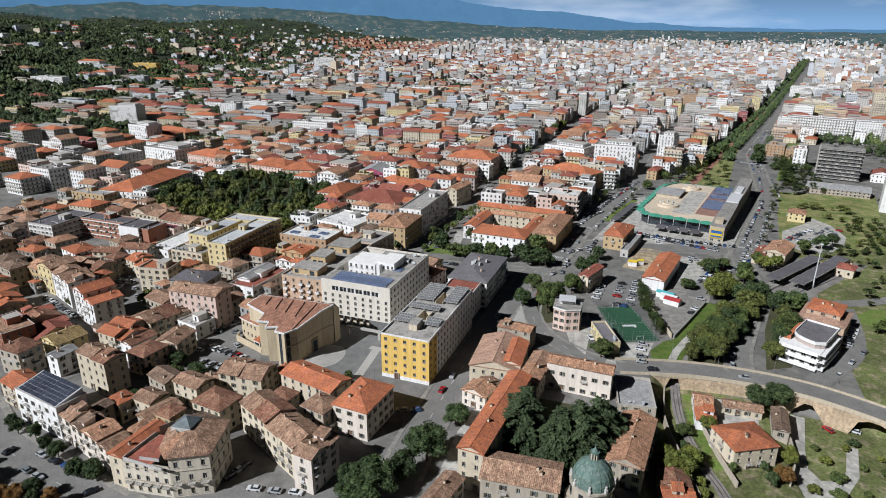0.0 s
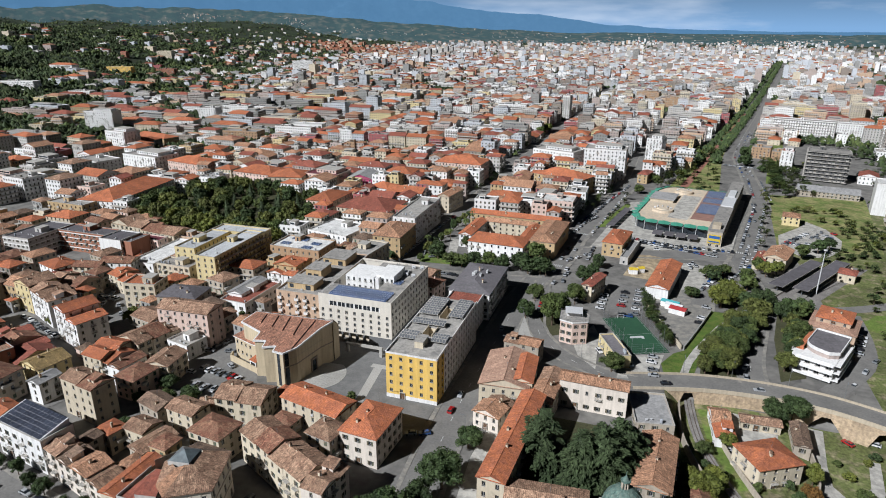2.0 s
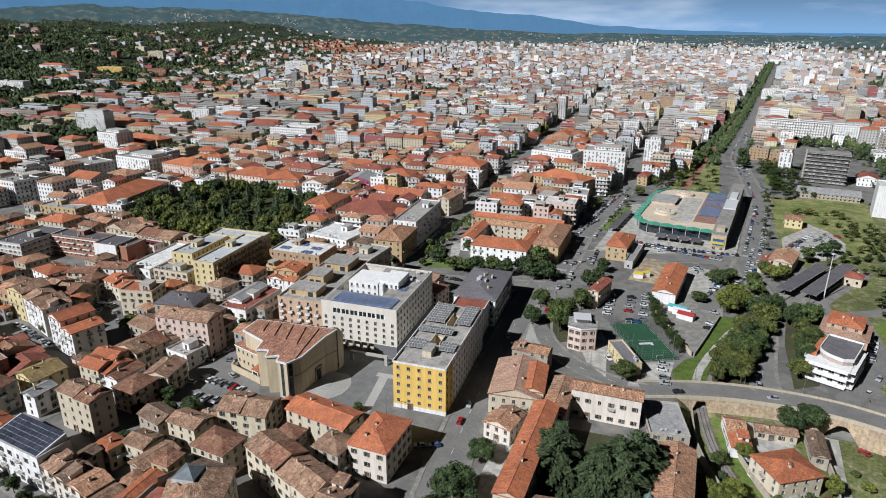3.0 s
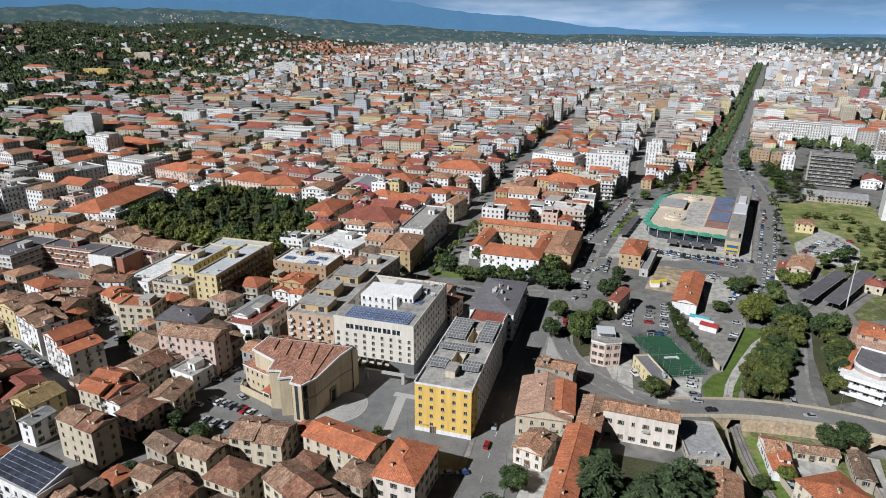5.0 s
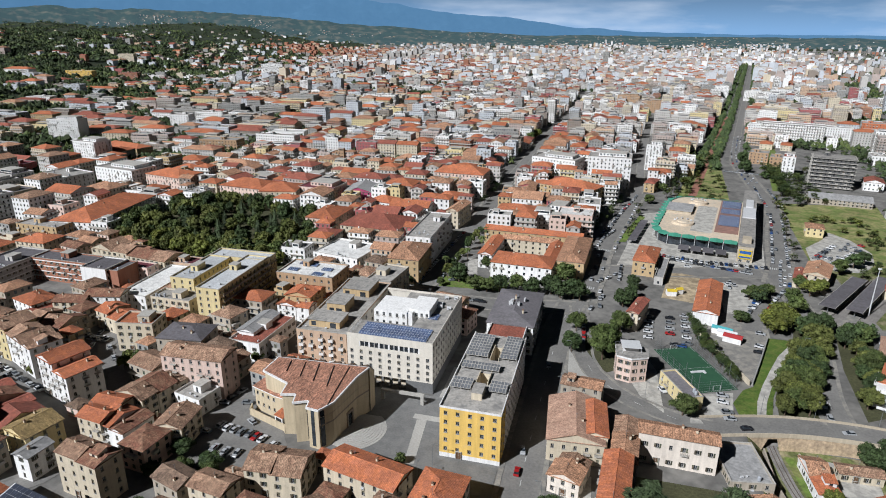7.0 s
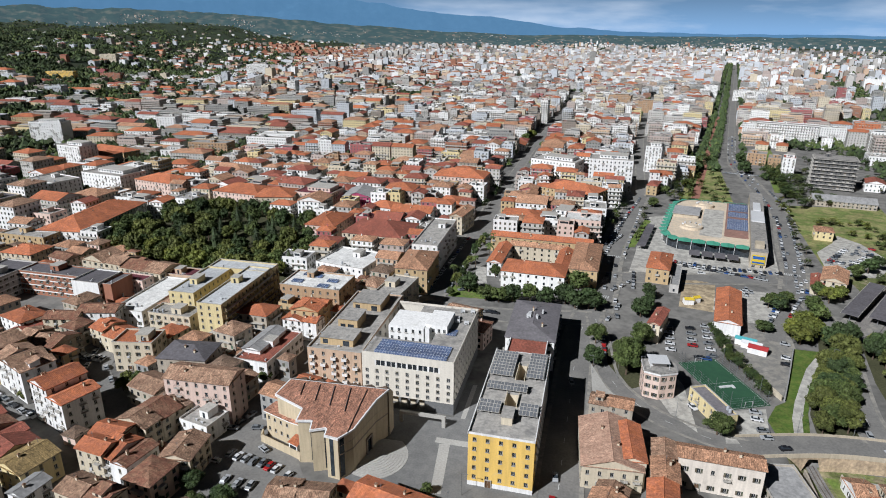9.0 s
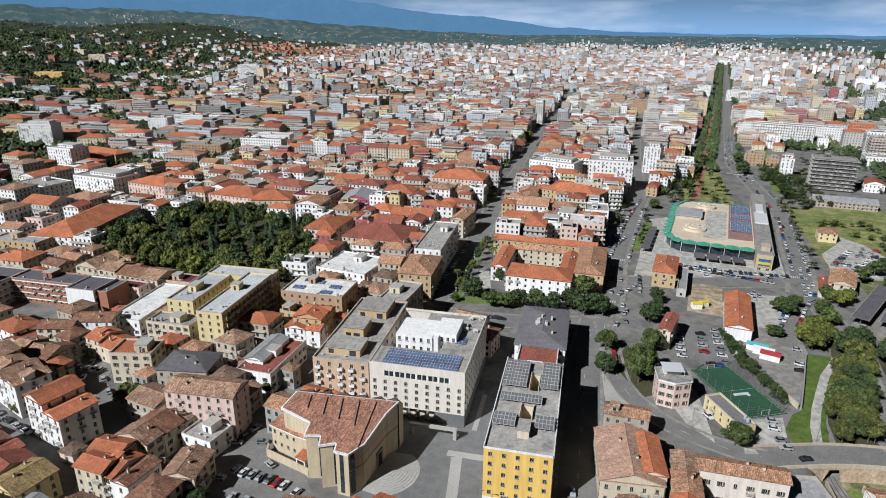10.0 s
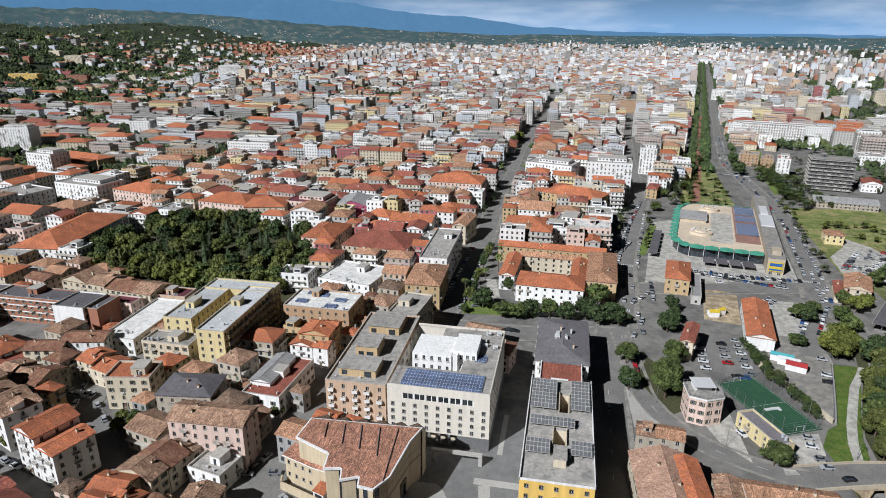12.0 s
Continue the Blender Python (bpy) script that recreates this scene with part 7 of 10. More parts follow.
def simple_building(b, roof, w, d, h, pitched, r, windows=True, sides=(0, 3, 1)):
    """Walls, windows and balconies go into b, the roof into roof: storeys of openings in their frames."""
    for i, (x0, y0, x1, y1) in enumerate(((-w / 2, -d / 2, w / 2, -d / 2), (w / 2, -d / 2, w / 2, d / 2), (w / 2, d / 2, -w / 2, d / 2), (-w / 2, d / 2, -w / 2, -d / 2))):
        b.face([(x0, y0, -4), (x1, y1, -4), (x1, y1, h), (x0, y0, h)], 0)
    floors = max(2, round(h / 3.2))
    storey = h / floors
    bal, full = r.random() < 0.7, r.random() < 0.45 and h > 11
    if windows:
        for side in sides:
            length = w if side == 0 else d
            n = max(1, int(length / 3.0))
            bay = length / n
            for k in range(floors):
                z = k * storey + 0.9
                for c in range(n):
                    s = -length / 2 + (c + 0.5) * bay
                    if side == 0:
                        q = [(s - 0.6, -d / 2 - 0.05, z), (s + 0.6, -d / 2 - 0.05, z), (s + 0.6, -d / 2 - 0.05, z + 1.6), (s - 0.6, -d / 2 - 0.05, z + 1.6)]
                    elif side == 1:
                        q = [(w / 2 + 0.05, s - 0.6, z), (w / 2 + 0.05, s + 0.6, z), (w / 2 + 0.05, s + 0.6, z + 1.6), (w / 2 + 0.05, s - 0.6, z + 1.6)]
                    else:
                        q = [(-w / 2 - 0.05, s + 0.6, z), (-w / 2 - 0.05, s - 0.6, z), (-w / 2 - 0.05, s - 0.6, z + 1.6), (-w / 2 - 0.05, s + 0.6, z + 1.6)]
                    b.face(q, 2 if r.random() < 0.5 else 3)
                if bal and k > 0:
                    a, e = (-length / 2, length / 2) if full else sorted(r.uniform(-0.5, 0.5) * length for _ in range(2))
                    if e - a > 2:
                        if side == 0:
                            b.box(a, e, -d / 2 - 1.2, -d / 2, k * storey - 0.1, k * storey + (0.9 if r.random() < 0.6 else 0.1), 1, True)
                        elif side == 3:
                            b.box(-w / 2 - 1.2, -w / 2, a, e, k * storey - 0.1, k * storey + 0.9, 1, True)
                        else:
                            b.box(w / 2, w / 2 + 1.2, a, e, k * storey - 0.1, k * storey + 0.9, 1, True)
    if pitched:
        pitched_roof(roof, w, d, h, r.choice(("hip", "hip", "gable")), slope=0.33, gable_wall=b)
        b.box(-w / 2 - 0.2, w / 2 + 0.2, -d / 2 - 0.2, d / 2 + 0.2, h - 0.4, h - 0.03, 1)
        u, v = r.uniform(-0.3, 0.3) * w, r.uniform(-0.3, 0.3) * d
        if r.random() < 0.5:
            b.box(u - 0.3, u + 0.3, v - 0.28, v + 0.28, h, h + 2.7, 0)
    else:
        t = 0.3
        roof.box(-w / 2 + t, w / 2 - t, -d / 2 + t, d / 2 - t, h - 0.1, h + 0.1, 0)
        for a in ((-w / 2, w / 2, -d / 2, -d / 2 + t), (-w / 2, w / 2, d / 2 - t, d / 2), (-w / 2, -w / 2 + t, -d / 2 + t, d / 2 - t), (w / 2 - t, w / 2, -d / 2 + t, d / 2 - t)):
            b.box(*a, h, h + 0.9, 0)
        if not windows:
            b.box(-2, 2, -2.5, 2.5, h, h + 2.9, 0)
            return
        u, v = r.uniform(-0.2, 0.2) * w, r.uniform(-0.2, 0.25) * d
        hw, hd = (w * 0.3, d * 0.28) if r.random() < 0.4 else (2.0, 2.6)
        b.box(u - hw, u + hw, v - hd, v + hd, h, h + 2.9, 0)
        b.box(u - hw - 0.2, u + hw + 0.2, v - hd - 0.2, v + hd + 0.2, h + 2.9, h + 3.1, 1, True)
        b.box(u - hw + 0.5, u + hw - 0.5, v - hd - 0.05, v - hd, h + 0.9, h + 2.2, 2)
        for q in range(int(w * d / 60)):
            a, e = r.uniform(-0.42, 0.42) * w, r.uniform(-0.42, 0.42) * d
            s = r.uniform(0.4, 0.9)
            b.box(a - s, a + s, e - s * 0.7, e + s * 0.7, h + 0.1, h + r.uniform(0.6, 1.7), r.choice((1, 1, 3)))


def fill_near():
    """Whole buildings, each a thing of its own, out to about 800 m."""
    r = random.Random(21)
    count = 0
    y = 118.0
    row = 0
    tries = 0
    while tries < 5200:
        tries += 1
        size = 12.5 - 8.3 * tries / 5200
        cx, cy = r.uniform(-430, -70), r.uniform(112, 335)
        w, depth = size * r.uniform(0.8, 1.3), size * r.uniform(0.75, 1.1)
        if abs(cx + 0.36 * cy) > 0.92 * cy + 100 or any(inside((cx, cy), p) for p in KEEP_CLEAR) or near_line(cx, cy, size * 0.5 + 0.4) or taken(cx, cy, w, depth, 0.02):
            continue
        if -212 < cx < -130 and 118 < cy < 188 and r.random() < 0.72:
            continue
        h = r.uniform(6.5, 11.0) if size > 7 else r.uniform(3.2, 8.5)
        wall = r.choice(("cream", "sand", "stone", "stone", "umber", "pink", "ochre", "stone", "grey"))
        rm = r.choice(("tile", "tile", "brown", "tan", "orange", "rust", "rust", "tan", "orange"))
        turn = r.uniform(-14, -2) + r.choice((0, 0, 90))
        if turn > 45:
            w, depth = depth, w
        b, t = Build(), Build()
        simple_building(b, t, w, depth, h, r.random() < 0.9, r)
        ob = new("house", b.mesh("wall", [WALLS[wall], SLAB, GLASS, SHUTTER]))
        ob.matrix_basis = pose(cx, cy, 0, 0, 0, turn)
        tagged(ob, wall + " coloured small old town house with a tiled roof", "house", "old town houses")
        part("roof", t.mesh("roof", [ROOFS[rm]]), ob)
        PLACED.append((cx, cy, depth if turn > 45 else w, w if turn > 45 else depth, turn if turn < 45 else turn - 90))
        count += 1
    y = 336.0
    while y < 545:
        old = y < 330
        x = -1150.0
        depth = r.uniform(9, 13) if old else r.uniform(15, 21)
        while x < 470:
            w = r.uniform(9, 15) if old else r.uniform(15, 26)
            cx, cy = x + w / 2, y + depth / 2 + r.uniform(-1, 1)
            x += w + (r.uniform(0.0, 0.7) if r.random() < 0.74 else r.uniform(6, 11))
            skew = 0.17 * (cy - 420) if cx > -60 and cy > 420 else 0
            lx = cx + skew
            # stay inside the part of town that is ever seen
            if abs(lx + 0.36 * cy) > 0.92 * cy + 100:
                continue
            hillside = west_of_town(lx, cy)
            if hillside > 0 and r.random() < 0.35 + hillside / 260:
                continue
            if lx > 75 + 0.30 * max(0, cy - 560) and r.random() < 0.45:
                continue
            if blocked(lx, cy) or taken(lx, cy, w, depth):
                continue
            if old:
                h = r.uniform(7.5, 11)
                pitched = r.random() < 0.92
            else:
                mid = cy < 620
                h = r.choice((3, 4, 4, 5, 5, 6) if mid else (4, 5, 5, 6, 6, 7)) * 3.25 + r.uniform(-0.5, 0.8)
                if lx > 70:
                    h = min(h, r.uniform(9, 20))
                pitched = r.random() < (0.70 if mid else 0.46) - (0.15 if lx > -60 else 0)
            wall = r.choice(FILL_WALLS if not old else ["cream", "cream", "stone", "stone", "white", "pink"])
            rm = (r.choice(("orange", "orange", "orange", "red", "tan", "tile")) if not old else r.choice(("tile", "tile", "tan", "orange"))) if pitched else r.choice(("conc", "conc", "white", "grey", "dark"))
            turn = (-9.5 if skew else (r.uniform(-9, -3) if old or lx < -300 else r.uniform(-2.5, 1.5)))
            b, t = Build(), Build()
            simple_building(b, t, w, depth, h, pitched, r)
            name = "house" if h < 12 else "apartment_building"
            ob = new(name, b.mesh("wall", [WALLS[wall], SLAB, GLASS, SHUTTER]))
            ob.matrix_basis = pose(lx, cy, ground_height(lx, cy), 0, 0, turn)
            words = {"pale": "pale grey", "umber": "dark brown", "blush": "dull pink", "paleyellow": "pale yellow", "tanwall": "tan brick", "grey": "bare grey"}.get(wall, wall)
            tagged(ob, words + " " + ("town house" if h < 12 else "apartment block") + (" with a tiled roof" if pitched else " with a flat terrace roof"), name.replace("_", " "), "town blocks")
            part("roof", t.mesh("roof", [ROOFS[rm]]), ob)
            PLACED.append((lx, cy, w, depth, turn))
            count += 1
        row += 1
        y += depth + (1.5 if row % 2 else (5.0 if old else 9.5))
    # narrow houses close the gaps along the streets
    extra, tries = 0, 0
    while extra < 250 and tries < 7000:
        tries += 1
        size = 15 - 7 * tries / 7000
        cx, cy = r.uniform(-430, 30), r.uniform(340, 640)
        w, depth = size * r.uniform(0.8, 1.25), size * r.uniform(0.8, 1.2)
        if any(inside((cx, cy), p) for p in KEEP_CLEAR) or near_line(cx, cy, size * 0.55 + 1.0) or taken(cx, cy, w, depth, 0.05):
            continue
        h = r.choice((3, 4, 4, 5)) * 3.25
        pitched = r.random() < 0.7
        wall = r.choice(FILL_WALLS)
        one, top = Build(), Build()
        simple_building(one, top, w, depth, h, pitched, r)
        ob = new("row_house", one.mesh("wall", [WALLS[wall], SLAB, GLASS, SHUTTER]))
        ob.matrix_basis = pose(cx, cy, ground_height(cx, cy), 0, 0, r.uniform(-2.5, 1.5))
        words = {"pale": "pale grey", "umber": "dark brown", "blush": "dull pink", "paleyellow": "pale yellow", "tanwall": "tan brick", "grey": "bare grey"}.get(wall, wall)
        tagged(ob, words + " narrow row house" + (" with a tiled roof" if pitched else " with a flat roof"), "house", "row houses")
        part("roof", top.mesh("roof", [ROOFS[r.choice(("orange", "red", "tan") if pitched else ("conc", "white", "grey"))]]), ob)
        PLACED.append((cx, cy, w, depth, 0))
        extra += 1
    return count


def fan(u):
    """How far the streets of the new town lean east as they run north: they open out like a fan."""
    return float(np.interp(u, (-1500, -700, -145, -25, 40, 600), (-0.12, -0.06, 0.015, 0.07, 0.182, 0.20)))


FAR_WALLS = ("white", "pale", "cream", "blush", "paleyellow", "peach", "grey", "umber", "cool", "brick", "rose")
FAR_ROOFS = ("orange", "red", "tan", "conc", "white", "grey", "deckred")
FAR_MATS = [WALLS[k] for k in FAR_WALLS] + [SLAB, FAR_GLASS, SHUTTER] + [ROOFS[k] for k in FAR_ROOFS]
FAR_TRIM = len(FAR_WALLS)
LOTS = []


def far_block(b, x, y, w, d, h, turn, pitched, wall, roof, r, windows, z=None):
    one, top = Build(), Build()
    c, s = math.cos(radians(turn)), math.sin(radians(turn))
    dx, dy = -45 - x, 28 - y
    side = 1 if dx * c + dy * s > 0 else 3
    simple_building(one, top, w, d, h, pitched, r, windows, (0, side))
    b.at(x, y, ground_height(x, y) if z is None else z, turn)
    for src, remap in ((one, {0: wall, 1: FAR_TRIM, 2: FAR_TRIM + 1, 3: FAR_TRIM + 2}), (top, {0: FAR_TRIM + 3 + roof})):
        n = len(b.v)
        b.v.extend(b.p(q) for q in src.v)
        b.f.extend(tuple(i + n for i in f) for f in src.f)
        b.m.extend(remap[m] for m in src.m)


def lines(r, low, high, a, e):
    out = [a]
    while out[-1] < e:
        out.append(out[-1] + r.uniform(low, high))
    return out


def far_town():
    """The new town out to the plain: street blocks built up along their edges, joined by district."""
    r = random.Random(33)
    streets, crossings = lines(r, 54, 92, -3600, 1900), lines(r, 46, 74, 560, 4420)
    district, edge = Build(), 760.0
    for j in range(len(crossings) - 1):
        v0, v1 = crossings[j] + 3.2, crossings[j + 1] - 3.2
        if v0 > edge:
            tagged(new("far_district", district.mesh("far_district", FAR_MATS)), "dense far town of pale blocks and tiled roofs", "town district", kind="stuff")
            district, edge = Build(), edge + 300
        vm = (v0 + v1) / 2
        # wide gaps between the opening streets are cut into more blocks; minor streets are staggered from row to row
        cuts = []
        for i in range(len(streets) - 1):
            a, e = (u + fan(u) * (vm - 640) for u in streets[i:i + 2])
            n = max(1, round((e - a) / 72))
            for q in range(n):
                cuts.append((a + (e - a) * q / n + (r.uniform(-16, 16) if i % 9 or q else 0), fan(streets[i] + (streets[i + 1] - streets[i]) * (q + 0.5) / n)))
        for i in range(len(cuts) - 1):
            u0, u1, lean = cuts[i][0] + 3.2, cuts[i + 1][0] - 3.2, cuts[i][1]
            um = mx = (u0 + u1) / 2
            if u1 - u0 < 12:
                continue
            if mx < -1.46 * vm - 130 or mx > 0.46 * vm + 110:
                continue
            far = math.hypot(mx + 45, vm - 28)
            small = float(np.interp(far, (3300, 3900, 4300, 4600), (1, 0.78, 0.55, 0.4)))
            if far > 4480:
                continue
            keep, storeys, tiled = 0.94, (4, 5, 5, 6, 6, 7), 0.22
            hillside = west_of_town(mx, vm)
            if vm < 900:
                storeys, tiled = (3, 4, 4, 5, 5, 6), 0.5
            if vm > 1900:
                storeys = (3, 4, 4, 5, 5, 6)
            if mx < -420:
                keep, storeys, tiled = 0.68, (3, 4, 4, 5, 6, 7), 0.42
            if hillside > -60:
                keep, storeys, tiled = 0.46 * math.exp(-max(0, hillside) / 360), (3, 3, 4, 4, 5), 0.4
            eastern = mx > 120 + 0.19 * (vm - 800)
            if eastern:
                keep, storeys, tiled = 0.58, (4, 5, 6, 7, 7, 8), 0.2
            if mx > 300 + 0.22 * (vm - 900):
                keep *= 0.35
            patch = noise.noise((mx / 210, vm / 210, 9.0))
            if patch > 0.36:
                keep *= 0.25
            if far > 3000:
                keep *= float(np.interp(far, (3000, 3500, 4000, 4500), (0.95, 0.72, 0.42, 0.22)))
            local = r.choice(storeys)
            rows = 2 if v1 - v0 > 30 else 1
            depth = (v1 - v0 - (r.uniform(5, 12) if rows == 2 else 0)) / rows
            lot = r.uniform(14, 23) * small if hillside < -60 and mx > -420 and not (eastern and vm < 1300) else r.uniform(22, 46) * small if vm < 1300 else r.uniform(17, 30) * small
            n = max(1, round((u1 - u0) / lot))
            if small < 0.95:
                rows, depth = 3, (v1 - v0) / 3 - 5
            shift = 26 * noise.noise((mx / 480, vm / 600, 2.0))
            for row in range(rows):
                for q in range(n):
                    w = (u1 - u0) / n - (0.05 if r.random() < 0.75 else r.uniform(2, 5))
                    u = u0 + (q + 0.5) * (u1 - u0) / n
                    v = v0 + depth / 2 if row == 0 else v1 - depth / 2 if row == rows - 1 else (v0 + v1) / 2
                    x, y = u + lean * (v - vm), v + shift - lean * (u - um)
                    d = depth * r.uniform(0.72, 1.0) * (small if small < 1 else 1)
                    if r.random() > keep or near_line(x, y, w / 2 + 0.6) or (y < 1300 and blocked(x, y)) or (y < 1500 and taken(x, y, w, d)):
                        continue
                    h = max(2, local + r.choice((-2, -1, -1, 0, 0, 0, 1, 1))) * 3.2 * small
                    if r.random() < 0.02 and hillside < -60 and vm > 900:
                        h = r.uniform(28, 40) * small
                        w = min(w, 20)
                    if x > 70 and y < 830:
                        h = min(h, r.uniform(9, 20))
                    pitched = r.random() < tiled and h < 24
                    # far and western walls mixed cooler and greyer; haze put into their colours
                    wall = r.choice((0, 0, 0, 0, 0, 1, 1, 1, 2, 2, 3, 3, 4, 5, 6, 8, 8, 8, 9, 7, 10) if vm < 1700 else (0, 0, 0, 1, 1, 8, 8, 8, 8, 2, 3, 3, 6, 6, 9, 5, 7))
                    if mx < -420 and vm < 1500:
                        wall = r.choice((0, 0, 1, 8, 8, 3, 6, 6, 6, 7, 5, 8, 2, 4))
                    roof = r.choice((0, 1, 1, 2, 2) if mx < -420 else (0, 0, 1, 2)) if pitched else r.choice((3, 3, 3, 5, 5, 5, 5, 4, 4, 6) if mx < -420 or vm > 1700 else (3, 3, 4, 4, 5, 6))
                    turn = -math.degrees(math.atan(lean)) + r.uniform(-1.5, 1.5) * (6 if hillside > 0 else 1)
                    if y < 1600:
                        LOTS.append((x, y, w, d))
                    if small < 0.95:
                        district.at(x, y, ground_height(x, y), turn)
                        district.box(-w / 2, w / 2, -d / 2, d / 2, -6, h, wall)
                        district.box(-w / 2 + 0.3, w / 2 - 0.3, -d / 2 + 0.3, d / 2 - 0.3, h, h + 0.5, FAR_TRIM + 3 + roof)
                    else:
                        far_block(district, x, y, w, d, h, turn, pitched, wall, roof, r, far < 1900)
    tagged(new("far_district", district.mesh("far_district", FAR_MATS)), "dense far town of pale blocks and tiled roofs", "town district", kind="stuff")
    # single blocks close the gaps beside the avenues
    gaps = Build()
    for q in range(5000):
        size = 24 - 14 * q / 5000
        y = r.uniform(560, 1500)
        x = r.uniform(-150, 130) + 0.10 * (y - 640)
        w, d = size * r.uniform(0.8, 1.3), size * r.uniform(0.7, 1.0)
        if any(inside((x, y), p) for p in KEEP_CLEAR) or near_line(x, y, w / 2 + 1) or taken(x, y, w, d, 0.1) or any(abs(x - a) < (w + c) / 2 and abs(y - b) < (d + e) / 2 for a, b, c, e in LOTS):
            continue
        LOTS.append((x, y, w, d))
        tiled = r.random() < 0.3
        far_block(gaps, x, y, w, d, r.choice((3, 4, 5, 5, 6)) * 3.2, -math.degrees(math.atan(fan(x - 0.1 * (y - 640)))), tiled, r.choice((0, 0, 0, 1, 2, 3, 5, 8, 9)), r.choice((0, 0, 1)) if tiled else r.choice((3, 4, 5, 6)), r, True)
    tagged(new("far_district", gaps.mesh("far_district", FAR_MATS)), "pale blocks beside the long avenues", "town district", kind="stuff")
    # tall landmarks: a slim tower, a row of pale high blocks and a brick quarter under the hills
    for x, y, w, h, wall, label in LANDMARKS:
        b = Build()
        far_block(b, x, y, w, w * 0.8, h, -6, False, wall, 3, r, True)
        name = "tower_block"
        tagged(new(name, b.mesh(name, FAR_MATS)), label, "tower block", "far towers")
    quarter = Build()
    for q in range(150):
        x, y = r.uniform(-1, 1), r.uniform(-1, 1)
        x, y = -1560 + 330 * x + 60 * y, 3350 + 260 * y
        far_block(quarter, x, y, r.uniform(16, 30), r.uniform(12, 18), r.choice((4, 5, 5, 6)) * 3.1, r.uniform(-20, 20), r.random() < 0.5, 9 if r.random() < 0.7 else 5, r.choice((0, 1)), r, False)
    tagged(new("brick_quarter", quarter.mesh("brick_quarter", FAR_MATS)), "reddish brick housing quarter below the hills", "town district", kind="stuff")
    # villages scattered over the far hills
    village = Build()
    for bearing, row, wide, n in ((-47, 4.5, 3.5, 70), (-38, 7.8, 1.8, 70), (-41, 6.0, 3.0, 50), (-31, 7.4, 1.2, 40), (-34, 4.6, 2.4, 40), (-24, 5.0, 4.0, 50), (-12, 7.0, 5.0, 60), (0, 6.5, 9.0, 60), (13, 6.5, 9.0, 50)):
        for q in range(n):
            a, j = min(39.0, max(-62.0, bearing + r.gauss(0, 0.6) * wide)), min(11.6, max(0.5, row + r.gauss(0, 0.9 if bearing < -15 else 3.0)))
            i, k = int((a + 64) / 0.25), int(j)
            p0, p1 = HILLS[k][i], HILLS[k + 1][i]
            t = j - k
            x, y, z = (p0[m] + t * (p1[m] - p0[m]) for m in range(3))
            x, y = x + r.uniform(-9, 9), y + r.uniform(-3, 3)
            w, h = r.uniform(3, 9), r.uniform(1.0, 2.2)
            village.at(x, y, z, r.uniform(-30, 30))
            village.box(-w / 2, w / 2, -w / 3, w / 3, -4, h, r.choice((0, 1, 3, 3, 2)))
            village.box(-w / 2 - 0.2, w / 2 + 0.2, -w / 3 - 0.2, w / 3 + 0.2, h, h + 1, FAR_TRIM + 3 + r.choice((0, 2, 3, 4)))
    tagged(new("hill_villages", village.mesh("hill_villages", FAR_MATS)), "pale villages strung over the far hills", "villages", kind="stuff")


LANDMARKS = [(-118, 2938, 26, 58, 6, "slim grey tower above the far roofs")]
LANDMARKS += [(-1112 + 5 * i, 2900 + 75 * i, 24, 34 + 5 * (i % 3), 1, "pale high block in a row below the hills") for i in range(7)]


def clump(b, r, x, y, z, s, lumps, m=0):
    """A loose tree: leaf tufts on uneven lumps, too far off to show single leaves."""
    for q in range(lumps):
        ox, oy, oz = x + r.uniform(-0.5, 0.5) * s, y + r.uniform(-0.5, 0.5) * s, z + r.uniform(0.25, 0.75) * s
        n = 5
        turn = r.uniform(0, math.tau)
        low = [(ox + r.uniform(0.6, 1.15) * s * 0.5 * math.cos(turn + i * math.tau / n), oy + r.uniform(0.6, 1.15) * s * 0.5 * math.sin(turn + i * math.tau / n), oz + r.uniform(-0.25, 0.15) * s) for i in range(n)]
        tip = (ox + r.uniform(-0.15, 0.15) * s, oy + r.uniform(-0.15, 0.15) * s, oz + s * r.uniform(0.3, 0.55))
        for i in range(n):
            b.face([low[i], low[(i + 1) % n], tip], m)


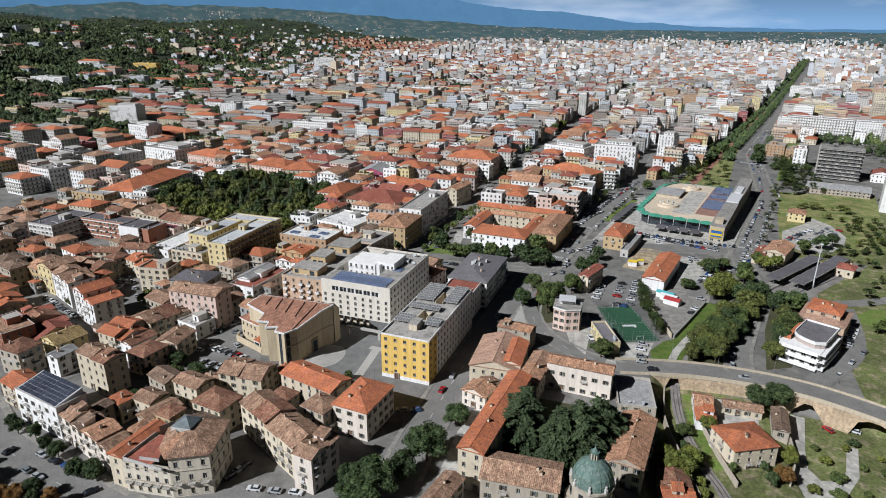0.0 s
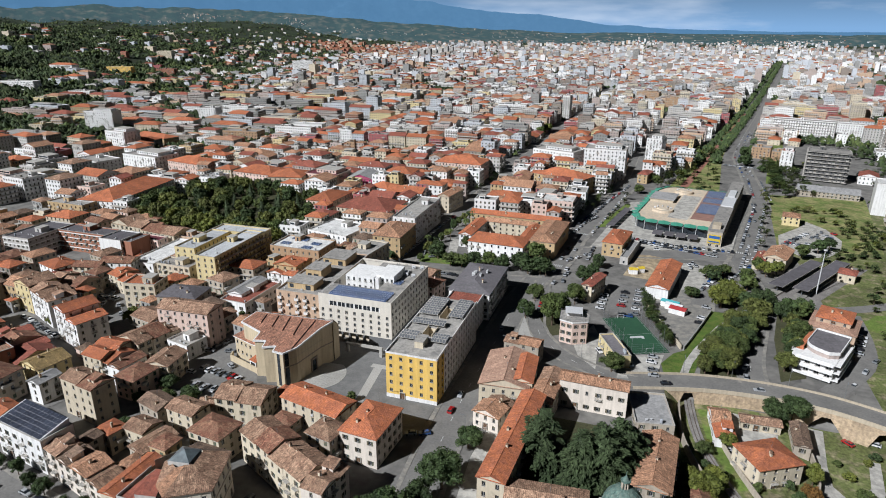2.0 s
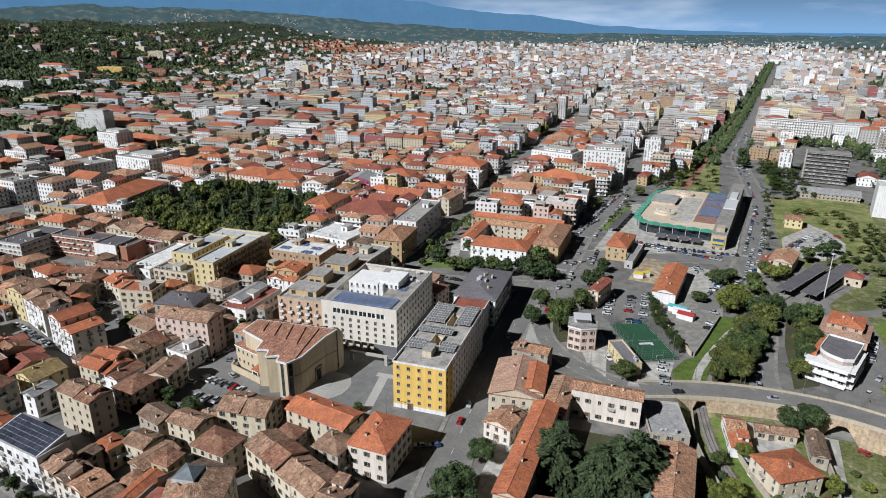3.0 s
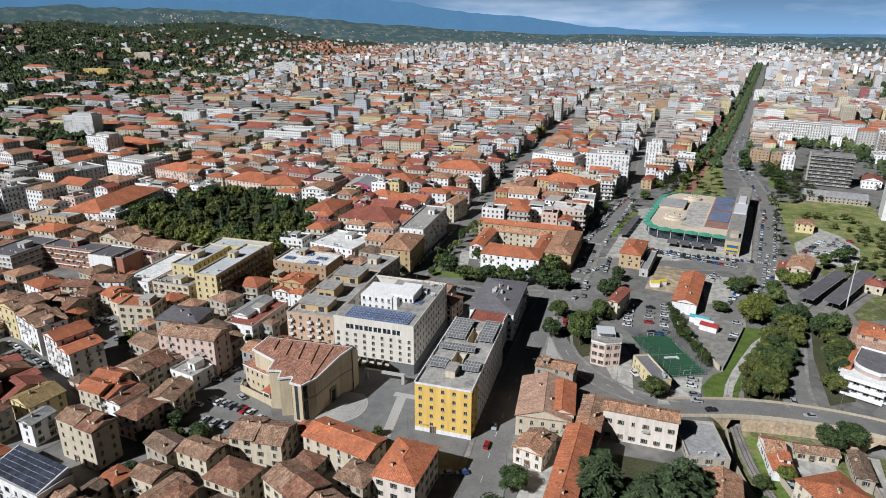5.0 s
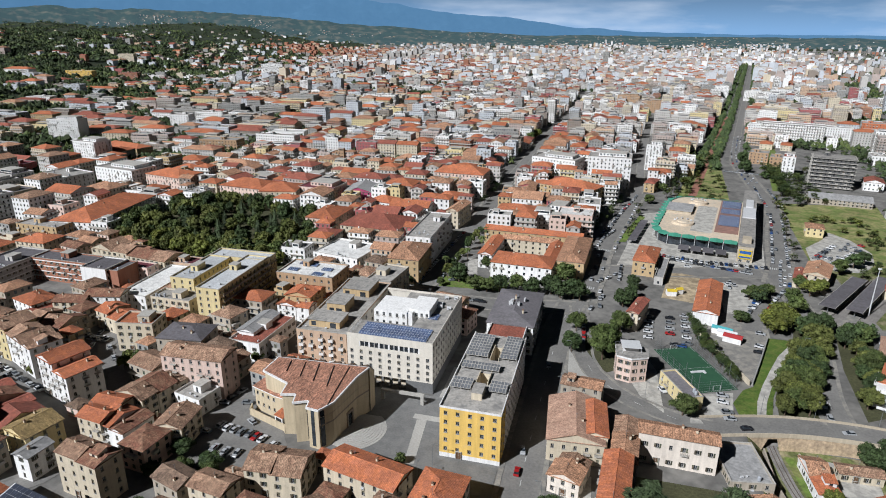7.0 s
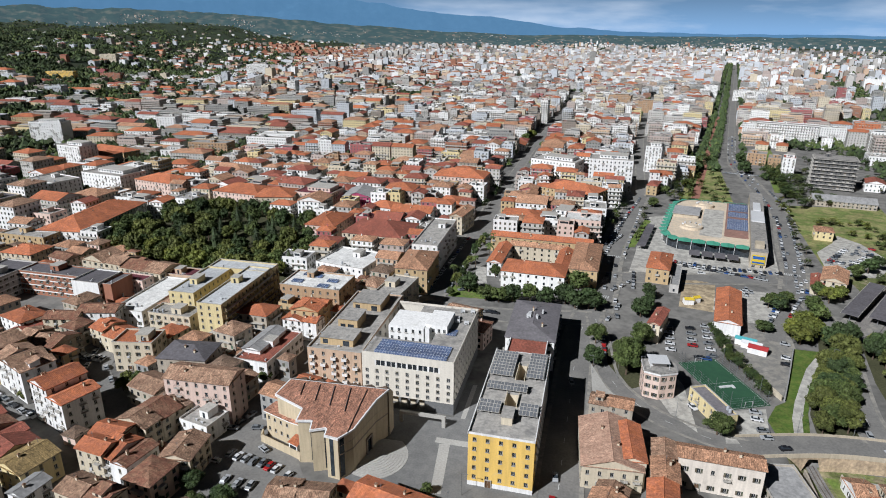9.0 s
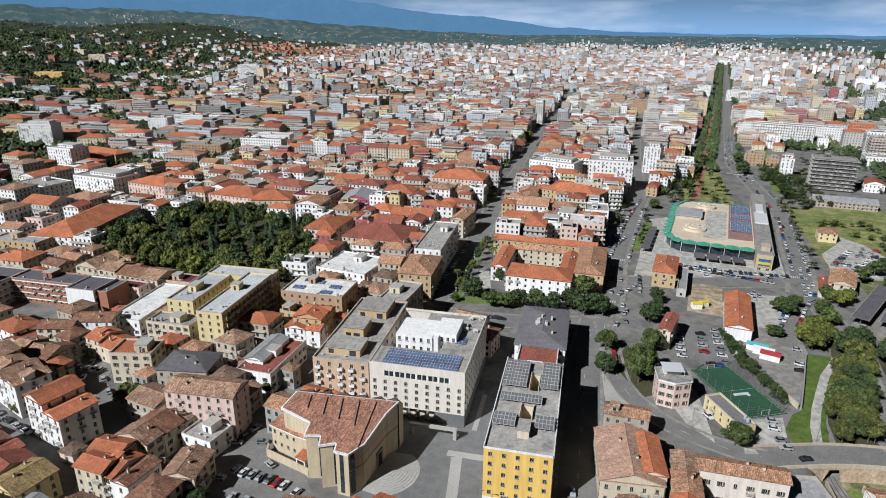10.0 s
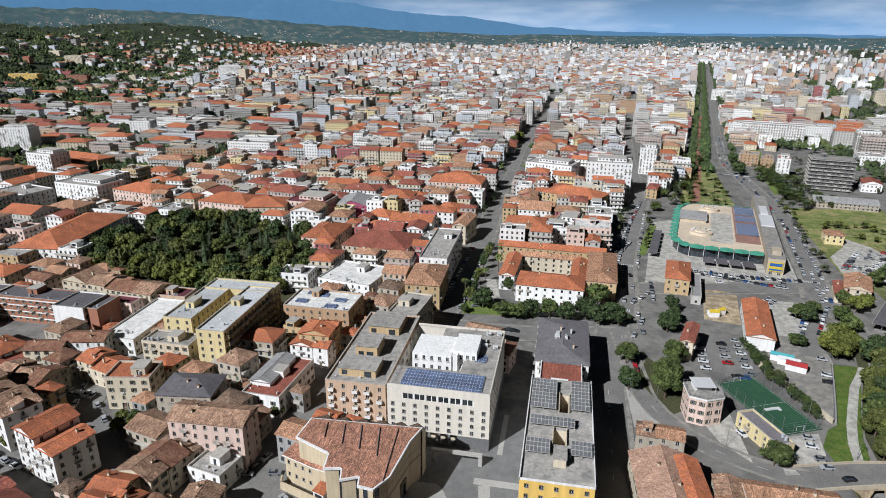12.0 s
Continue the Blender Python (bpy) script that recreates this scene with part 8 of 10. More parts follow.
def far_woods():
    """Tree cover of the hills and the gaps in the far town: many small clumps, joined."""
    r = random.Random(44)
    b = Build()
    placed = 0
    while placed < 31000:
        y = r.uniform(400, 4500) if r.random() < 0.5 else r.uniform(450, 2200)
        x = r.uniform(-1.50, 0.50) * y
        hillside = west_of_town(x, y)
        far = math.hypot(x + 45, y - 28)
        if far > 4500:
            continue
        chance = 0.26 if y > 1400 else 0.14 if x < -150 else 0.08
        if x < -420:
            chance = 0.85
        elif x > 120 + 0.19 * (y - 800):
            chance = 0.5
        if hillside > -80:
            chance = 0.9
        elif far > 3300:
            chance = 0.55
        elif x > 300 + 0.22 * max(0, y - 900):
            chance = 0.7
        if noise.noise((x / 120, y / 120, 3.0)) < -0.12:
            chance *= 0.3
        if r.random() > chance or blocked(x, y) or (y < 830 and taken(x, y, 4, 4)):
            continue
        s = r.uniform(3.4, 7.0) * (1 + min(y, 2400) / 3000) * float(np.interp(far, (3300, 4500), (1, 0.6)))
        if hillside > -120:
            s *= r.uniform(1.0, 1.5)
        shade = noise.noise((x / 70, y / 90, 7.0)) + r.uniform(-0.35, 0.35)
        clump(b, r, x, y, ground_height(x, y), s, 3, 0 if shade < 0.0 else 1 if shade < 0.26 else 2)
        placed += 1
    avenue = Build()
    for k in range(1200):
        y = 730 + 2500 * (k / 1200) ** 1.2
        x = np.interp(y, (640, 773, 844, 1294, 1855, 3222), (40, 49, 63, 145, 243, 482)) + r.choice((-9, -8, 4, 7, 8, 9, 38)) + r.uniform(-1.5, 1.5)
        s = r.uniform(3.4, 5.8) * (1 + y / 6000)
        clump(avenue, r, x, y, ground_height(x, y), s, 5, 0 if r.random() < 0.85 else 1)
    tagged(new("avenue_trees", avenue.mesh("avenue_trees", [LEAF["dark"], LEAF["green"]])), "green tree lines down the long avenue", "trees", kind="stuff")
    me = b.mesh("far_woods", [FOREST, LEAF["dark"], LEAF["green"]])
    tagged(new("far_woods", me), "dark green woods on hills and between houses", "woods", kind="stuff")


# ---- houses of the old town and round the square ----
house(-155.7, 256.0, 0, 21.0, 54.0, 18.5, 1, "bare", "conc", "peach", "apartment_building", "peach rendered apartment building with a flat concrete roof", balconies="solid")
house(-87.3, 286.0, 0, 19.7, 37.1, 13.0, -0, "hiplow", "slate", "white", "house", "white rendered house with a slate grey roof", units=8)
house(-89.7, 163.8, 0, 13.0, 18.0, 10.9, -4, "hip", "orange", "ivory", "house", "ivory rendered house with an orange clay tile roof")
house(-113.0, 171.0, 0, 24.0, 11.0, 9.0, -12, "gable", "orange", "cream", "house", "cream rendered house with an orange clay tile roof", split=False)
house(-194.7, 206.9, 0, 24.6, 11.0, 16.1, 3, "gable", "tile", "pink", "apartment_building", "pink rendered apartment building with a brown clay tile roof", split=False)
house(-205.2, 193.2, 0, 13.7, 19.9, 9.0, -11, "gable", "tile", "cream", "house", "cream rendered house with a brown clay tile roof")
house(-189.4, 196.9, 0, 12.1, 10.1, 6.0, -11, "flat", "conc", "white", "house", "white rendered house with a flat concrete roof")
house(-209.7, 178.7, 0, 10.7, 7.7, 10.0, -1, "gable", "orange", "cream", "house", "cream rendered house with an orange clay tile roof")
house(-208.2, 171.0, 0, 10.1, 7.8, 10.0, -6, "gable", "orange", "cream", "house", "cream rendered house with an orange clay tile roof")
house(-200.7, 172.9, 0, 14.9, 11.9, 8.5, -10, "gable", "orange", "white", "house", "white rendered house with an orange clay tile roof")
house(-183.5, 178.2, 0, 10.1, 12.3, 8.5, 6, "gable", "tile", "cream", "house", "cream rendered house with a brown clay tile roof")
house(-243.8, 193.7, 0, 10.8, 14.0, 15.2, -18.4, "gable", "orange", "white", "house", "tall white house with balconies and an orange tiled roof", balconies=True, split=False)
house(-234.5, 190.1, 0, 8.8, 13.0, 12.4, -18.4, "gable", "orange", "white", "house", "white house with balconies and an orange tiled roof", balconies=True, split=False)
house(-270.6, 205.0, 0, 23.3, 12.0, 12.8, -21.9, "gable", "tile", "white", "house", "white rendered house with a brown clay tile roof", balconies=True)
house(-288.4, 211.2, 0, 12.8, 13.0, 14.2, -12, "gable", "tile", "paleyellow", "house", "pale yellow house with a brown clay tile roof", balconies=True, split=False)
house(-225.7, 162.0, 0, 12.0, 12.1, 8.5, -13, "gable", "ochre", "paleyellow", "house", "pale yellow house with an ochre coloured roof")
house(-215.0, 152.0, 0, 6.2, 8.4, 8.5, -6, "gable", "grey", "white", "house", "white rendered house with a grey sheet roof")
house(-191.5, 149.8, 0, 16.7, 9.0, 14.0, -9, "gable", "tile", "cream", "house", "cream rendered house with a brown clay tile roof")
house(-189.0, 126.6, 0, 24.0, 10.3, 11.4, -9, "bare", "dark", "white", "house", "white rendered house with a dark grey roof")
house(-162.7, 120.0, 0, 31.9, 7.7, 9.6, -15, "gable", "tile", "ivory", "house", "ivory rendered house with a brown clay tile roof")
house(-210.8, 132.0, 0, 10.3, 9.2, 8.5, -11, "gable", "orange", "cream", "house", "cream rendered house with an orange clay tile roof")
house(-108.2, 142.3, 0, 33.1, 11.3, 11.2, -26, "gable", "tile", "cream", "house", "cream rendered house with a brown clay tile roof")
house(-89.8, 133.4, 0, 7.3, 13.0, 12.2, -7, "gable", "tile", "ivory", "house", "ivory rendered house with a brown clay tile roof")
house(-153.0, 153.7, 0, 11.6, 8.0, 8.5, -7, "gable", "tile", "cream", "house", "cream rendered house with a brown clay tile roof")
house(-139.4, 167.0, 0, 17.5, 12.1, 9.0, 6, "gable", "tile", "cream", "house", "cream rendered house with a brown clay tile roof")
house(-165.9, 154.2, 0, 11.0, 8.0, 7.5, -16, "gable", "brown", "stone", "house", "ruinous stone house with a dark sagging roof")
house(-160.3, 140.9, 0, 8.4, 7.5, 8.0, -7, "gable", "tile", "cream", "house", "cream rendered house with a brown clay tile roof")
house(-151.1, 135.5, 0, 7.0, 12.0, 8.0, -15, "gable", "tile", "stone", "house", "weathered stone house with a brown clay tile roof")
house(-246.9, 168.9, 0, 31.3, 15.6, 8.5, -19, "gable", "red", "cream", "house", "cream rendered house with a dark red tiled roof")
house(-250.0, 157.3, 0, 20.0, 12.0, 11.9, -18, "flat", "tile", "brick", "house", "red brick house with a brown clay tile roof")
house(-278.7, 174.9, 0, 15.0, 15.0, 10.0, -18, "gable", "orange", "stone", "house", "weathered stone house with an orange clay tile roof")
house(-305.2, 281.0, 0, 15.6, 16.5, 12.3, 0, "bare", "dark", "white", "school_wing", "blank white school wing with a flat dark roof", blank=(0, 3))
house(-331.5, 284.0, 0, 37.0, 12.0, 12.0, 0, "flat", "dark", "brick", "school", "brick school range with white bands and flat roof", bands=4)
house(-294.4, 282.0, 0, 5.6, 15.0, 11.6, 0, "bare", "dark", "brick", "school_wing", "blank brick end wing of the school", blank=(0, 1, 3))
house(-360.2, 274.0, 0, 19.8, 32.0, 12.0, 0, "flat", "dark", "pale", "school", "pale school wing with dark upper storeys", bands=4)
house(-223.3, 275.5, 0, 11.8, 45.0, 18.8, 1, "flat", "palegrey", "paleyellow", "apartment_building", "pale yellow apartment building with balconies and a grey roof", balconies="long")
house(-243.2, 278.0, 0, 12.6, 32.0, 18.2, 1, "flat", "palegrey", "paleyellow", "apartment_building", "pale yellow apartment wing with a pale grey roof")
house(-242.4, 256.6, 0, 21.0, 10.2, 12.0, -1, "flat", "conc", "cream", "house", "cream rendered house with a flat concrete roof")
house(-271.6, 280.0, 0, 16.0, 41.0, 7.0, 1, "bare", "white", "white", "house", "long low white hall with a pale flat roof")
house(-240.7, 230.6, 0, 16.2, 11.8, 12.4, 11, "flat", "orange", "cream", "house", "cream rendered house with an orange clay tile roof")
house(-216.1, 228.2, 0, 19.3, 14.4, 11.0, 8, "hip", "dark", "stone", "house", "weathered stone house with a dark grey roof")
house(-263.3, 242.4, 0, 17.3, 11.5, 8.5, -15, "gable", "orange", "cream", "house", "cream rendered house with an orange clay tile roof")
house(-283.2, 227.2, 0, 22.1, 14.4, 8.5, -6, "gable", "tile", "stone", "house", "weathered stone house with a brown clay tile roof")
house(-311.0, 242.9, 0, 16.3, 12.2, 8.5, -16, "hip", "orange", "white", "house", "white rendered house with an orange clay tile roof")
house(-304.4, 240.4, 0, 10.8, 12.4, 5.0, -9, "gable", "red", "cream", "house", "cream rendered house with a dark red tiled roof")
house(-293.0, 247.0, 0, 15.0, 9.0, 8.5, 12, "gable", "rust", "cream", "house", "cream rendered house with a rust coloured tile roof")
house(-281.0, 255.5, 0, 17.0, 10.0, 9.5, 14, "gable", "rust", "white", "house", "white rendered house with a rust coloured tile roof")
house(-308.9, 309.1, 0, 56.3, 14.7, 10.0, -8, "gable", "tile", "cream", "house", "cream rendered house with a brown clay tile roof")
house(-276.5, 307.0, 0, 20.0, 10.5, 8.0, 1, "flat", "maroon", "peach", "house", "peach house with a maroon terrace roof by the park")
house(-292.3, 292.9, 0, 14.0, 8.0, 8.5, -3, "flat", "maroon", "pink", "house", "pink rendered house with a brown clay tile roof")
house(-388.1, 373.6, -1, 30.0, 70.4, 13.0, 7, "hip", "orange", "white", "house", "white rendered house with an orange clay tile roof")
house(-399.6, 333.1, -1, 32.9, 12.2, 12.0, -2, "flat", "conc", "ochre", "house", "ochre rendered house with a flat concrete roof")
house(-377.0, 308.8, -1, 20.5, 15.6, 12.0, -0, "hip", "orange", "cream", "house", "cream rendered house with an orange clay tile roof")
house(-488.7, 443.5, -1, 34.7, 22.7, 16.0, -14, "flat", "conc", "white", "apartment_building", "white rendered apartment building with a flat concrete roof")
house(-562.4, 548.5, -1, 30.0, 20.0, 22.0, -8, "terrace", "conc", "white", "apartment_building", "white rendered apartment building with a flat concrete roof")
house(-461.4, 477.8, -1, 44.1, 26.0, 16.0, -9, "terrace", "conc", "white", "apartment_building", "white rendered apartment building with a flat concrete roof")
house(-413.7, 479.4, -1, 39.2, 26.0, 13.0, -11, "hip", "orange", "pink", "house", "pink rendered house with an orange clay tile roof")
house(-395.9, 483.6, -1, 25.3, 26.0, 9.0, 8, "flat", "conc", "white", "house", "white rendered house with a flat concrete roof")
house(-329.7, 463.5, -1, 41.0, 26.0, 13.0, -6, "hip", "orange", "pink", "house", "pink rendered house with an orange clay tile roof")
house(-298.6, 456.2, -1, 28.0, 26.0, 14.0, 15, "hip", "orange", "cream", "house", "cream rendered house with an orange clay tile roof")
house(-271.6, 472.9, -2, 29.5, 26.0, 15.0, -4, "terrace", "maroon", "pink", "apartment_building", "pink rendered apartment building with a maroon terrace roof")
house(-242.9, 484.6, -3, 21.4, 26.0, 13.0, 7, "gable", "grey", "magenta", "house", "magenta painted house with a grey sheet roof")
house(-233.8, 405.2, -1, 20.3, 31.3, 13.3, -2, "hip", "orange", "pink", "house", "pink rendered house with an orange clay tile roof")
house(-195.2, 396.3, -1, 39.0, 32.3, 13.0, -4, "hip", "red", "cream", "house", "cream rendered house with a dark red tiled roof")
house(-195.6, 347.4, 0, 29.7, 27.3, 9.0, -10, "flat", "white", "white", "house", "white rendered house with a pale flat roof")
house(-155.8, 342.1, 0, 17.1, 28.5, 13.9, 2, "hip", "tan", "ochre", "house", "ochre rendered house with a faded tan tile roof")
house(-157.0, 385.0, 0, 14.9, 52.8, 16.0, 1, "flat", "conc", "white", "apartment_building", "white rendered apartment building with a flat concrete roof")
house(-154.3, 296.4, 0, 12.7, 31.3, 16.0, -6, "flat", "conc", "cream", "apartment_building", "cream rendered apartment building with a flat concrete roof")
house(-195.6, 303.0, 0, 30.9, 20.0, 13.0, -1, "flat", "white", "tanwall", "house", "tan brick house with a pale roof and solar panels")
house(-187.3, 278.1, 0, 13.0, 16.8, 13.0, 1, "gable", "orange", "ochre", "house", "ochre rendered house with an orange clay tile roof")
house(-188.2, 270.9, 0, 16.4, 8.1, 9.0, -3, "gable", "orange", "white", "house", "white rendered house with an orange clay tile roof")
house(-190.7, 244.7, 0, 14.6, 28.0, 8.0, -3, "flat", "red", "white", "house", "white rendered house with a dark red tiled roof")
house(-94.5, 359.0, -1, 33.5, 19.2, 10.0, -3, "hip", "orange", "white", "house", "white rendered house with an orange clay tile roof")
house(-114.9, 463.2, -3, 26.4, 20.4, 12.0, -2, "hip", "orange", "white", "house", "white rendered house with an orange clay tile roof")
house(-86.8, 472.2, -3, 15.5, 26.0, 12.0, -9, "terrace", "conc", "white", "house", "white rendered house with a flat concrete roof")
house(-82.2, 544.4, -4, 45.0, 26.0, 14.0, -25, "hip", "orange", "ochre", "house", "ochre rendered house with an orange clay tile roof")
house(-103.7, 653.2, -6, 45.0, 26.0, 17.5, -18, "terrace", "conc", "white", "apartment_building", "white rendered apartment building with a flat concrete roof")
house(-53.8, 620.2, -6, 37.8, 26.0, 27.8, -2, "terrace", "conc", "white", "apartment_building", "white rendered apartment building with a flat concrete roof")
house(-178.9, 560.6, -5, 43.9, 26.0, 17.2, -2, "hip", "orange", "pink", "apartment_building", "pink rendered apartment building with an orange clay tile roof")
house(-154.7, 449.7, -2, 9.0, 26.0, 13.0, -7, "gable", "tan", "cream", "house", "cream rendered house with a faded tan tile roof")
house(-214.1, 459.4, -2, 18.8, 16.6, 11.1, -13, "hip", "orange", "white", "house", "white rendered house with an orange clay tile roof")
house(-189.9, 449.8, -2, 28.6, 17.4, 12.0, 2, "gable", "orange", "white", "house", "white rendered house with an orange clay tile roof")
house(0.3, 340.0, 0, 11.1, 41.9, 6.0, -10, "gabled", "orange", "white", "house", "white rendered house with an orange clay tile roof", blank=(0,))
house(-27.5, 391.0, 0, 12.0, 28.0, 8.0, -9, "hip", "orange", "ochre", "house", "ochre rendered house with an orange clay tile roof")
house(-34.0, 312.2, 0, 5.2, 18.3, 9.0, -17, "gable", "red", "cream", "house", "cream rendered house with a dark red tiled roof")
house(-19.3, 251.6, 0, 6.3, 19.7, 5.0, 25, "bare", "slate", "paleyellow", "house", "cream rendered house with a grey sheet roof")
house(71.0, 298.5, -1, 18.0, 19.0, 9.0, -20, "hiplow", "faded", "peach", "house", "peach rendered villa with a faded tile apron roof")
house(71.4, 300.5, 8.6, 13.0, 14.5, 2.6, -20, "hip", "orange", "peach", "roof_storey", "peach roof storey with a bright orange tile roof", floors=1)
house(95.5, 381.5, 0, 9.0, 9.5, 4.2, -20, "hip", "red", "cream", "house", "small house with a dark red roof by the station")
house(116.0, 352.0, 0, 14.0, 16.0, 9.0, -18, "hip", "orange", "white", "house", "white house with an orange roof by the road")
house(160.0, 556.0, None, 16.0, 22.0, 24.0, -12, "bare", "white", "white", "apartment_building", "plain white tower wall beside the waste ground", blank=(0, 1, 3))
house(32.3, 199.7, -7, 15.5, 13.2, 8.5, 30, "hip", "orange", "cream", "house", "cream rendered house with an orange clay tile roof")
house(20.5, 219.0, -6, 6.5, 18.7, 4.0, 5, "gable", "orange", "white", "house", "white rendered house with an orange clay tile roof")
house(-23.9, 210.8, 0, 23.7, 6.8, 11.0, -2, "gable", "tan", "ivory", "house", "ivory rendered house with a brown clay tile roof", split=False, floors=2)
house(-55.7, 191.5, 0, 9.6, 13.2, 6.0, -14, "gable", "tan", "ivory", "house", "ivory rendered house with a faded tan tile roof")
house(-43.8, 167.7, 0, 7.8, 46.2, 14.0, -4, "gable", "orange", "cream", "house", "cream rendered house with an orange clay tile roof", split=False)
house(-30.2, 145.3, 0, 21.5, 12.2, 11.0, 5, "gable", "tile", "stone", "house", "weathered stone house with a brown clay tile roof", split=False)
house(-2.2, 175.7, -1, 10.5, 26.9, 9.0, -5, "gable", "tan", "stone", "house", "weathered stone house with a faded tan tile roof", split=False)
house(-4.0, 213.0, -3, 13.0, 20.0, 5.0, 10, "bare", "grey", "stone", "house", "weathered stone house with a grey sheet roof")
house(11.8, 169.5, -7, 9.0, 13.1, 6.0, 12, "gable", "orange", "cream", "house", "cream rendered house with an orange clay tile roof")
house(-49.2, 132.9, 0, 6.1, 12.0, 9.0, -10, "gable", "tile", "cream", "house", "cream rendered house with a brown clay tile roof")
# dark wall colour stands in for shade between the open floors
house(144.5, 675.8, -8, 34.0, 22.0, 29.6, -12, "slabs", "conc", "shade_void", "apartment_building", "bare grey concrete apartment building with a flat concrete roof")
house(132.2, 602.9, -5, 46.0, 17.0, 5.0, -9, "gable", "grey", "stone", "warehouse", "long weathered warehouse with a grey sheet roof", split=False)
house(87.0, 497.0, -2, 11.0, 13.0, 5.5, -10, "hip", "tan", "paleyellow", "house", "pale yellow house with a faded tan tile roof")
house(63.6, 396.9, 0, 12.1, 22.2, 6.0, -20, "gable", "tan", "cream", "house", "cream rendered house with a faded tan tile roof")
house(53.8, 391.9, 0, 5.9, 19.8, 4.0, -16, "gable", "red", "cream", "house", "cream rendered house with a dark red tiled roof")
house(-39.8, 205.9, 0, 7.7, 23.6, 9.0, -3, "gable", "tan", "stone", "house", "weathered stone house with a brown clay tile roof")
house(-54.9, 237.7, 0, 14.7, 7.2, 8.0, -7, "gable", "tile", "stone", "house", "weathered stone house with a brown clay tile roof")
house(-65.5, 852.5, None, 31.3, 20.0, 10.5, -14, "flat", "conc", "green", "house", "pale green house with a flat concrete roof")
house(-9.1, 715.0, None, 15.9, 20.0, 26.0, -14, "terrace", "conc", "white", "apartment_building", "white rendered apartment building with a flat concrete roof")
house(36.6, 940.1, None, 24.8, 20.0, 20.6, -14, "terrace", "conc", "white", "apartment_building", "white rendered apartment building with a flat concrete roof")
house(-16.2, 607.7, None, 8.7, 20.0, 8.5, -14, "hip", "red", "ochre", "house", "ochre rendered house with a dark red tiled roof")
house(16.3, 730.7, None, 13.4, 19.8, 7.0, -14, "hip", "orange", "cream", "house", "cream rendered house with an orange clay tile roof")
house(179.6, 980.2, None, 75.0, 20.0, 24.7, -14, "slabs", "conc", "white", "apartment_building", "white rendered apartment building with a flat concrete roof")
house(135.4, 908.0, None, 14.3, 20.0, 7.0, -14, "hip", "orange", "cream", "house", "cream rendered house with an orange clay tile roof")
house(157.6, 902.9, None, 12.9, 20.0, 7.0, -14, "hip", "orange", "cream", "house", "cream rendered house with an orange clay tile roof")
house(105.3, 791.8, None, 19.0, 20.0, 12.3, -14, "flat", "conc", "tanwall", "house", "tan brick house with a flat concrete roof")
house(120.6, 780.6, None, 12.3, 20.0, 10.0, -14, "flat", "conc", "tanwall", "house", "tan brick house with a flat concrete roof")
house(119.8, 724.5, None, 11.3, 20.0, 19.6, -14, "terrace", "red", "white", "apartment_building", "white rendered apartment building with a dark red tiled roof")
house(308.9, 1075.5, None, 31.3, 20.0, 19.8, -14, "flat", "conc", "terracotta", "apartment_building", "terracotta coloured apartment building with a flat concrete roof")
house(216.5, 934.3, None, 11.4, 20.0, 14.1, -14, "flat", "conc", "white", "house", "white rendered house with a flat concrete roof")
house(321.5, 1259.6, None, 23.9, 20.0, 22.0, -14, "terrace", "conc", "cream", "apartment_building", "cream rendered apartment building with a flat concrete roof")
house(292.5, 1596.9, None, 42.0, 20.0, 27.2, -14, "flat", "conc", "white", "apartment_building", "white rendered apartment building with a flat concrete roof")
house(247.7, 1612.6, None, 49.9, 20.0, 21.6, -14, "flat", "conc", "white", "apartment_building", "white rendered apartment building with a flat concrete roof")
house(368.2, 1616.9, None, 32.9, 20.0, 21.2, -14, "flat", "conc", "ochre", "apartment_building", "ochre rendered apartment building with a flat concrete roof")
house(220.8, 1408.1, None, 44.8, 20.0, 9.2, -14, "flat", "conc", "white", "house", "white rendered house with a flat concrete roof")
house(18.4, 1322.1, None, 30.5, 20.0, 21.1, -11, "terrace", "conc", "tanwall", "apartment_building", "tan brick apartment building with a flat concrete roof")
house(-30.2, 1387.5, None, 44.0, 20.0, 25.1, -13, "terrace", "conc", "tanwall", "apartment_building", "tan brick apartment building with a flat concrete roof")
house(39.0, 1750.9, None, 73.7, 20.0, 17.3, -9, "flat", "conc", "pink", "apartment_building", "pink rendered apartment building with a flat concrete roof")
house(181.0, 677.5, None, 15.7, 20.0, 8.0, -14, "gable", "red", "white", "house", "white rendered house with a dark red tiled roof")
house(-717.8, 673.8, None, 40.6, 20.0, 27.0, 10, "terrace", "conc", "white", "apartment_building", "white rendered apartment building with a flat concrete roof")
house(-725.1, 569.3, None, 68.6, 20.0, 11.7, -1, "flat", "conc", "grey", "house", "bare grey concrete house with a flat concrete roof")
house(-778.2, 629.7, None, 19.4, 20.0, 12.0, 10, "flat", "ochre", "cream", "house", "cream rendered house with an ochre coloured roof")
house(-594.5, 489.4, None, 26.2, 16.1, 10.7, 4, "flat", "maroon", "rose", "house", "rose painted house with a maroon terrace roof")
house(-579.2, 613.8, None, 61.3, 20.0, 10.0, -14, "hip", "orange", "ochre", "house", "ochre rendered house with an orange clay tile roof")
house(-520.1, 637.7, None, 22.7, 20.0, 8.9, 10, "terrace", "conc", "white", "house", "white rendered house with a flat concrete roof")
house(-484.5, 630.4, None, 25.4, 20.0, 9.3, 10, "hip", "red", "brick", "house", "red brick house with a dark red tiled roof")
house(-496.3, 672.3, None, 46.4, 20.0, 13.1, 5, "flat", "conc", "tanwall", "house", "tan brick house with a flat concrete roof")
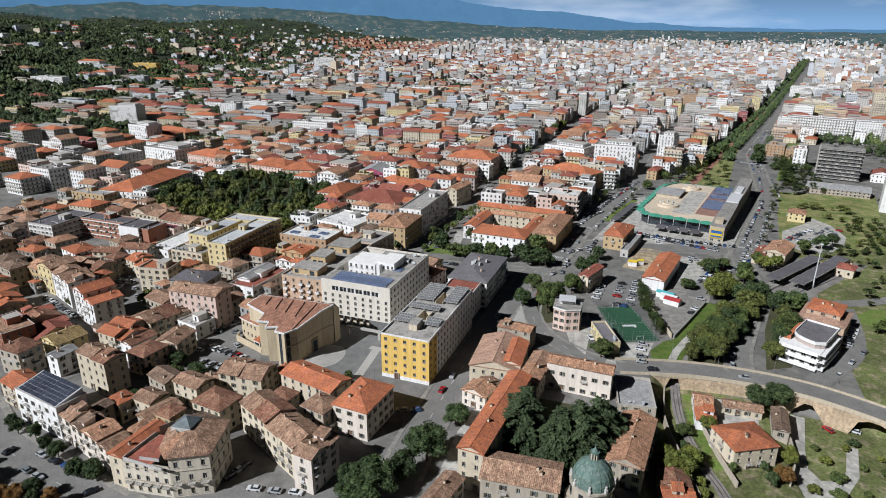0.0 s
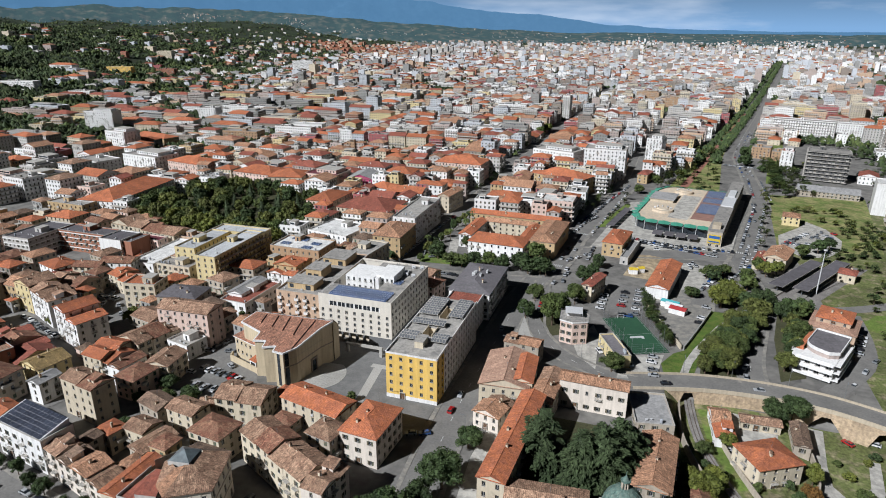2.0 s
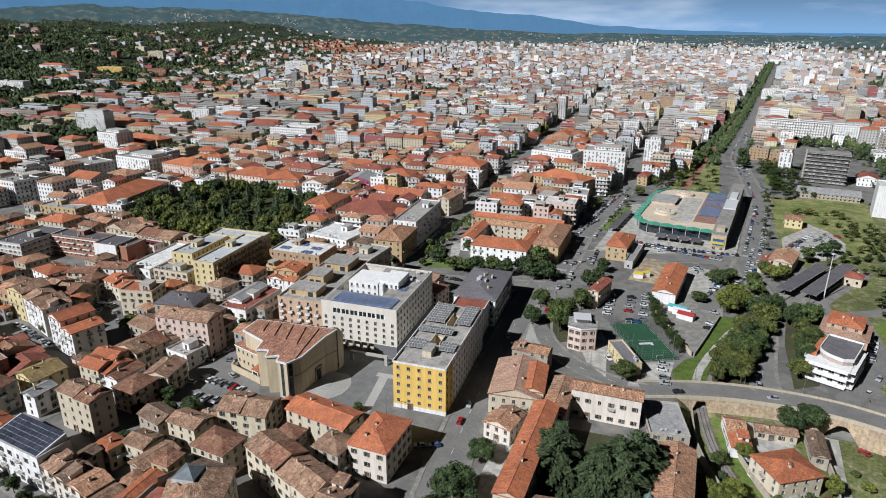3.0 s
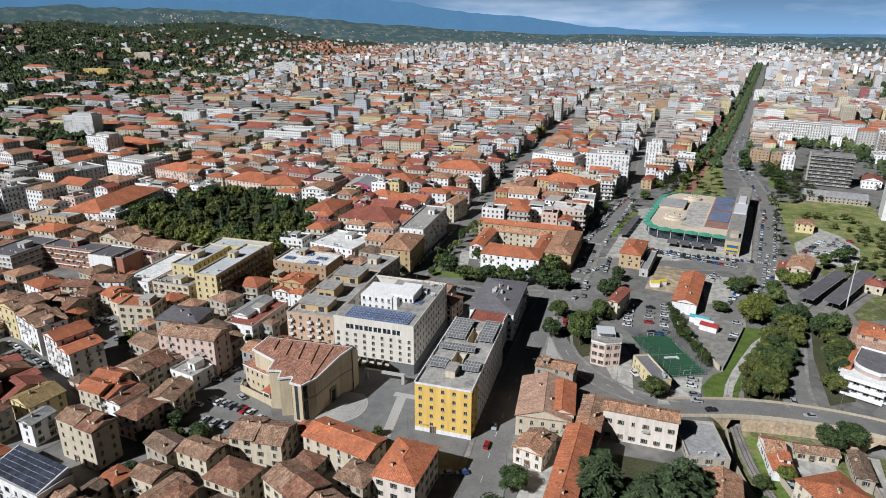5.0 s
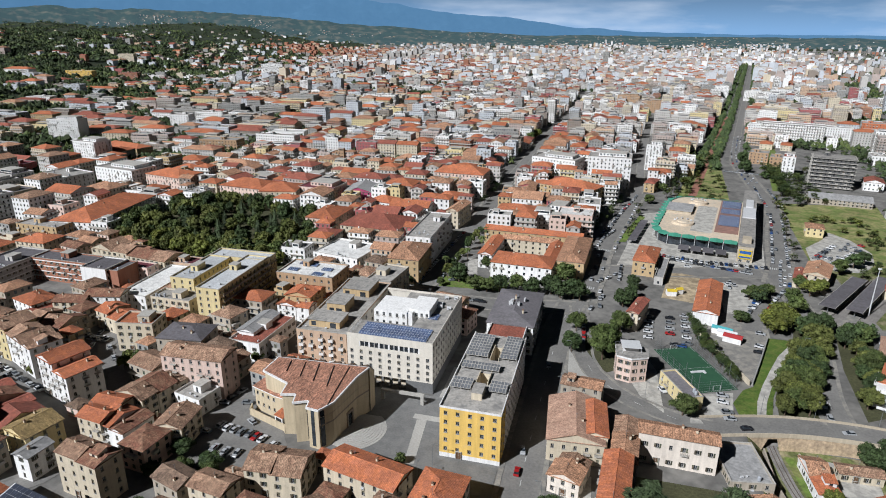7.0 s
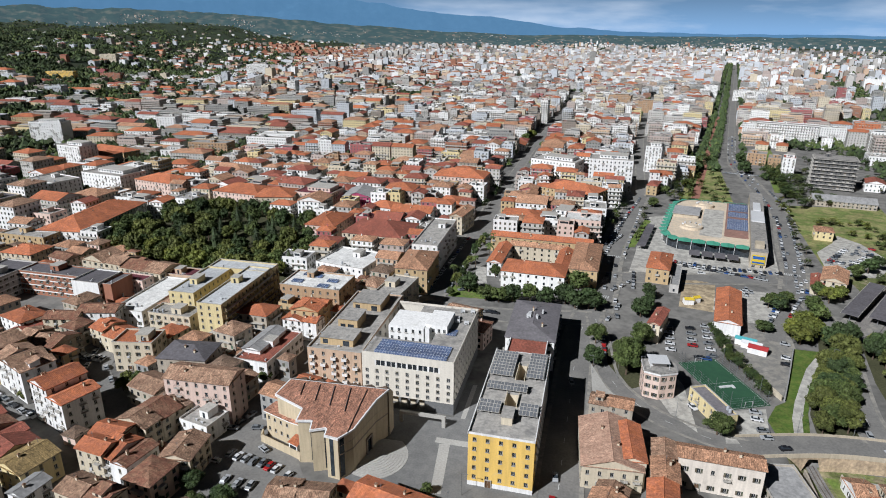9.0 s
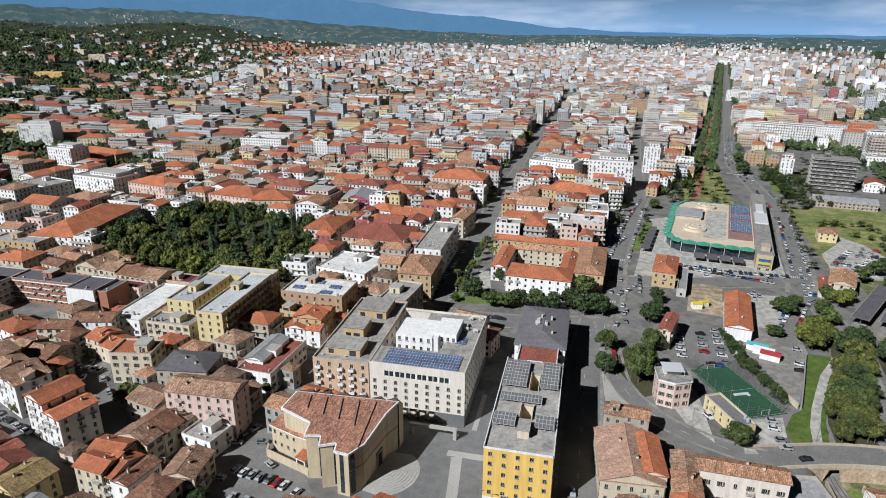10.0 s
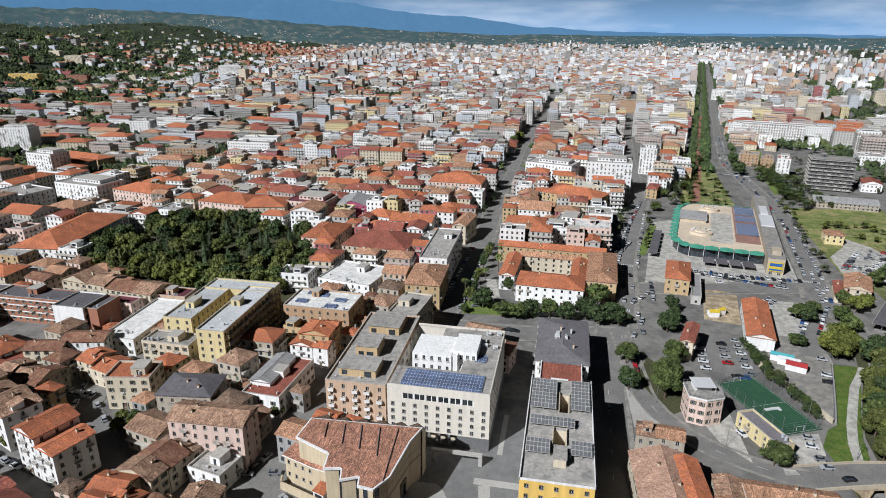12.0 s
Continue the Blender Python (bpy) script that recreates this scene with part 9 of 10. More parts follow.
house(-403.5, 554.9, None, 41.8, 20.0, 10.9, -1, "hip", "tan", "tanwall", "house", "tan brick house with a faded tan tile roof")
house(-378.2, 557.5, None, 17.5, 20.0, 8.5, 7, "flat", "conc", "white", "house", "white rendered house with a flat concrete roof")
house(-426.3, 640.4, None, 22.8, 20.0, 14.0, 10, "terrace", "maroon", "pink", "house", "pink rendered house with a maroon terrace roof")
house(-464.4, 574.1, None, 24.0, 20.0, 8.5, 10, "hip", "orange", "pink", "house", "pink rendered house with an orange clay tile roof")
house(-659.5, 818.9, None, 27.7, 20.0, 20.1, 10, "flat", "conc", "white", "apartment_building", "white rendered apartment building with a flat concrete roof")
house(-630.1, 725.8, None, 37.3, 20.0, 14.0, 10, "hip", "orange", "white", "house", "white rendered house with an orange clay tile roof")
house(-652.8, 686.7, None, 34.6, 20.0, 12.0, 10, "hip", "orange", "cream", "house", "cream rendered house with an orange clay tile roof")
house(-1148.8, 1190.8, None, 75.0, 20.0, 9.0, 10, "hip", "orange", "cream", "house", "cream rendered house with an orange clay tile roof")
house(-1117.4, 1400.1, None, 75.0, 20.0, 9.0, 10, "hip", "orange", "cream", "house", "cream rendered house with an orange clay tile roof")
house(-1336.3, 1340.7, None, 67.3, 20.0, 16.8, 10, "flat", "conc", "yellow", "apartment_building", "yellow painted apartment building with a flat concrete roof")
house(-1340.6, 1509.6, None, 54.6, 20.0, 16.0, 10, "flat", "maroon", "brick", "apartment_building", "red brick apartment building with a maroon terrace roof")
house(-1314.6, 1569.0, None, 71.7, 20.0, 10.0, 10, "flat", "conc", "white", "house", "white rendered house with a flat concrete roof")
house(-1172.0, 925.1, None, 70.7, 20.0, 14.0, 10, "flat", "conc", "white", "house", "white rendered house with a flat concrete roof")
house(-1078.2, 976.0, None, 46.9, 20.0, 12.0, 10, "flat", "conc", "white", "house", "white rendered house with a flat concrete roof")
house(-856.8, 773.4, None, 33.3, 20.0, 18.0, 10, "hip", "orange", "ochre", "apartment_building", "ochre rendered apartment building with an orange clay tile roof")
house(-692.1, 993.5, None, 40.0, 20.0, 18.8, 10, "flat", "conc", "grey", "apartment_building", "bare grey concrete apartment building with a flat concrete roof")
house(-1145.2, 1616.4, None, 67.3, 20.0, 14.0, 10, "flat", "conc", "white", "house", "white rendered house with a flat concrete roof")
house(-1129.8, 1900.5, None, 70.5, 20.0, 38.5, 10, "terrace", "conc", "white", "apartment_building", "white rendered apartment building with a flat concrete roof")
house(-1537.7, 1738.3, None, 49.8, 20.0, 29.4, 10, "flat", "conc", "cream", "apartment_building", "cream rendered apartment building with a flat concrete roof")
house(-237.4, 902.6, None, 53.5, 20.0, 13.4, 10, "flat", "conc", "white", "house", "white rendered house with a flat concrete roof")
house(-195.0, 853.1, None, 40.4, 20.0, 14.0, 6, "terrace", "conc", "grey", "house", "bare grey concrete house with a flat concrete roof")
house(-409.1, 1023.0, None, 31.3, 20.0, 20.2, 7, "flat", "conc", "paleyellow", "apartment_building", "pale yellow apartment building with a flat concrete roof")
house(-429.5, 971.6, None, 28.9, 20.0, 17.3, 10, "flat", "conc", "white", "apartment_building", "white rendered apartment building with a flat concrete roof")
house(-367.0, 1224.7, None, 30.5, 20.0, 12.0, 4, "flat", "red", "pink", "house", "pink rendered house with a dark red tiled roof")
house(-465.6, 774.7, None, 46.8, 20.0, 10.9, 10, "flat", "white", "white", "house", "white rendered house with a pale flat roof")
house(-424.3, 806.7, None, 33.8, 20.0, 13.0, 9, "flat", "conc", "cream", "house", "cream rendered house with a flat concrete roof")
house(-537.4, 1322.6, None, 23.0, 20.0, 28.7, 9, "flat", "conc", "tanwall", "apartment_building", "tan brick apartment building with a flat concrete roof")

# ---- single trees ----
tree(-62.0, 152.4, 0, 13, 7, "dark")
tree(-60.0, 173.6, 0, 8, 5, "dark")
tree(-70.2, 132.7, 0, 12, 7, "dark")
tree(-76.5, 130.3, 0, 11, 6, "dark")
tree(-65.6, 141.2, 0, 10, 5, "dark")
tree(-71.4, 124.5, 0, 10, 6, "dark")
tree(-35.2, 167.8, 0, 25, 12.5, "cedar")
tree(-23.8, 165.9, 0, 21, 11.5, "cedar")
tree(-17.9, 168.1, 0, 23, 12.5, "cedar")
tree(-13.2, 175.2, 0, 22, 12, "cedar")
tree(-9.3, 178.4, 0, 17, 9.5, "cedar")
tree(11.9, 178.9, -6, 10, 6, "lime")
tree(7.2, 183.9, -6, 9, 5, "lime")
tree(15.4, 185.3, -6, 8, 5, "lime")
tree(40.1, 233.2, -6, 9, 5, "dark")
tree(46.0, 235.5, -6, 10, 6, "dark")
tree(46.5, 200.3, -7, 8, 3, "lime")
tree(44.0, 190.7, -7, 7, 3, "rust")
tree(21.8, 209.2, -5, 6, 3, "lime")
tree(14.1, 203.6, -6, 5, 3, "green")
tree(-19.3, 238.6, 0, 9, 5, "green")
tree(-60.9, 296.0, 0, 10, 4.5, "green")
tree(-61.5, 275.5, 0, 10, 4.5, "dark")
tree(-41.5, 299.0, 0, 11, 5.0, "green")
tree(-48.5, 272.0, 0, 17, 6.2, "green")
tree(-46.0, 280.0, 0, 14, 5.0, "green")
tree(-40.4, 329.1, 0, 10, 5, "dark")
tree(-36.4, 339.1, 0, 9, 4, "dark")
tree(-34.9, 353.7, 0, 9, 4, "dark")
tree(13.8, 327.1, 0, 6, 4, "green")
tree(26.0, 353.7, 0, 9, 5, "dark")
tree(22.5, 357.1, 0, 8, 4, "green")
tree(31.7, 364.5, 0, 7, 4, "green")
tree(27.0, 318.1, 0, 11, 6, "lime")
tree(32.2, 323.3, 0, 10, 6, "lime")
tree(25.3, 324.9, 0, 9, 5, "lime")
tree(42.7, 358.7, 0, 8, 5, "green")
tree(50.9, 379.9, 0, 8, 4, "green")
tree(54.0, 371.3, 0, 9, 5, "lime")
tree(60.3, 377.9, 0, 8, 4, "lime")
tree(-164.9, 168.1, 0, 5, 4, "dark")
tree(-176.7, 171.0, 0, 6, 4, "dark")
tree(-181.8, 173.3, 0, 5, 3, "dark")
tree(-170.5, 163.0, 0, 6, 3.5, "green")
tree(-163.0, 164.5, 0, 5, 3.5, "green")
tree(-173.0, 145.0, 0, 5, 3.0, "dark")
tree(-180.0, 160.0, 0, 5, 3.0, "dark")
tree(-185.8, 231.6, 0, 5, 3, "green")
tree(-108.2, 185.9, 0, 4, 2, "green")
tree(-126.7, 338.0, 0, 11, 6, "dark")
tree(-116.3, 329.6, 0, 9, 5, "green")
tree(-109.4, 329.3, 0, 9, 5, "green")
tree(-102.9, 331.1, 0, 10, 5, "dark")
tree(-93.9, 333.4, 0, 10, 5, "green")
tree(-86.1, 331.3, 0, 10, 5, "dark")
tree(-76.5, 335.9, 0, 11, 6, "dark")
tree(-71.4, 331.1, 0, 11, 6, "dark")
tree(-64.9, 332.7, 0, 11, 6, "dark")
tree(-61.7, 331.6, 0, 10, 5, "dark")
tree(-70.6, 352.8, 0, 13, 6, "green")
tree(-116.6, 362.4, 0, 8, 3, "green")
tree(-116.3, 378.5, 0, 8, 3, "green")
tree(25.0, 356.3, 0, 9, 5, "green")
tree(14.2, 327.0, 0, 6, 4, "dark")
tree(31.4, 328.0, 0, 12, 7, "lime")
tree(41.6, 345.0, 0, 9, 5, "green")
tree(79.0, 412.0, 0, 8, 5, "green")
tree(90.3, 425.6, 0, 8, 5, "dark")
tree(98.1, 433.2, 0, 8, 4, "dark")
tree(80.3, 724.3, -8, 14, 7, "dark")
tree(85.0, 777.7, -8, 13, 6, "dark")
tree(93.5, 697.1, -8, 8, 5, "dark")
tree(1.7, 682.1, -7, 9, 6, "green")
tree(9.9, 669.5, -7, 10, 6, "green")
tree(16.2, 643.3, -7, 9, 6, "green")
tree(-19.4, 554.9, -5, 9, 5, "green")
tree(-7.4, 607.1, -6, 9, 5, "green")
tree(-156.2, 891.6, -12, 16, 8, "lime")
tree(-159.6, 863.9, -12, 15, 7, "green")

# ---- cars ----
car_row(-174.2, 187.8, -156.2, 184.9, 0, 7, "across")
car_row(-165.1, 192.7, -165.0, 192.7, 0, 1, "across")
car_row(-151.5, 182.3, -151.4, 182.4, 0, 1, "across")
car_row(-169.3, 176.1, -160.2, 175.9, 0, 3, "across")
car_row(-181.5, 200.4, -172.8, 202.5, 0, 2, "along")
car_row(-177.4, 183.7, -177.4, 183.9, 0, 1, "across")
car_row(-180.5, 204.3, -178.9, 208.6, 0, 2, "along")
car_row(-273.0, 229.9, -259.1, 228.9, 0, 6, "across")
car_row(-252.8, 224.0, -244.6, 216.9, 0, 2, "along")
car_row(-266.6, 192.8, -253.8, 188.7, 0, 3, "along")
car_row(-284.1, 199.0, -272.7, 195.2, 0, 3, "along")
car_row(-187.9, 108.7, -187.9, 108.9, 0, 1, "along")
car_row(-176.5, 111.3, -158.9, 108.9, 0, 4, "along")
car_row(-174.9, 104.4, -168.8, 103.5, 0, 2, "along")
car_row(-148.5, 104.4, -147.4, 106.3, 0, 1, "along")
car_row(-115.0, 124.0, -113.6, 130.2, 0, 3, "along")
car_row(-104.9, 122.4, -92.3, 125.0, 0, 3, "along")
car_row(-273.0, 185.6, -274.7, 194.8, 0, 2, "along")
car_row(-265.3, 192.4, -255.4, 190.4, 0, 2, "along")
car_row(-259.1, 218.0, -266.8, 234.0, 0, 4, "along")
car_row(-28.2, 320.3, -29.1, 297.6, 0, 5, "across")
car_row(-18.5, 321.3, -19.4, 304.0, 0, 4, "across")
car_row(-11.6, 325.4, -12.8, 296.3, 0, 6, "across")
car_row(-3.8, 255.6, -4.0, 251.1, 0, 2, "across")
car_row(-3.7, 244.4, -3.0, 240.1, 0, 2, "across")
car_row(-12.7, 245.7, -12.5, 245.9, 0, 1, "across")
car_row(-18.3, 293.3, -15.5, 293.2, 0, 2, "along")
car_row(-25.5, 253.6, -25.4, 253.4, 0, 1, "along")
car_row(1.5, 235.6, 3.2, 236.2, 0, 1, "along")
car_row(31.8, 258.5, 32.4, 261.1, 0, 1, "along")
car_row(31.4, 250.4, 31.4, 247.1, 0, 1, "along")
car_row(15.9, 296.1, 17.4, 301.4, 0, 2, "across")
car_row(16.2, 379.4, 15.2, 371.5, 0, 2, "along")
car_row(-55.7, 322.3, -55.6, 322.7, 0, 1, "along")
car_row(-50.6, 339.4, -50.5, 340.4, 0, 1, "along")
car_row(-42.3, 366.8, -41.1, 389.6, 0, 5, "along")
car_row(-20.3, 413.2, 29.1, 397.7, 0, 17, "along")
car_row(14.6, 375.3, 18.1, 376.3, 0, 2, "across")
car_row(51.7, 426.6, 42.4, 382.7, 0, 6, "along")
car_row(62.3, 453.9, 47.6, 384.1, 0, 5, "along")
car_row(63.0, 492.9, 54.1, 451.7, 0, 2, "along")
car_row(67.3, 545.4, 66.7, 522.6, 0, 2, "along")
car_row(-57.7, 301.4, -56.9, 285.8, 0, 4, "along")
car_row(-51.8, 336.1, -51.3, 326.3, 0, 2, "along")
car_row(-52.5, 360.0, -43.8, 374.4, 0, 3, "along")
car_row(-56.3, 441.4, -29.0, 579.2, -2, 18, "along")
car_row(-51.0, 450.5, -46.5, 462.8, -1, 4, "along")
car_row(62.3, 722.8, 105.5, 711.0, -7, 10, "along")
car_row(19.8, 339.3, 34.9, 371.6, 0, 6, "along")
car_row(17.5, 302.2, 20.2, 315.2, 0, 2, "across")
car_row(79.9, 442.9, 82.8, 440.7, 0, 3, "across")
car_row(97.4, 463.2, 110.5, 476.7, 0, 3, "across")
car_row(47.5, 396.0, 42.5, 373.7, 0, 3, "along")
car_row(84.5, 304.5, 78.6, 287.2, -1, 5, "across")
car_row(83.9, 281.4, 77.2, 270.0, -1, 2, "along")
car_row(71.0, 259.4, 71.2, 259.7, -1, 1, "along")
car_row(35.1, 242.5, 33.9, 242.3, 0, 1, "along")
car_row(65.1, 239.5, 66.7, 239.4, 0, 1, "along")
car_row(72.3, 232.6, 73.7, 232.1, 0, 1, "along")
car_row(33.2, 274.2, 38.2, 288.1, 0, 2, "along")
car_row(23.3, 206.7, 23.4, 207.1, -6, 1, "along")
car_row(63.5, 230.4, 66.6, 227.2, 0, 1, "along")
car_row(-71.5, 191.3, -71.6, 193.2, 0, 1, "along")
car_row(-71.6, 202.6, -71.7, 204.4, 0, 1, "along")
car_row(-69.8, 260.1, -70.0, 261.9, 0, 1, "along")
car_row(-80.3, 174.2, -76.2, 176.2, 0, 2, "along")
car_row(-136.9, 335.3, -130.6, 339.2, 0, 2, "along")
car_row(-115.4, 315.5, -108.8, 315.3, 0, 3, "along")
car_row(-154.4, 428.2, -152.7, 463.8, -2, 3, "along")


# ---- larger details of single buildings ----
def roof_solar_plane(x, y, z, turn, w, d, rise):
    """A big sloping array in a white frame on a house roof."""
    base = thing("solar_array", pose(x, y, z, 0, 0, turn), "large sloping solar array in a white frame", "solar array")
    f = Build()
    f.face([(-w / 2, -d / 2, 0.55), (w / 2, -d / 2, 0.55), (w / 2, d / 2, 0.55 + rise), (-w / 2, d / 2, 0.55 + rise)])
    f.box(-w / 2, w / 2, -d / 2 - 0.1, -d / 2 + 0.1, -0.1, 0.55)
    f.face([(w / 2, -d / 2, 0), (w / 2, d / 2, 0), (w / 2, d / 2, 0.55 + rise), (w / 2, -d / 2, 0.55)])
    f.face([(-w / 2, d / 2, 0), (-w / 2, -d / 2, 0), (-w / 2, -d / 2, 0.55), (-w / 2, d / 2, 0.55 + rise)])
    f.face([(w / 2, d / 2, 0), (-w / 2, d / 2, 0), (-w / 2, d / 2, 0.55 + rise), (w / 2, d / 2, 0.55 + rise)])
    part("frame", f.mesh("frame", [WHITE_METAL]), base)
    cols, rows = 12, 6
    for i in range(cols):
        for j in range(rows):
            k = Build()
            x0, x1 = -w / 2 + 0.4 + i * (w - 0.8) / cols, -w / 2 + 0.4 + (i + 1) * (w - 0.8) / cols - 0.08
            u0, u1 = (j + 0.03) / rows, (j + 0.985) / rows
            pts = [(x0, u0), (x1, u0), (x1, u1), (x0, u1)]
            k.face([(a, -d / 2 + u * d, 0.60 + u * rise) for a, u in pts])
            part("panel", k.mesh("panel", [PANEL_DARK]), base)


roof_solar_plane(-189, 126.6, 11.6, -9.3, 22.5, 9.4, 2.2)


def roof_gable(x, y, z, turn, w, d, h, label):
    base = thing("roof_hall", pose(x, y, z, 0, 0, turn), label, "roof hall")
    b, t = Build(), Build()
    b.box(-w / 2, w / 2, -d / 2, d / 2, -0.1, h)
    pitched_roof(t, w, d, h, "gabled", slope=0.3, gable_wall=b)
    part("wall", b.mesh("wall", [WALLS["white"]]), base)
    part("roof", t.mesh("roof", [ROOFS["grey"]]), base)


roof_gable(-194, 247, 8.1, -3, 8, 20, 1.6, "raised grey roof light on the red roof")
house(-233.5, 299.0, 0, 32, 11, 18.4, 1, "bare", "palegrey", "paleyellow", "apartment_building", "pale yellow apartment range closing the court", blank=(0,))

# penthouses and white balconies of the peach block
for px, py, pw, pd, ph in ((-156, 238, 13, 9, 3.0), (-157, 252, 8, 10, 4.4), (-156, 272, 12, 13, 3.4)):
    k = Build()
    k.box(-pw / 2, pw / 2, -pd / 2, pd / 2, 0, ph, 0)
    k.box(-pw / 2 - 0.4, pw / 2 + 0.4, -pd / 2 - 0.4, pd / 2 + 0.4, ph, ph + 0.25, 1, True)
    k.box(-pw / 2 + 1, -pw / 2 + 3, -pd / 2 - 0.05, -pd / 2, 0.5, 2.3, 2)
    k.box(pw / 2 - 4, pw / 2 - 1.5, -pd / 2 - 0.05, -pd / 2, 0.1, 2.3, 2)
    ob = tagged(new("penthouse", k.mesh("penthouse", [WALLS["ochre"], ROOFS["conc"], GLASS])), "ochre rooftop penthouse with a concrete roof", "penthouse")
    ob.matrix_basis = pose(px, py, 18.6, 0, 0, 1)

for px, py in ((-205, 300), (-198, 308), (-188, 304), (-203, 309.5), (-190, 297)):
    rack = thing("solar_array", pose(px, py, 13.15, 0, 0, -1), "blue solar array on a pale flat roof", "solar panels", "roof solar arrays")
    solar_field(rack, -2.8, 2.8, -2.0, 2.0, 0.1, 1.3)
# low outbuildings and garden walls in the valley
house(34, 226, -6, 13, 5, 3.2, 3, "gable", "tile", "cream", "outbuilding", "low cream outbuilding with a brown tiled roof", split=False)
house(46, 221, -6, 5, 14, 3.4, -3, "gable", "brown", "stone", "outbuilding", "low stone outbuilding with a brown roof", split=False)


def garden_wall(points, z, h, label, wall="stone"):
    k = Build()
    pts = curve_points(points, 4.0)
    l, r = ribbon(pts, 0.5)
    for i in range(len(pts) - 1):
        k.prism([l[i + 1], l[i], r[i], r[i + 1]], z - 1, z + h)
    tagged(new("garden_wall", k.mesh("garden_wall", [WALLS[wall]])), label, "wall")


garden_wall([(18, 232), (19.5, 215), (24, 198), (30, 182)], -6.2, 2.4, "old stone wall along the railway cutting")
garden_wall([(6.5, 230), (7.5, 208), (14, 186), (19, 170)], -6.2, 3.6, "old stone wall along the railway cutting")
garden_wall([(48, 230), (49, 205), (46, 190)], -7, 2.0, "rough stone garden wall beside the track")
garden_wall([(7.5, 267), (-8, 308)], 0, 2.2, "pale yard wall behind the court", "cream")
garden_wall([(8.6, 267), (14.0, 283.6), (22.3, 310.5)], 0, 1.6, "dark weathered wall beside the grass", "grey")
garden_wall([(-41, 203), (-41, 152)], 0, 2.5, "stone wall of the convent garden")

# street lamps on the main street
lamp = Build()
lamp.tube(0, 0, 0, 8.0, 0.09, 0.05, 6)
lamp.box(-0.04, 1.6, -0.04, 0.04, 7.9, 8.0, 0, True)
lamp.box(1.2, 1.9, -0.14, 0.14, 7.84, 7.98, 0, True)
LAMP = lamp.mesh("street_lamp", [GREY_METAL])
for lx, ly, lt in ((-62.6, 150, 180), (-63.0, 180, 180), (-62.6, 210, 180), (-62.4, 240, 180), (-61.6, 270, 180), (-60.8, 300, 180), (-98, 188, 0), (-100, 178, 90),
                   (8, 247, -90), (26, 249, -90), (46, 248.5, -90), (64, 245, -100), (-32, 246, -60), (-52, 268, -20), (29, 270, 0), (34, 300, 0), (40, 395, 180), (-30, 392, 90), (0, 396, 90)):
    ob = tagged(new("street_lamp", LAMP), "grey steel street lamp with one arm", "street lamp", "street lamps")
    ob.matrix_basis = pose(lx, ly, ground_height(lx, ly), 0, 0, lt)

# market stalls and play roofs in the yards
for sx, sy, sw, sd, st, m in ((3.5, 312, 9, 4, -20, 3), (7.0, 305, 8, 5, -20, 0), (5.2, 308.6, 8.5, 3.2, -20, -1), (-16, 352, 5, 4, 10, 1), (-12, 355, 4, 3, 30, 1)):
    k = Build()
    k.face([(-sw / 2, -sd / 2, 2.6), (sw / 2, -sd / 2, 2.6), (sw / 2, 0, 3.5), (-sw / 2, 0, 3.5)])
    k.face([(sw / 2, sd / 2, 2.6), (-sw / 2, sd / 2, 2.6), (-sw / 2, 0, 3.5), (sw / 2, 0, 3.5)])
    k.box(-sw / 2 + 0.2, sw / 2 - 0.2, -sd / 2 + 0.2, sd / 2 - 0.2, 0, 2.6, 1)
    ob = tagged(new("market_stall", k.mesh("market_stall", [TARP[m] if m >= 0 else WHITE_METAL, WALLS["white"]])), "small kiosk with a coloured sheet roof", "kiosk")
    ob.matrix_basis = pose(sx, sy, 0, 0, 0, st)


# pink six-sided house above the curving road
def six_sided_house():
    base = thing("house", pose(-37.5, 262.5, 0, 0, 0, 8), "pale pink six-sided house with a flat roof", "house")
    PLACED.append((-37.5, 262.5, 13, 13, 0))
    ring = [(-6.2, -4.2), (-1.0, -6.4), (5.4, -4.4), (6.4, 2.0), (2.0, 6.2), (-5.6, 4.6)]
    b = Build()
    spots = []
    for i in range(6):
        spots += facade(b, ring[i], ring[(i + 1) % 6], 0, 10.2, 3, 2, 1.0, 1.6, 0.9)
    wide = [(1.05 * x, 1.05 * y) for x, y in ring]
    b.prism(wide, 10.2, 10.9, 1, 2)
    part("wall", b.mesh("wall", [WALLS["pink"], WALLS["white"], ROOFS["conc"]]), base)
    for place, a, k, c in spots:
        part("window", WINDOWS[1], base, pose(*place, 0, 0, a))
    k = Build()
    k.box(-3.5, 2.5, -0.5, 3.6, 10.9, 13.2, 0)
    k.box(-4.2, 3.2, -2.6, 4.2, 13.2, 13.4, 1, True)
    for x in (-4.0, 3.0):
        k.box(x - 0.06, x + 0.06, -2.5, -2.38, 10.9, 13.2, 1)
    part("roof_room", k.mesh("roof_room", [WALLS["white"], WHITE_METAL]), base)
    rail = Build()
    for i in range(6):
        (xa, ya), (xb, yb) = wide[i], wide[(i + 1) % 6]
        n = 5
        for q in range(n):
            x, y = xa + (xb - xa) * q / n, ya + (yb - ya) * q / n
            rail.box(x - 0.04, x + 0.04, y - 0.04, y + 0.04, 10.9, 11.9)
        d = math.hypot(xb - xa, yb - ya)
        nx, ny = -(yb - ya) / d * 0.05, (xb - xa) / d * 0.05
        rail.prism([(xa, ya), (xb, yb), (xb + nx, yb + ny), (xa + nx, ya + ny)], 11.85, 11.93)
    part("railing", rail.mesh("railing", [GREY_METAL]), base)


six_sided_house()


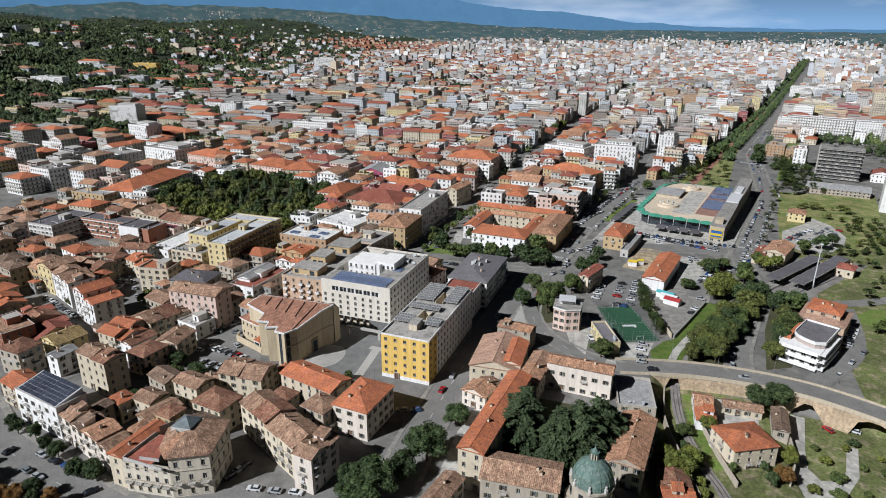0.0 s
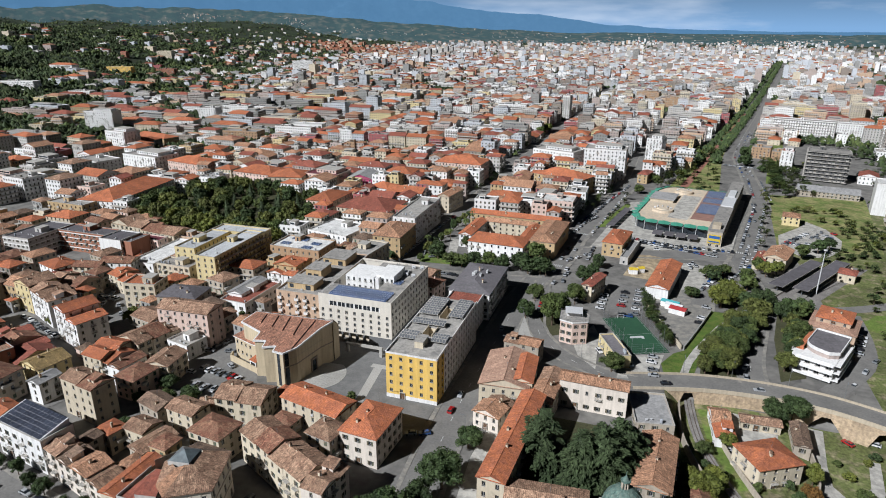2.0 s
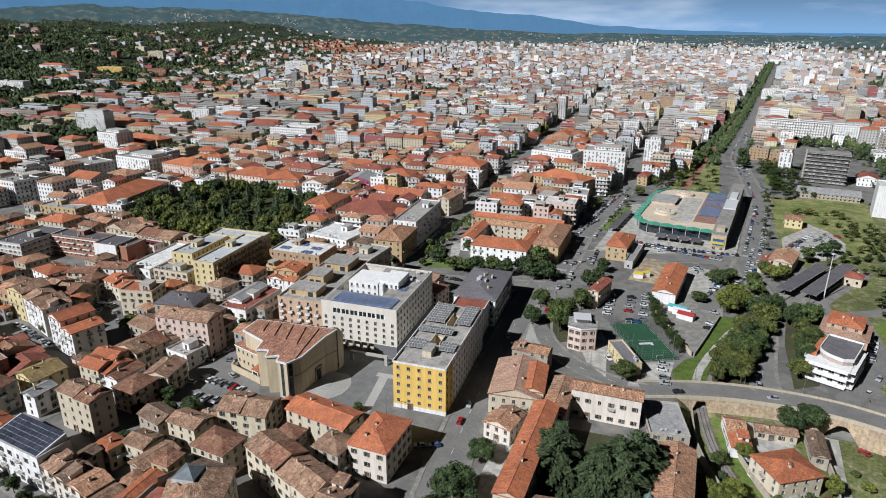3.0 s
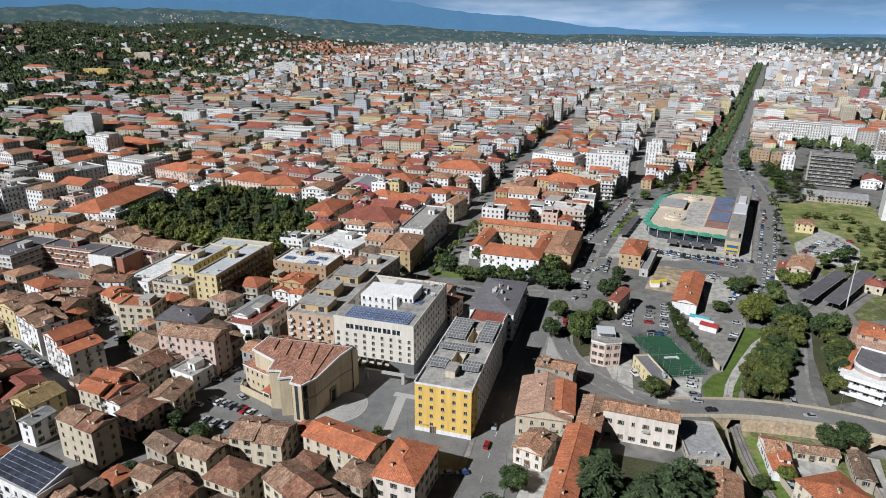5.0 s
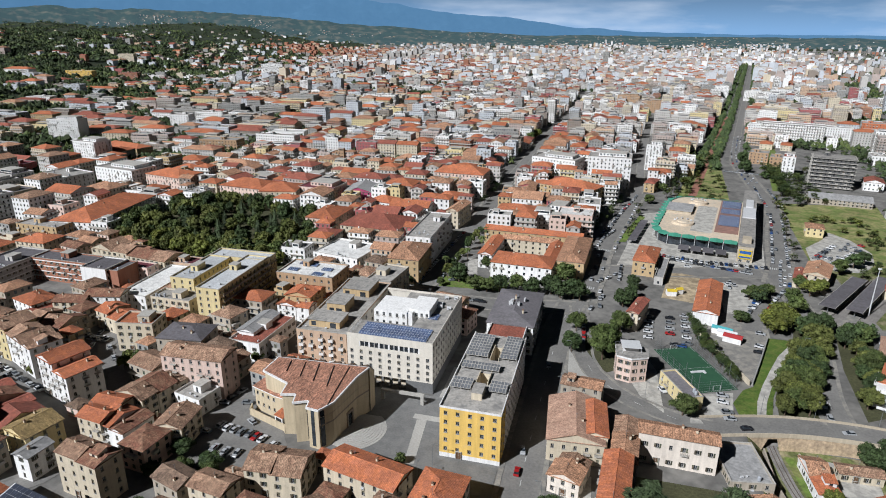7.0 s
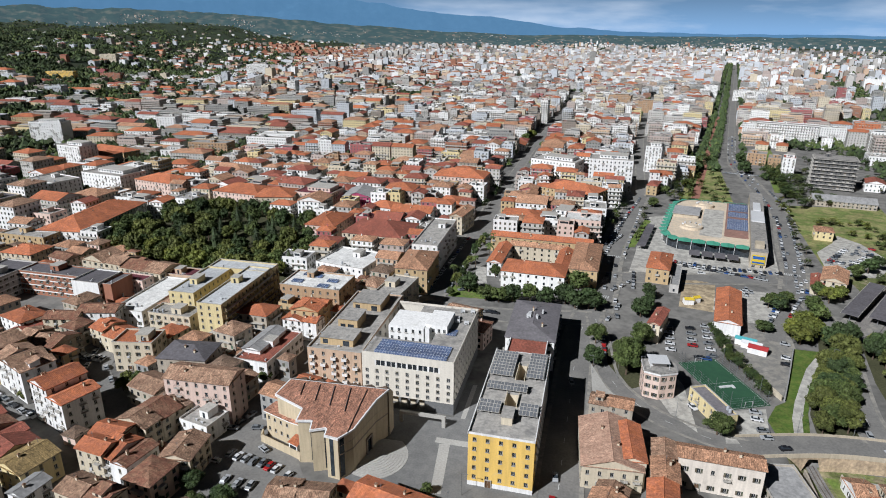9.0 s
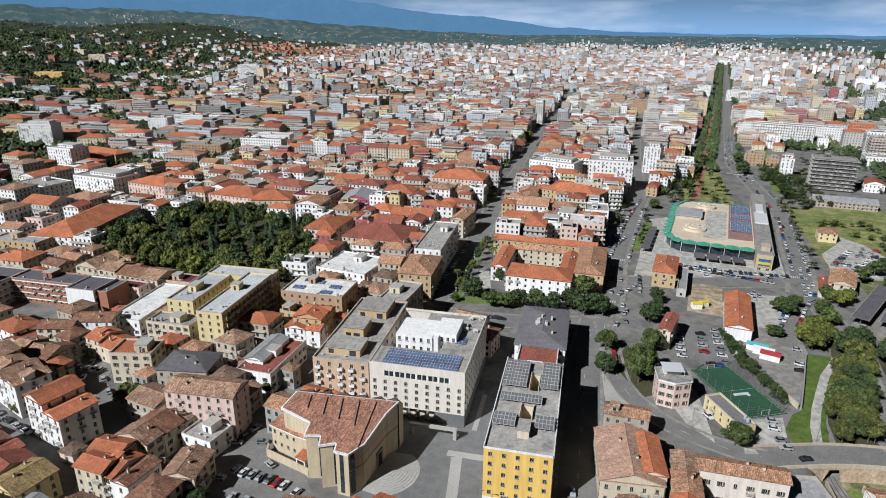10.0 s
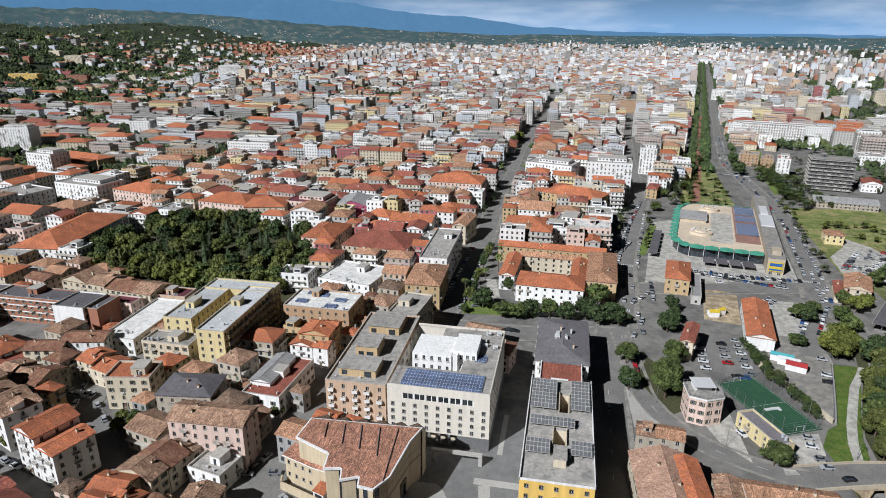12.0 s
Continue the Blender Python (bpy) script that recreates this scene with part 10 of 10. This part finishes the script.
# white house with the curved grey roof
def curved_house():
    base = thing("house", pose(60.6, 271.5, 0, 0, 0, -25), "white modern house with curved grey roof and terraces", "house")
    PLACED.append((60.6, 271.5, 16, 26, -25))
    lower = [(-7.5, -12), (7.5, -12), (7.5, 12), (-7.5, 12)]
    b = Build()
    spots = []
    for i in range(4):
        spots += facade(b, lower[i], lower[(i + 1) % 4], -2, 7.6, 3, 5 if i % 2 else 4, 1.9, 1.7, 0.7)
    b.box(-7.7, 7.7, -12.2, 12.2, 7.6, 7.9, 0, True)
    part("wall", b.mesh("wall", [WALLS["white"]]), base)
    for place, a, k, c in spots:
        part("window", WINDOWS[0], base, pose(*place, 0, 0, a) @ Matrix.Diagonal((1.75, 1, 1.08, 1)))
    for k in range(3):
        z = -2 + 3.2 * (k + 1)
        for x0, x1, y0, y1 in ((-6, 7.5, -14.2, -12.0), (7.5, 9.6, -12, 10), (-8.7, -7.5, -9, 2)):
            q = Build()
            q.box(x0, x1, y0, y1, z - 0.25, z, 0, True)
            if x1 > 9:
                q.box(x1 - 0.15, x1, y0, y1, z, z + 0.85)
            elif y1 == -12.0:
                q.box(x0, x1, y0, y0 + 0.15, z, z + 0.85)
            else:
                q.box(x0, x0 + 0.15, y0, y1, z, z + 0.85)
            part("balcony", q.mesh("balcony", [WALLS["white"]]), base, label="white balcony with a solid front")
    # roof terrace: grey deck behind a curving parapet
    curve = [(7.4, -6.0)] + [(7.4 - 12.2 * math.sin(radians(t)) ** 0.8, -8.5 + 6.5 * (1 - math.cos(radians(t)))) for t in range(10, 91, 10)] + [(-4.8, 11.8), (7.4, 11.8)]
    ring = [curve[-1]] + curve[-2::-1]
    u = Build()
    u.prism(ring, 7.9, 10.2, 0, 1)
    part("upper_floor", u.mesh("upper_floor", [WALLS["blush"], ROOFS["slate"]]), base, label="grey roof terrace on salmon walls")
    for i in range(len(ring)):
        (xa, ya), (xb, yb) = ring[i], ring[(i + 1) % len(ring)]
        d = math.hypot(xb - xa, yb - ya)
        if d < 0.05:
            continue
        nx, ny = (yb - ya) / d * 0.3, -(xb - xa) / d * 0.3
        q = Build()
        q.prism([(xa, ya), (xa + nx, ya + ny), (xb + nx, yb + ny), (xb, yb)], 9.6, 10.9)
        part("parapet", q.mesh("parapet", [WALLS["white"]]), base)
    t = Build()
    t.face([(-7.8, -7, 7.95), (-4.9, -7, 10.0), (-4.9, 11.8, 10.0), (-7.8, 11.8, 7.95)][::-1])
    t.face([(-7.8, -7, 7.9), (-4.9, -7, 7.9), (-4.9, -7, 10.0), (-7.8, -7, 7.95)])
    part("tiled_strip", t.mesh("tiled_strip", [ROOFS["orange"]]), base, label="orange tiled strip roof")


curved_house()


# the market street: parked cars, moving cars and crossings
house(-19.2, 382, None, 4.6, 34, 4.2, -9, "bare", "grey", "pale", "shed", "long grey roofed shed beside the ochre house", rich=False)
car_row(-24, 418.4, 8, 411.2, 0, 13, "across")
car_row(10.5, 410.8, 41, 410.8, 0, 12, "across")
car_row(47, 424, 69.5, 545, 0, 17, "along")
car_row(55.5, 424, 77, 545, 0, 15, "along")
car_row(-57, 418, -38.5, 540, 0, 15, "along")
car_row(-45, 424, -30, 540, 0, 10, "along")
car_row(-52, 345, -51, 400, 0, 4, "along")
car_row(-58, 340, -55, 405, 0, 4, "along")
car_row(28, 342, 41, 372, 0, 6, "along")
car_row(21, 346, 33, 374, 0, 5, "along")
car_row(74, 440, 92, 470, 0, 7, "across")
car_row(82, 432, 104, 462, 0, 6, "across")
car_row(-20, 398, 30, 404, 0, 4, "along")
car_row(84, 570, 86, 640, 0, 10, "along")
car_row(72, 575, 76, 650, 0, 9, "along")
for zx, zy, zt, zn in ((-50, 418, -8, 11), (-57, 374, 82, 10), (-60, 350, -8, 10), (47, 412, -8, 9), (-25, 410, 82, 8)):
    base = thing("zebra_crossing", pose(zx, zy, ground_height(zx, zy), 0, 0, zt), "white painted zebra crossing on asphalt", "road marking", kind="structure")
    for q in range(zn):
        k = Build()
        k.box(q * 1.1 - zn * 0.55, q * 1.1 - zn * 0.55 + 0.55, -1.6, 1.6, 0.10, 0.125)
        part("stripe", k.mesh("stripe", [PAINT]), base)
base = thing("parking_marks", pose(0, 0, 0), "white painted bay lines in the car park", "road marking", kind="structure")
for q in range(16):
    k = Build().at(78 + q * 1.55, 447 + q * 2.4, ground_height(90, 465) + 0.1, 57)
    k.box(-0.08, 0.08, -5, 5, 0, 0.03)
    part("bay_line", k.mesh("bay_line", [PAINT]), base)


# pale corner palace with arched windows, hipped tiles and a glass skylight
def corner_palace():
    base = thing("corner_palace", pose(0, 0, 0), "pale beige corner palace with arched windows and skylight", "palace")
    ring = [(-124.3, 111.2), (-114.8, 117.0), (-119.6, 131.6), (-131.2, 133.0), (-137.5, 122.0), (-139.0, 108.8)]
    PLACED.append((-127, 120, 24, 22, 10))
    b = Build()
    spots = []
    for i in range(6):
        n = (3, 4, 0, 0, 0, 5)[i]
        spots += [(s, i) for s in facade(b, ring[i], ring[(i + 1) % 6], -2 + 2.0, 14.0 if i < 4 else 11.0, 3, n, 1.15, 1.9, 1.0)]
        p, q = ring[i], ring[(i + 1) % 6]
        dx, dy = q[0] - p[0], q[1] - p[1]
        l = math.hypot(dx, dy)
        ox, oy = dy / l * 0.16, -dx / l * 0.16
        for z, t in ((4.6, 0.3), (9.0, 0.22), (13.5 if i < 4 else 10.6, 0.45)):
            b.prism([p, (p[0] + ox, p[1] + oy), (q[0] + ox, q[1] + oy), q], z, z + t, 1)
    part("wall", b.mesh("wall", [WALLS["facing"], WALLS["stone"]]), base)
    for (place, a, k, c), side in spots:
        part("window", WINDOWS[0 if k else 3], base, pose(*place, 0, 0, a) @ Matrix.Diagonal((1.08, 1, 1.2, 1)))
        if k == 2 and side in (0, 1):
            f = Build()
            for q in range(8):
                u, v = math.radians(q * 22.5), math.radians(q * 22.5 + 22.5)
                f.face([(0.62 * math.cos(u), -0.24, 0.62 * math.sin(u)), (0.62 * math.cos(v), -0.24, 0.62 * math.sin(v)), (0, -0.24, 0)][::-1], 0)
                f.face([(0.85 * math.cos(u), -0.3, 0.85 * math.sin(u)), (0.85 * math.cos(v), -0.3, 0.85 * math.sin(v)), (0.62 * math.cos(v), -0.3, 0.62 * math.sin(v)), (0.62 * math.cos(u), -0.3, 0.62 * math.sin(u))][::-1], 1)
            part("window_arch", f.mesh("window_arch", [GLASS, WALLS["stone"]]), base, pose(place[0], place[1], place[2] + 1.9, 0, 0, a))
        if k == 1 and side in (0, 5):
            slab = part("balcony", BALCONY, base, pose(place[0], place[1], place[2] - 0.75, 0, 0, a) @ pose(0, -0.25, 0))
            part("railing", RAILING, slab, label="dark iron railing")
    # tiled planes round the skylight
    e = [(-124.6, 110.4), (-114.0, 116.9), (-119.2, 132.3), (-131.2, 133.2), (-134.4, 122.4), (-129.6, 113.6)]
    top = [(-125.4, 120.6, 16.6), (-123.4, 121.6, 16.6), (-125.0, 127.6, 16.4), (-131.4, 128.0, 15.4), (-131.6, 121.8, 15.2), (-127.6, 119.4, 16.0)]
    for i in range(6):
        t = Build()
        p, q = e[i], e[(i + 1) % 6]
        t.face([(*p, 14.1), (*q, 14.1), top[(i + 1) % 6], top[i]])
        t.face([(*p, 13.8), (*q, 13.8), (*q, 14.1), (*p, 14.1)])
        part("roof", t.mesh("roof", [ROOFS[("tile", "tile", "brown", "brown", "tile", "tan")[i]]]), base)
    g = Build()
    corners = [(-131.4, 120.6), (-125.0, 121.6), (-125.8, 127.8), (-132.0, 127.4)]
    for i in range(4):
        p, q = corners[i], corners[(i + 1) % 4]
        g.face([(*p, 16.4), (*q, 16.4), (-128.6, 124.4, 18.4)], 0)
        g.face([(*p, 14.6), (*q, 14.6), (*q, 16.4), (*p, 16.4)], 1)
    part("skylight", g.mesh("skylight", [material("sky_glazing", (0.16, 0.19, 0.20), 0.35, 0.3, 0.8, 0.3, spec=0.6), WALLS["pale"]]), base, label="glass pyramid skylight")
    deck = Build()
    deck.face([(-138.8, 109.0, 11.1), (-129.6, 110.2, 11.1), (-129.6, 114.0, 11.1), (-134.4, 122.4, 11.1), (-137.4, 122.0, 11.1)])
    part("terrace", deck.mesh("terrace", [ROOFS["red"]]), base)
    t = Build().at(-131.4, 113.6, 11.1, 10)
    t.face([(-3.6, -2.6, 1.4), (3.0, -2.6, 1.4), (2.2, 3.4, 2.9), (-2.4, 3.4, 2.9)])
    t.box(-3.4, 2.8, -2.4, 3.2, 0, 1.3, 1)
    part("roof_room", t.mesh("roof_room", [ROOFS["red"], WALLS["pale"]]), base)
    rail = Build()
    rail.box(-138.9, -138.7, 109, 121.8, 11.1, 12.0)
    rail.box(-138.7, -124.6, 108.9, 109.15, 11.1, 12.0)
    part("parapet", rail.mesh("parapet", [WALLS["pale"]]), base)


corner_palace()
house(-142.2, 118.0, 0, 5.4, 17.0, 11.0, -2, "gabled", "orange", "cream", "house", "narrow cream house with a bright orange tiled roof", split=False)

for row in range(3):
    for q in range(16):
        cy = 665 + q * 22 + row * 7
        cx = float(np.interp(cy, (547, 660, 779, 850, 1301), (73.5, 78, 81, 90, 169))) + (-4.2, 4.2, 0.5)[row]
        car(cx, cy, ground_height(cx, cy), 82 + rng.choice((0, 180)), "on the straight avenue")

# the convent hall: a faded roof with a bright new one over its east half
house(-55.8, 213.5, 0, 17.9, 24.9, 8.0, 4, "gabled", "faded", "cream", "house", "cream hall with a faded pinkish tile roof", blank=(1,), split=False)
house(-50.0, 213.6, 0, 8.4, 19.0, 9.4, 4, "gabled", "orange", "cream", "house", "raised cream hall with a bright orange tiled roof", blank=(0, 1), split=False, rich=False)


# palms before the civic building
def palm_parts():
    t = Build()
    for i in range(8):
        t.tube(0.04 * math.sin(i), 0.03 * math.cos(i), i * 1.1 - 0.2, i * 1.1 + 1.0, 0.24 - 0.012 * i, 0.20 - 0.012 * i, 7, 0, False)
    f = Build()
    r = random.Random(3)
    for i in range(34):
        a, lift, reach = r.uniform(0, math.tau), r.uniform(-0.3, 1.2), r.uniform(1.9, 2.6)
        c, s = math.cos(a), math.sin(a)
        last = (0.0, 0.0)
        for q in range(1, 6):
            u = q / 5
            now = (reach * u, lift * u * 1.6 - 2.1 * u * u)
            for side in (-1, 1):
                w0, w1 = 0.42 * side * (1 - 0.6 * (u - 0.2)), 0.42 * side * (1 - 0.8 * u)
                f.face([(last[0] * c, last[0] * s, 8.7 + last[1]), (now[0] * c, now[0] * s, 8.7 + now[1]), (now[0] * c - w1 * s, now[0] * s + w1 * c, 8.55 + now[1]), (last[0] * c - w0 * s, last[0] * s + w0 * c, 8.55 + last[1])])
            last = now
    return t.mesh("trunk", [BARK]), f.mesh("fronds", [LEAF["green"]])


PALM_TRUNK, PALM_CROWN = palm_parts()
for px, py, ps in ((-126, 410.5, 1.25), (-125, 390, 1.2), (-119, 369, 1.05), (-130, 373, 0.9), (-109.3, 353, 0.9), (-94, 355, 0.85), (-138, 352, 1.0)):
    ob = tagged(new("palm_tree", PALM_TRUNK), "tall palm with a tuft of green fronds", "palm tree", "palms")
    ob.matrix_basis = pose(px, py, ground_height(px, py), 0, 0, px * 17) @ Matrix.Scale(ps, 4)
    part("crown", PALM_CROWN, ob)

tree_belt([(-10.4, 323.4), (-7.6, 296.3), (1.6, 268.1), (4.7, 268.8), (-4.4, 297.0), (-7.3, 324.1)], 2.2, ("dark", "green"), 3.5, 5.5, 0.5, "hedge", "tall dark hedge along the sports court", 43)
# yellowing trees in the square beside the pink house
for tx, ty, th, tr, tk in ((-234.6, 211.4, 6.0, 2.6, "lime"), (-230.6, 211.2, 6.4, 2.8, "lime"), (-226.8, 213.0, 6.0, 2.6, "lime"), (-224.6, 216.2, 6.6, 2.8, "lime"), (-236.4, 215.8, 6.2, 2.6, "olive"), (-232.0, 216.6, 6.0, 2.6, "green"), (-186.4, 231.0, 4.6, 2.4, "olive"), (-265.5, 197.0, 4.6, 2.2, "olive")):
    tree(tx, ty, 0, th, tr, tk, "square trees", "in the old town square")
# trees and cars down the long shaded street
for q in range(9):
    tree(-134.6 + 0.3 * (q % 3), 330 + 12.5 * q, ground_height(-134, 330 + 12.5 * q), 5.5 + 1.3 * (q * 7 % 4), 2.3 + 0.35 * (q * 5 % 3), ("green", "olive", "dark")[q % 3], "street trees", "on the footway of the long street")
for q in range(5):
    tree(-151.2, 326 + 9.0 * q, 0, 6.0 + 0.8 * (q % 2), 2.4, ("dark", "olive")[q % 2], "street trees", "on the footway of the long street")
car_row(-147.4, 330, -145.6, 428, 0, 15, "along")
car_row(-137.6, 336, -137.2, 424, 0, 12, "along")
tree_belt([(-150, 446), (-147, 446), (-148, 600), (-151, 600)], 9.0, ("dark", "green"), 5, 8, 0.42, "tree_belt", "green street trees in the long street", 45)
# gardens and trees among the blocks east of the avenue
tree_belt([(98, 668), (122, 676), (128, 760), (108, 760)], 8.0, ("dark", "green", "green"), 7, 11, 0.45, "tree_belt", "green trees in the yards by the avenue", 46)
tree_belt([(168, 655), (230, 668), (250, 720), (182, 716)], 10.0, ("green", "dark", "olive"), 5, 9, 0.45, "tree_belt", "green trees between the eastern blocks", 47)
tree_belt([(128, 700), (172, 705), (178, 750), (132, 748)], 11.0, ("green", "olive", "dark"), 5, 9, 0.45, "tree_belt", "green trees in the yard behind the concrete frame", 48)
tree_belt([(150, 800), (260, 815), (290, 880), (190, 860)], 14.0, ("dark", "green"), 6, 10, 0.45, "tree_belt", "green trees round the long white block", 49)
# scrub round the station car park
tree_belt([(100, 424), (116, 452), (116, 492), (106, 508), (130, 516), (150, 500), (150, 430), (120, 418)], 7.5, ("green", "dark", "green", "lime"), 2.5, 5.5, 0.6, "shrub_belt", "dense green scrub beside the station car park", 41)
tree_belt([(86, 404), (100, 412), (112, 418), (108, 424), (88, 412)], 6.0, ("dark", "green"), 5, 8, 0.5, "tree_belt", "dark trees beside the station car park", 42)
for row in range(5):
    k = Build().at(78 + 6.2 * row, 440 + 7.5 * row, ground_height(78 + 6.2 * row, 440 + 7.5 * row) + 0.075, -16)
    for q in range(9):
        k.face([(-0.08, q * 2.6 - 10, 0), (0.08, q * 2.6 - 10, 0), (0.08, q * 2.6 - 8.6, 0), (-0.08, q * 2.6 - 8.6, 0)])
        k.face([(-2.4, q * 2.6 - 10, 0), (2.4, q * 2.6 - 10, 0), (2.4, q * 2.6 - 9.86, 0), (-2.4, q * 2.6 - 9.86, 0)])
    tagged(new("parking_lines", k.mesh("parking_lines", [PAINT])), "white painted bay lines on the car park", "road marking", kind="structure")
for cx, cy, ct in ((82, 452, 70), (88, 446, 72), (94, 462, 70), (99, 470, 72), (103, 478, 72), (106, 464, 60), (96, 448, 70), (88, 436, 66), (76, 442, 70)):
    car(cx, cy, ground_height(cx, cy) + 0.06, ct, "parked on the pale car park")

# lawns and trees along the market avenue
sheet("grass_strip", [(-46, 438), (-38.5, 441), (-24, 510), (-28, 514), (-38, 469)], GRASS, "green lawn strip beside the avenue", "grass", 0.06)
sheet("paved_walk", [(-131, 377), (-125, 378.5), (-119.5, 352), (-124.5, 351)], PALE_PAVING, "pale paved walk under the palms", "paving", 0.05)
tree_belt([(-66, 462), (-55, 462), (-45, 520), (-36, 560), (-44, 560), (-60, 500)], 7.5, ("green", "dark", "green"), 5, 8, 0.46, "tree_belt", "green trees in front of the apartment blocks", 31)
tree_belt([(-160, 430), (-153, 430), (-153, 640), (-159, 640)], 9.0, ("green", "dark"), 5, 8, 0.42, "tree_belt", "street trees along the shaded street", 32)

sheet("gravel_walk", [(-55.5, 196), (-49.2, 196), (-47.5, 146), (-56.5, 146), (-58.0, 170)], PALE_PAVING, "pale gravel walk beside the convent wing", "paving", 0.05)


tagged(new("parked_cars", FAR_CARS.mesh("parked_cars", [bpy.data.materials[k] for k in FAR_CAR_MATS])), "rows of parked cars along the market avenues", "cars", kind="stuff")


# ---- the rest of the town ----
fill_near()
far_town()
far_woods()
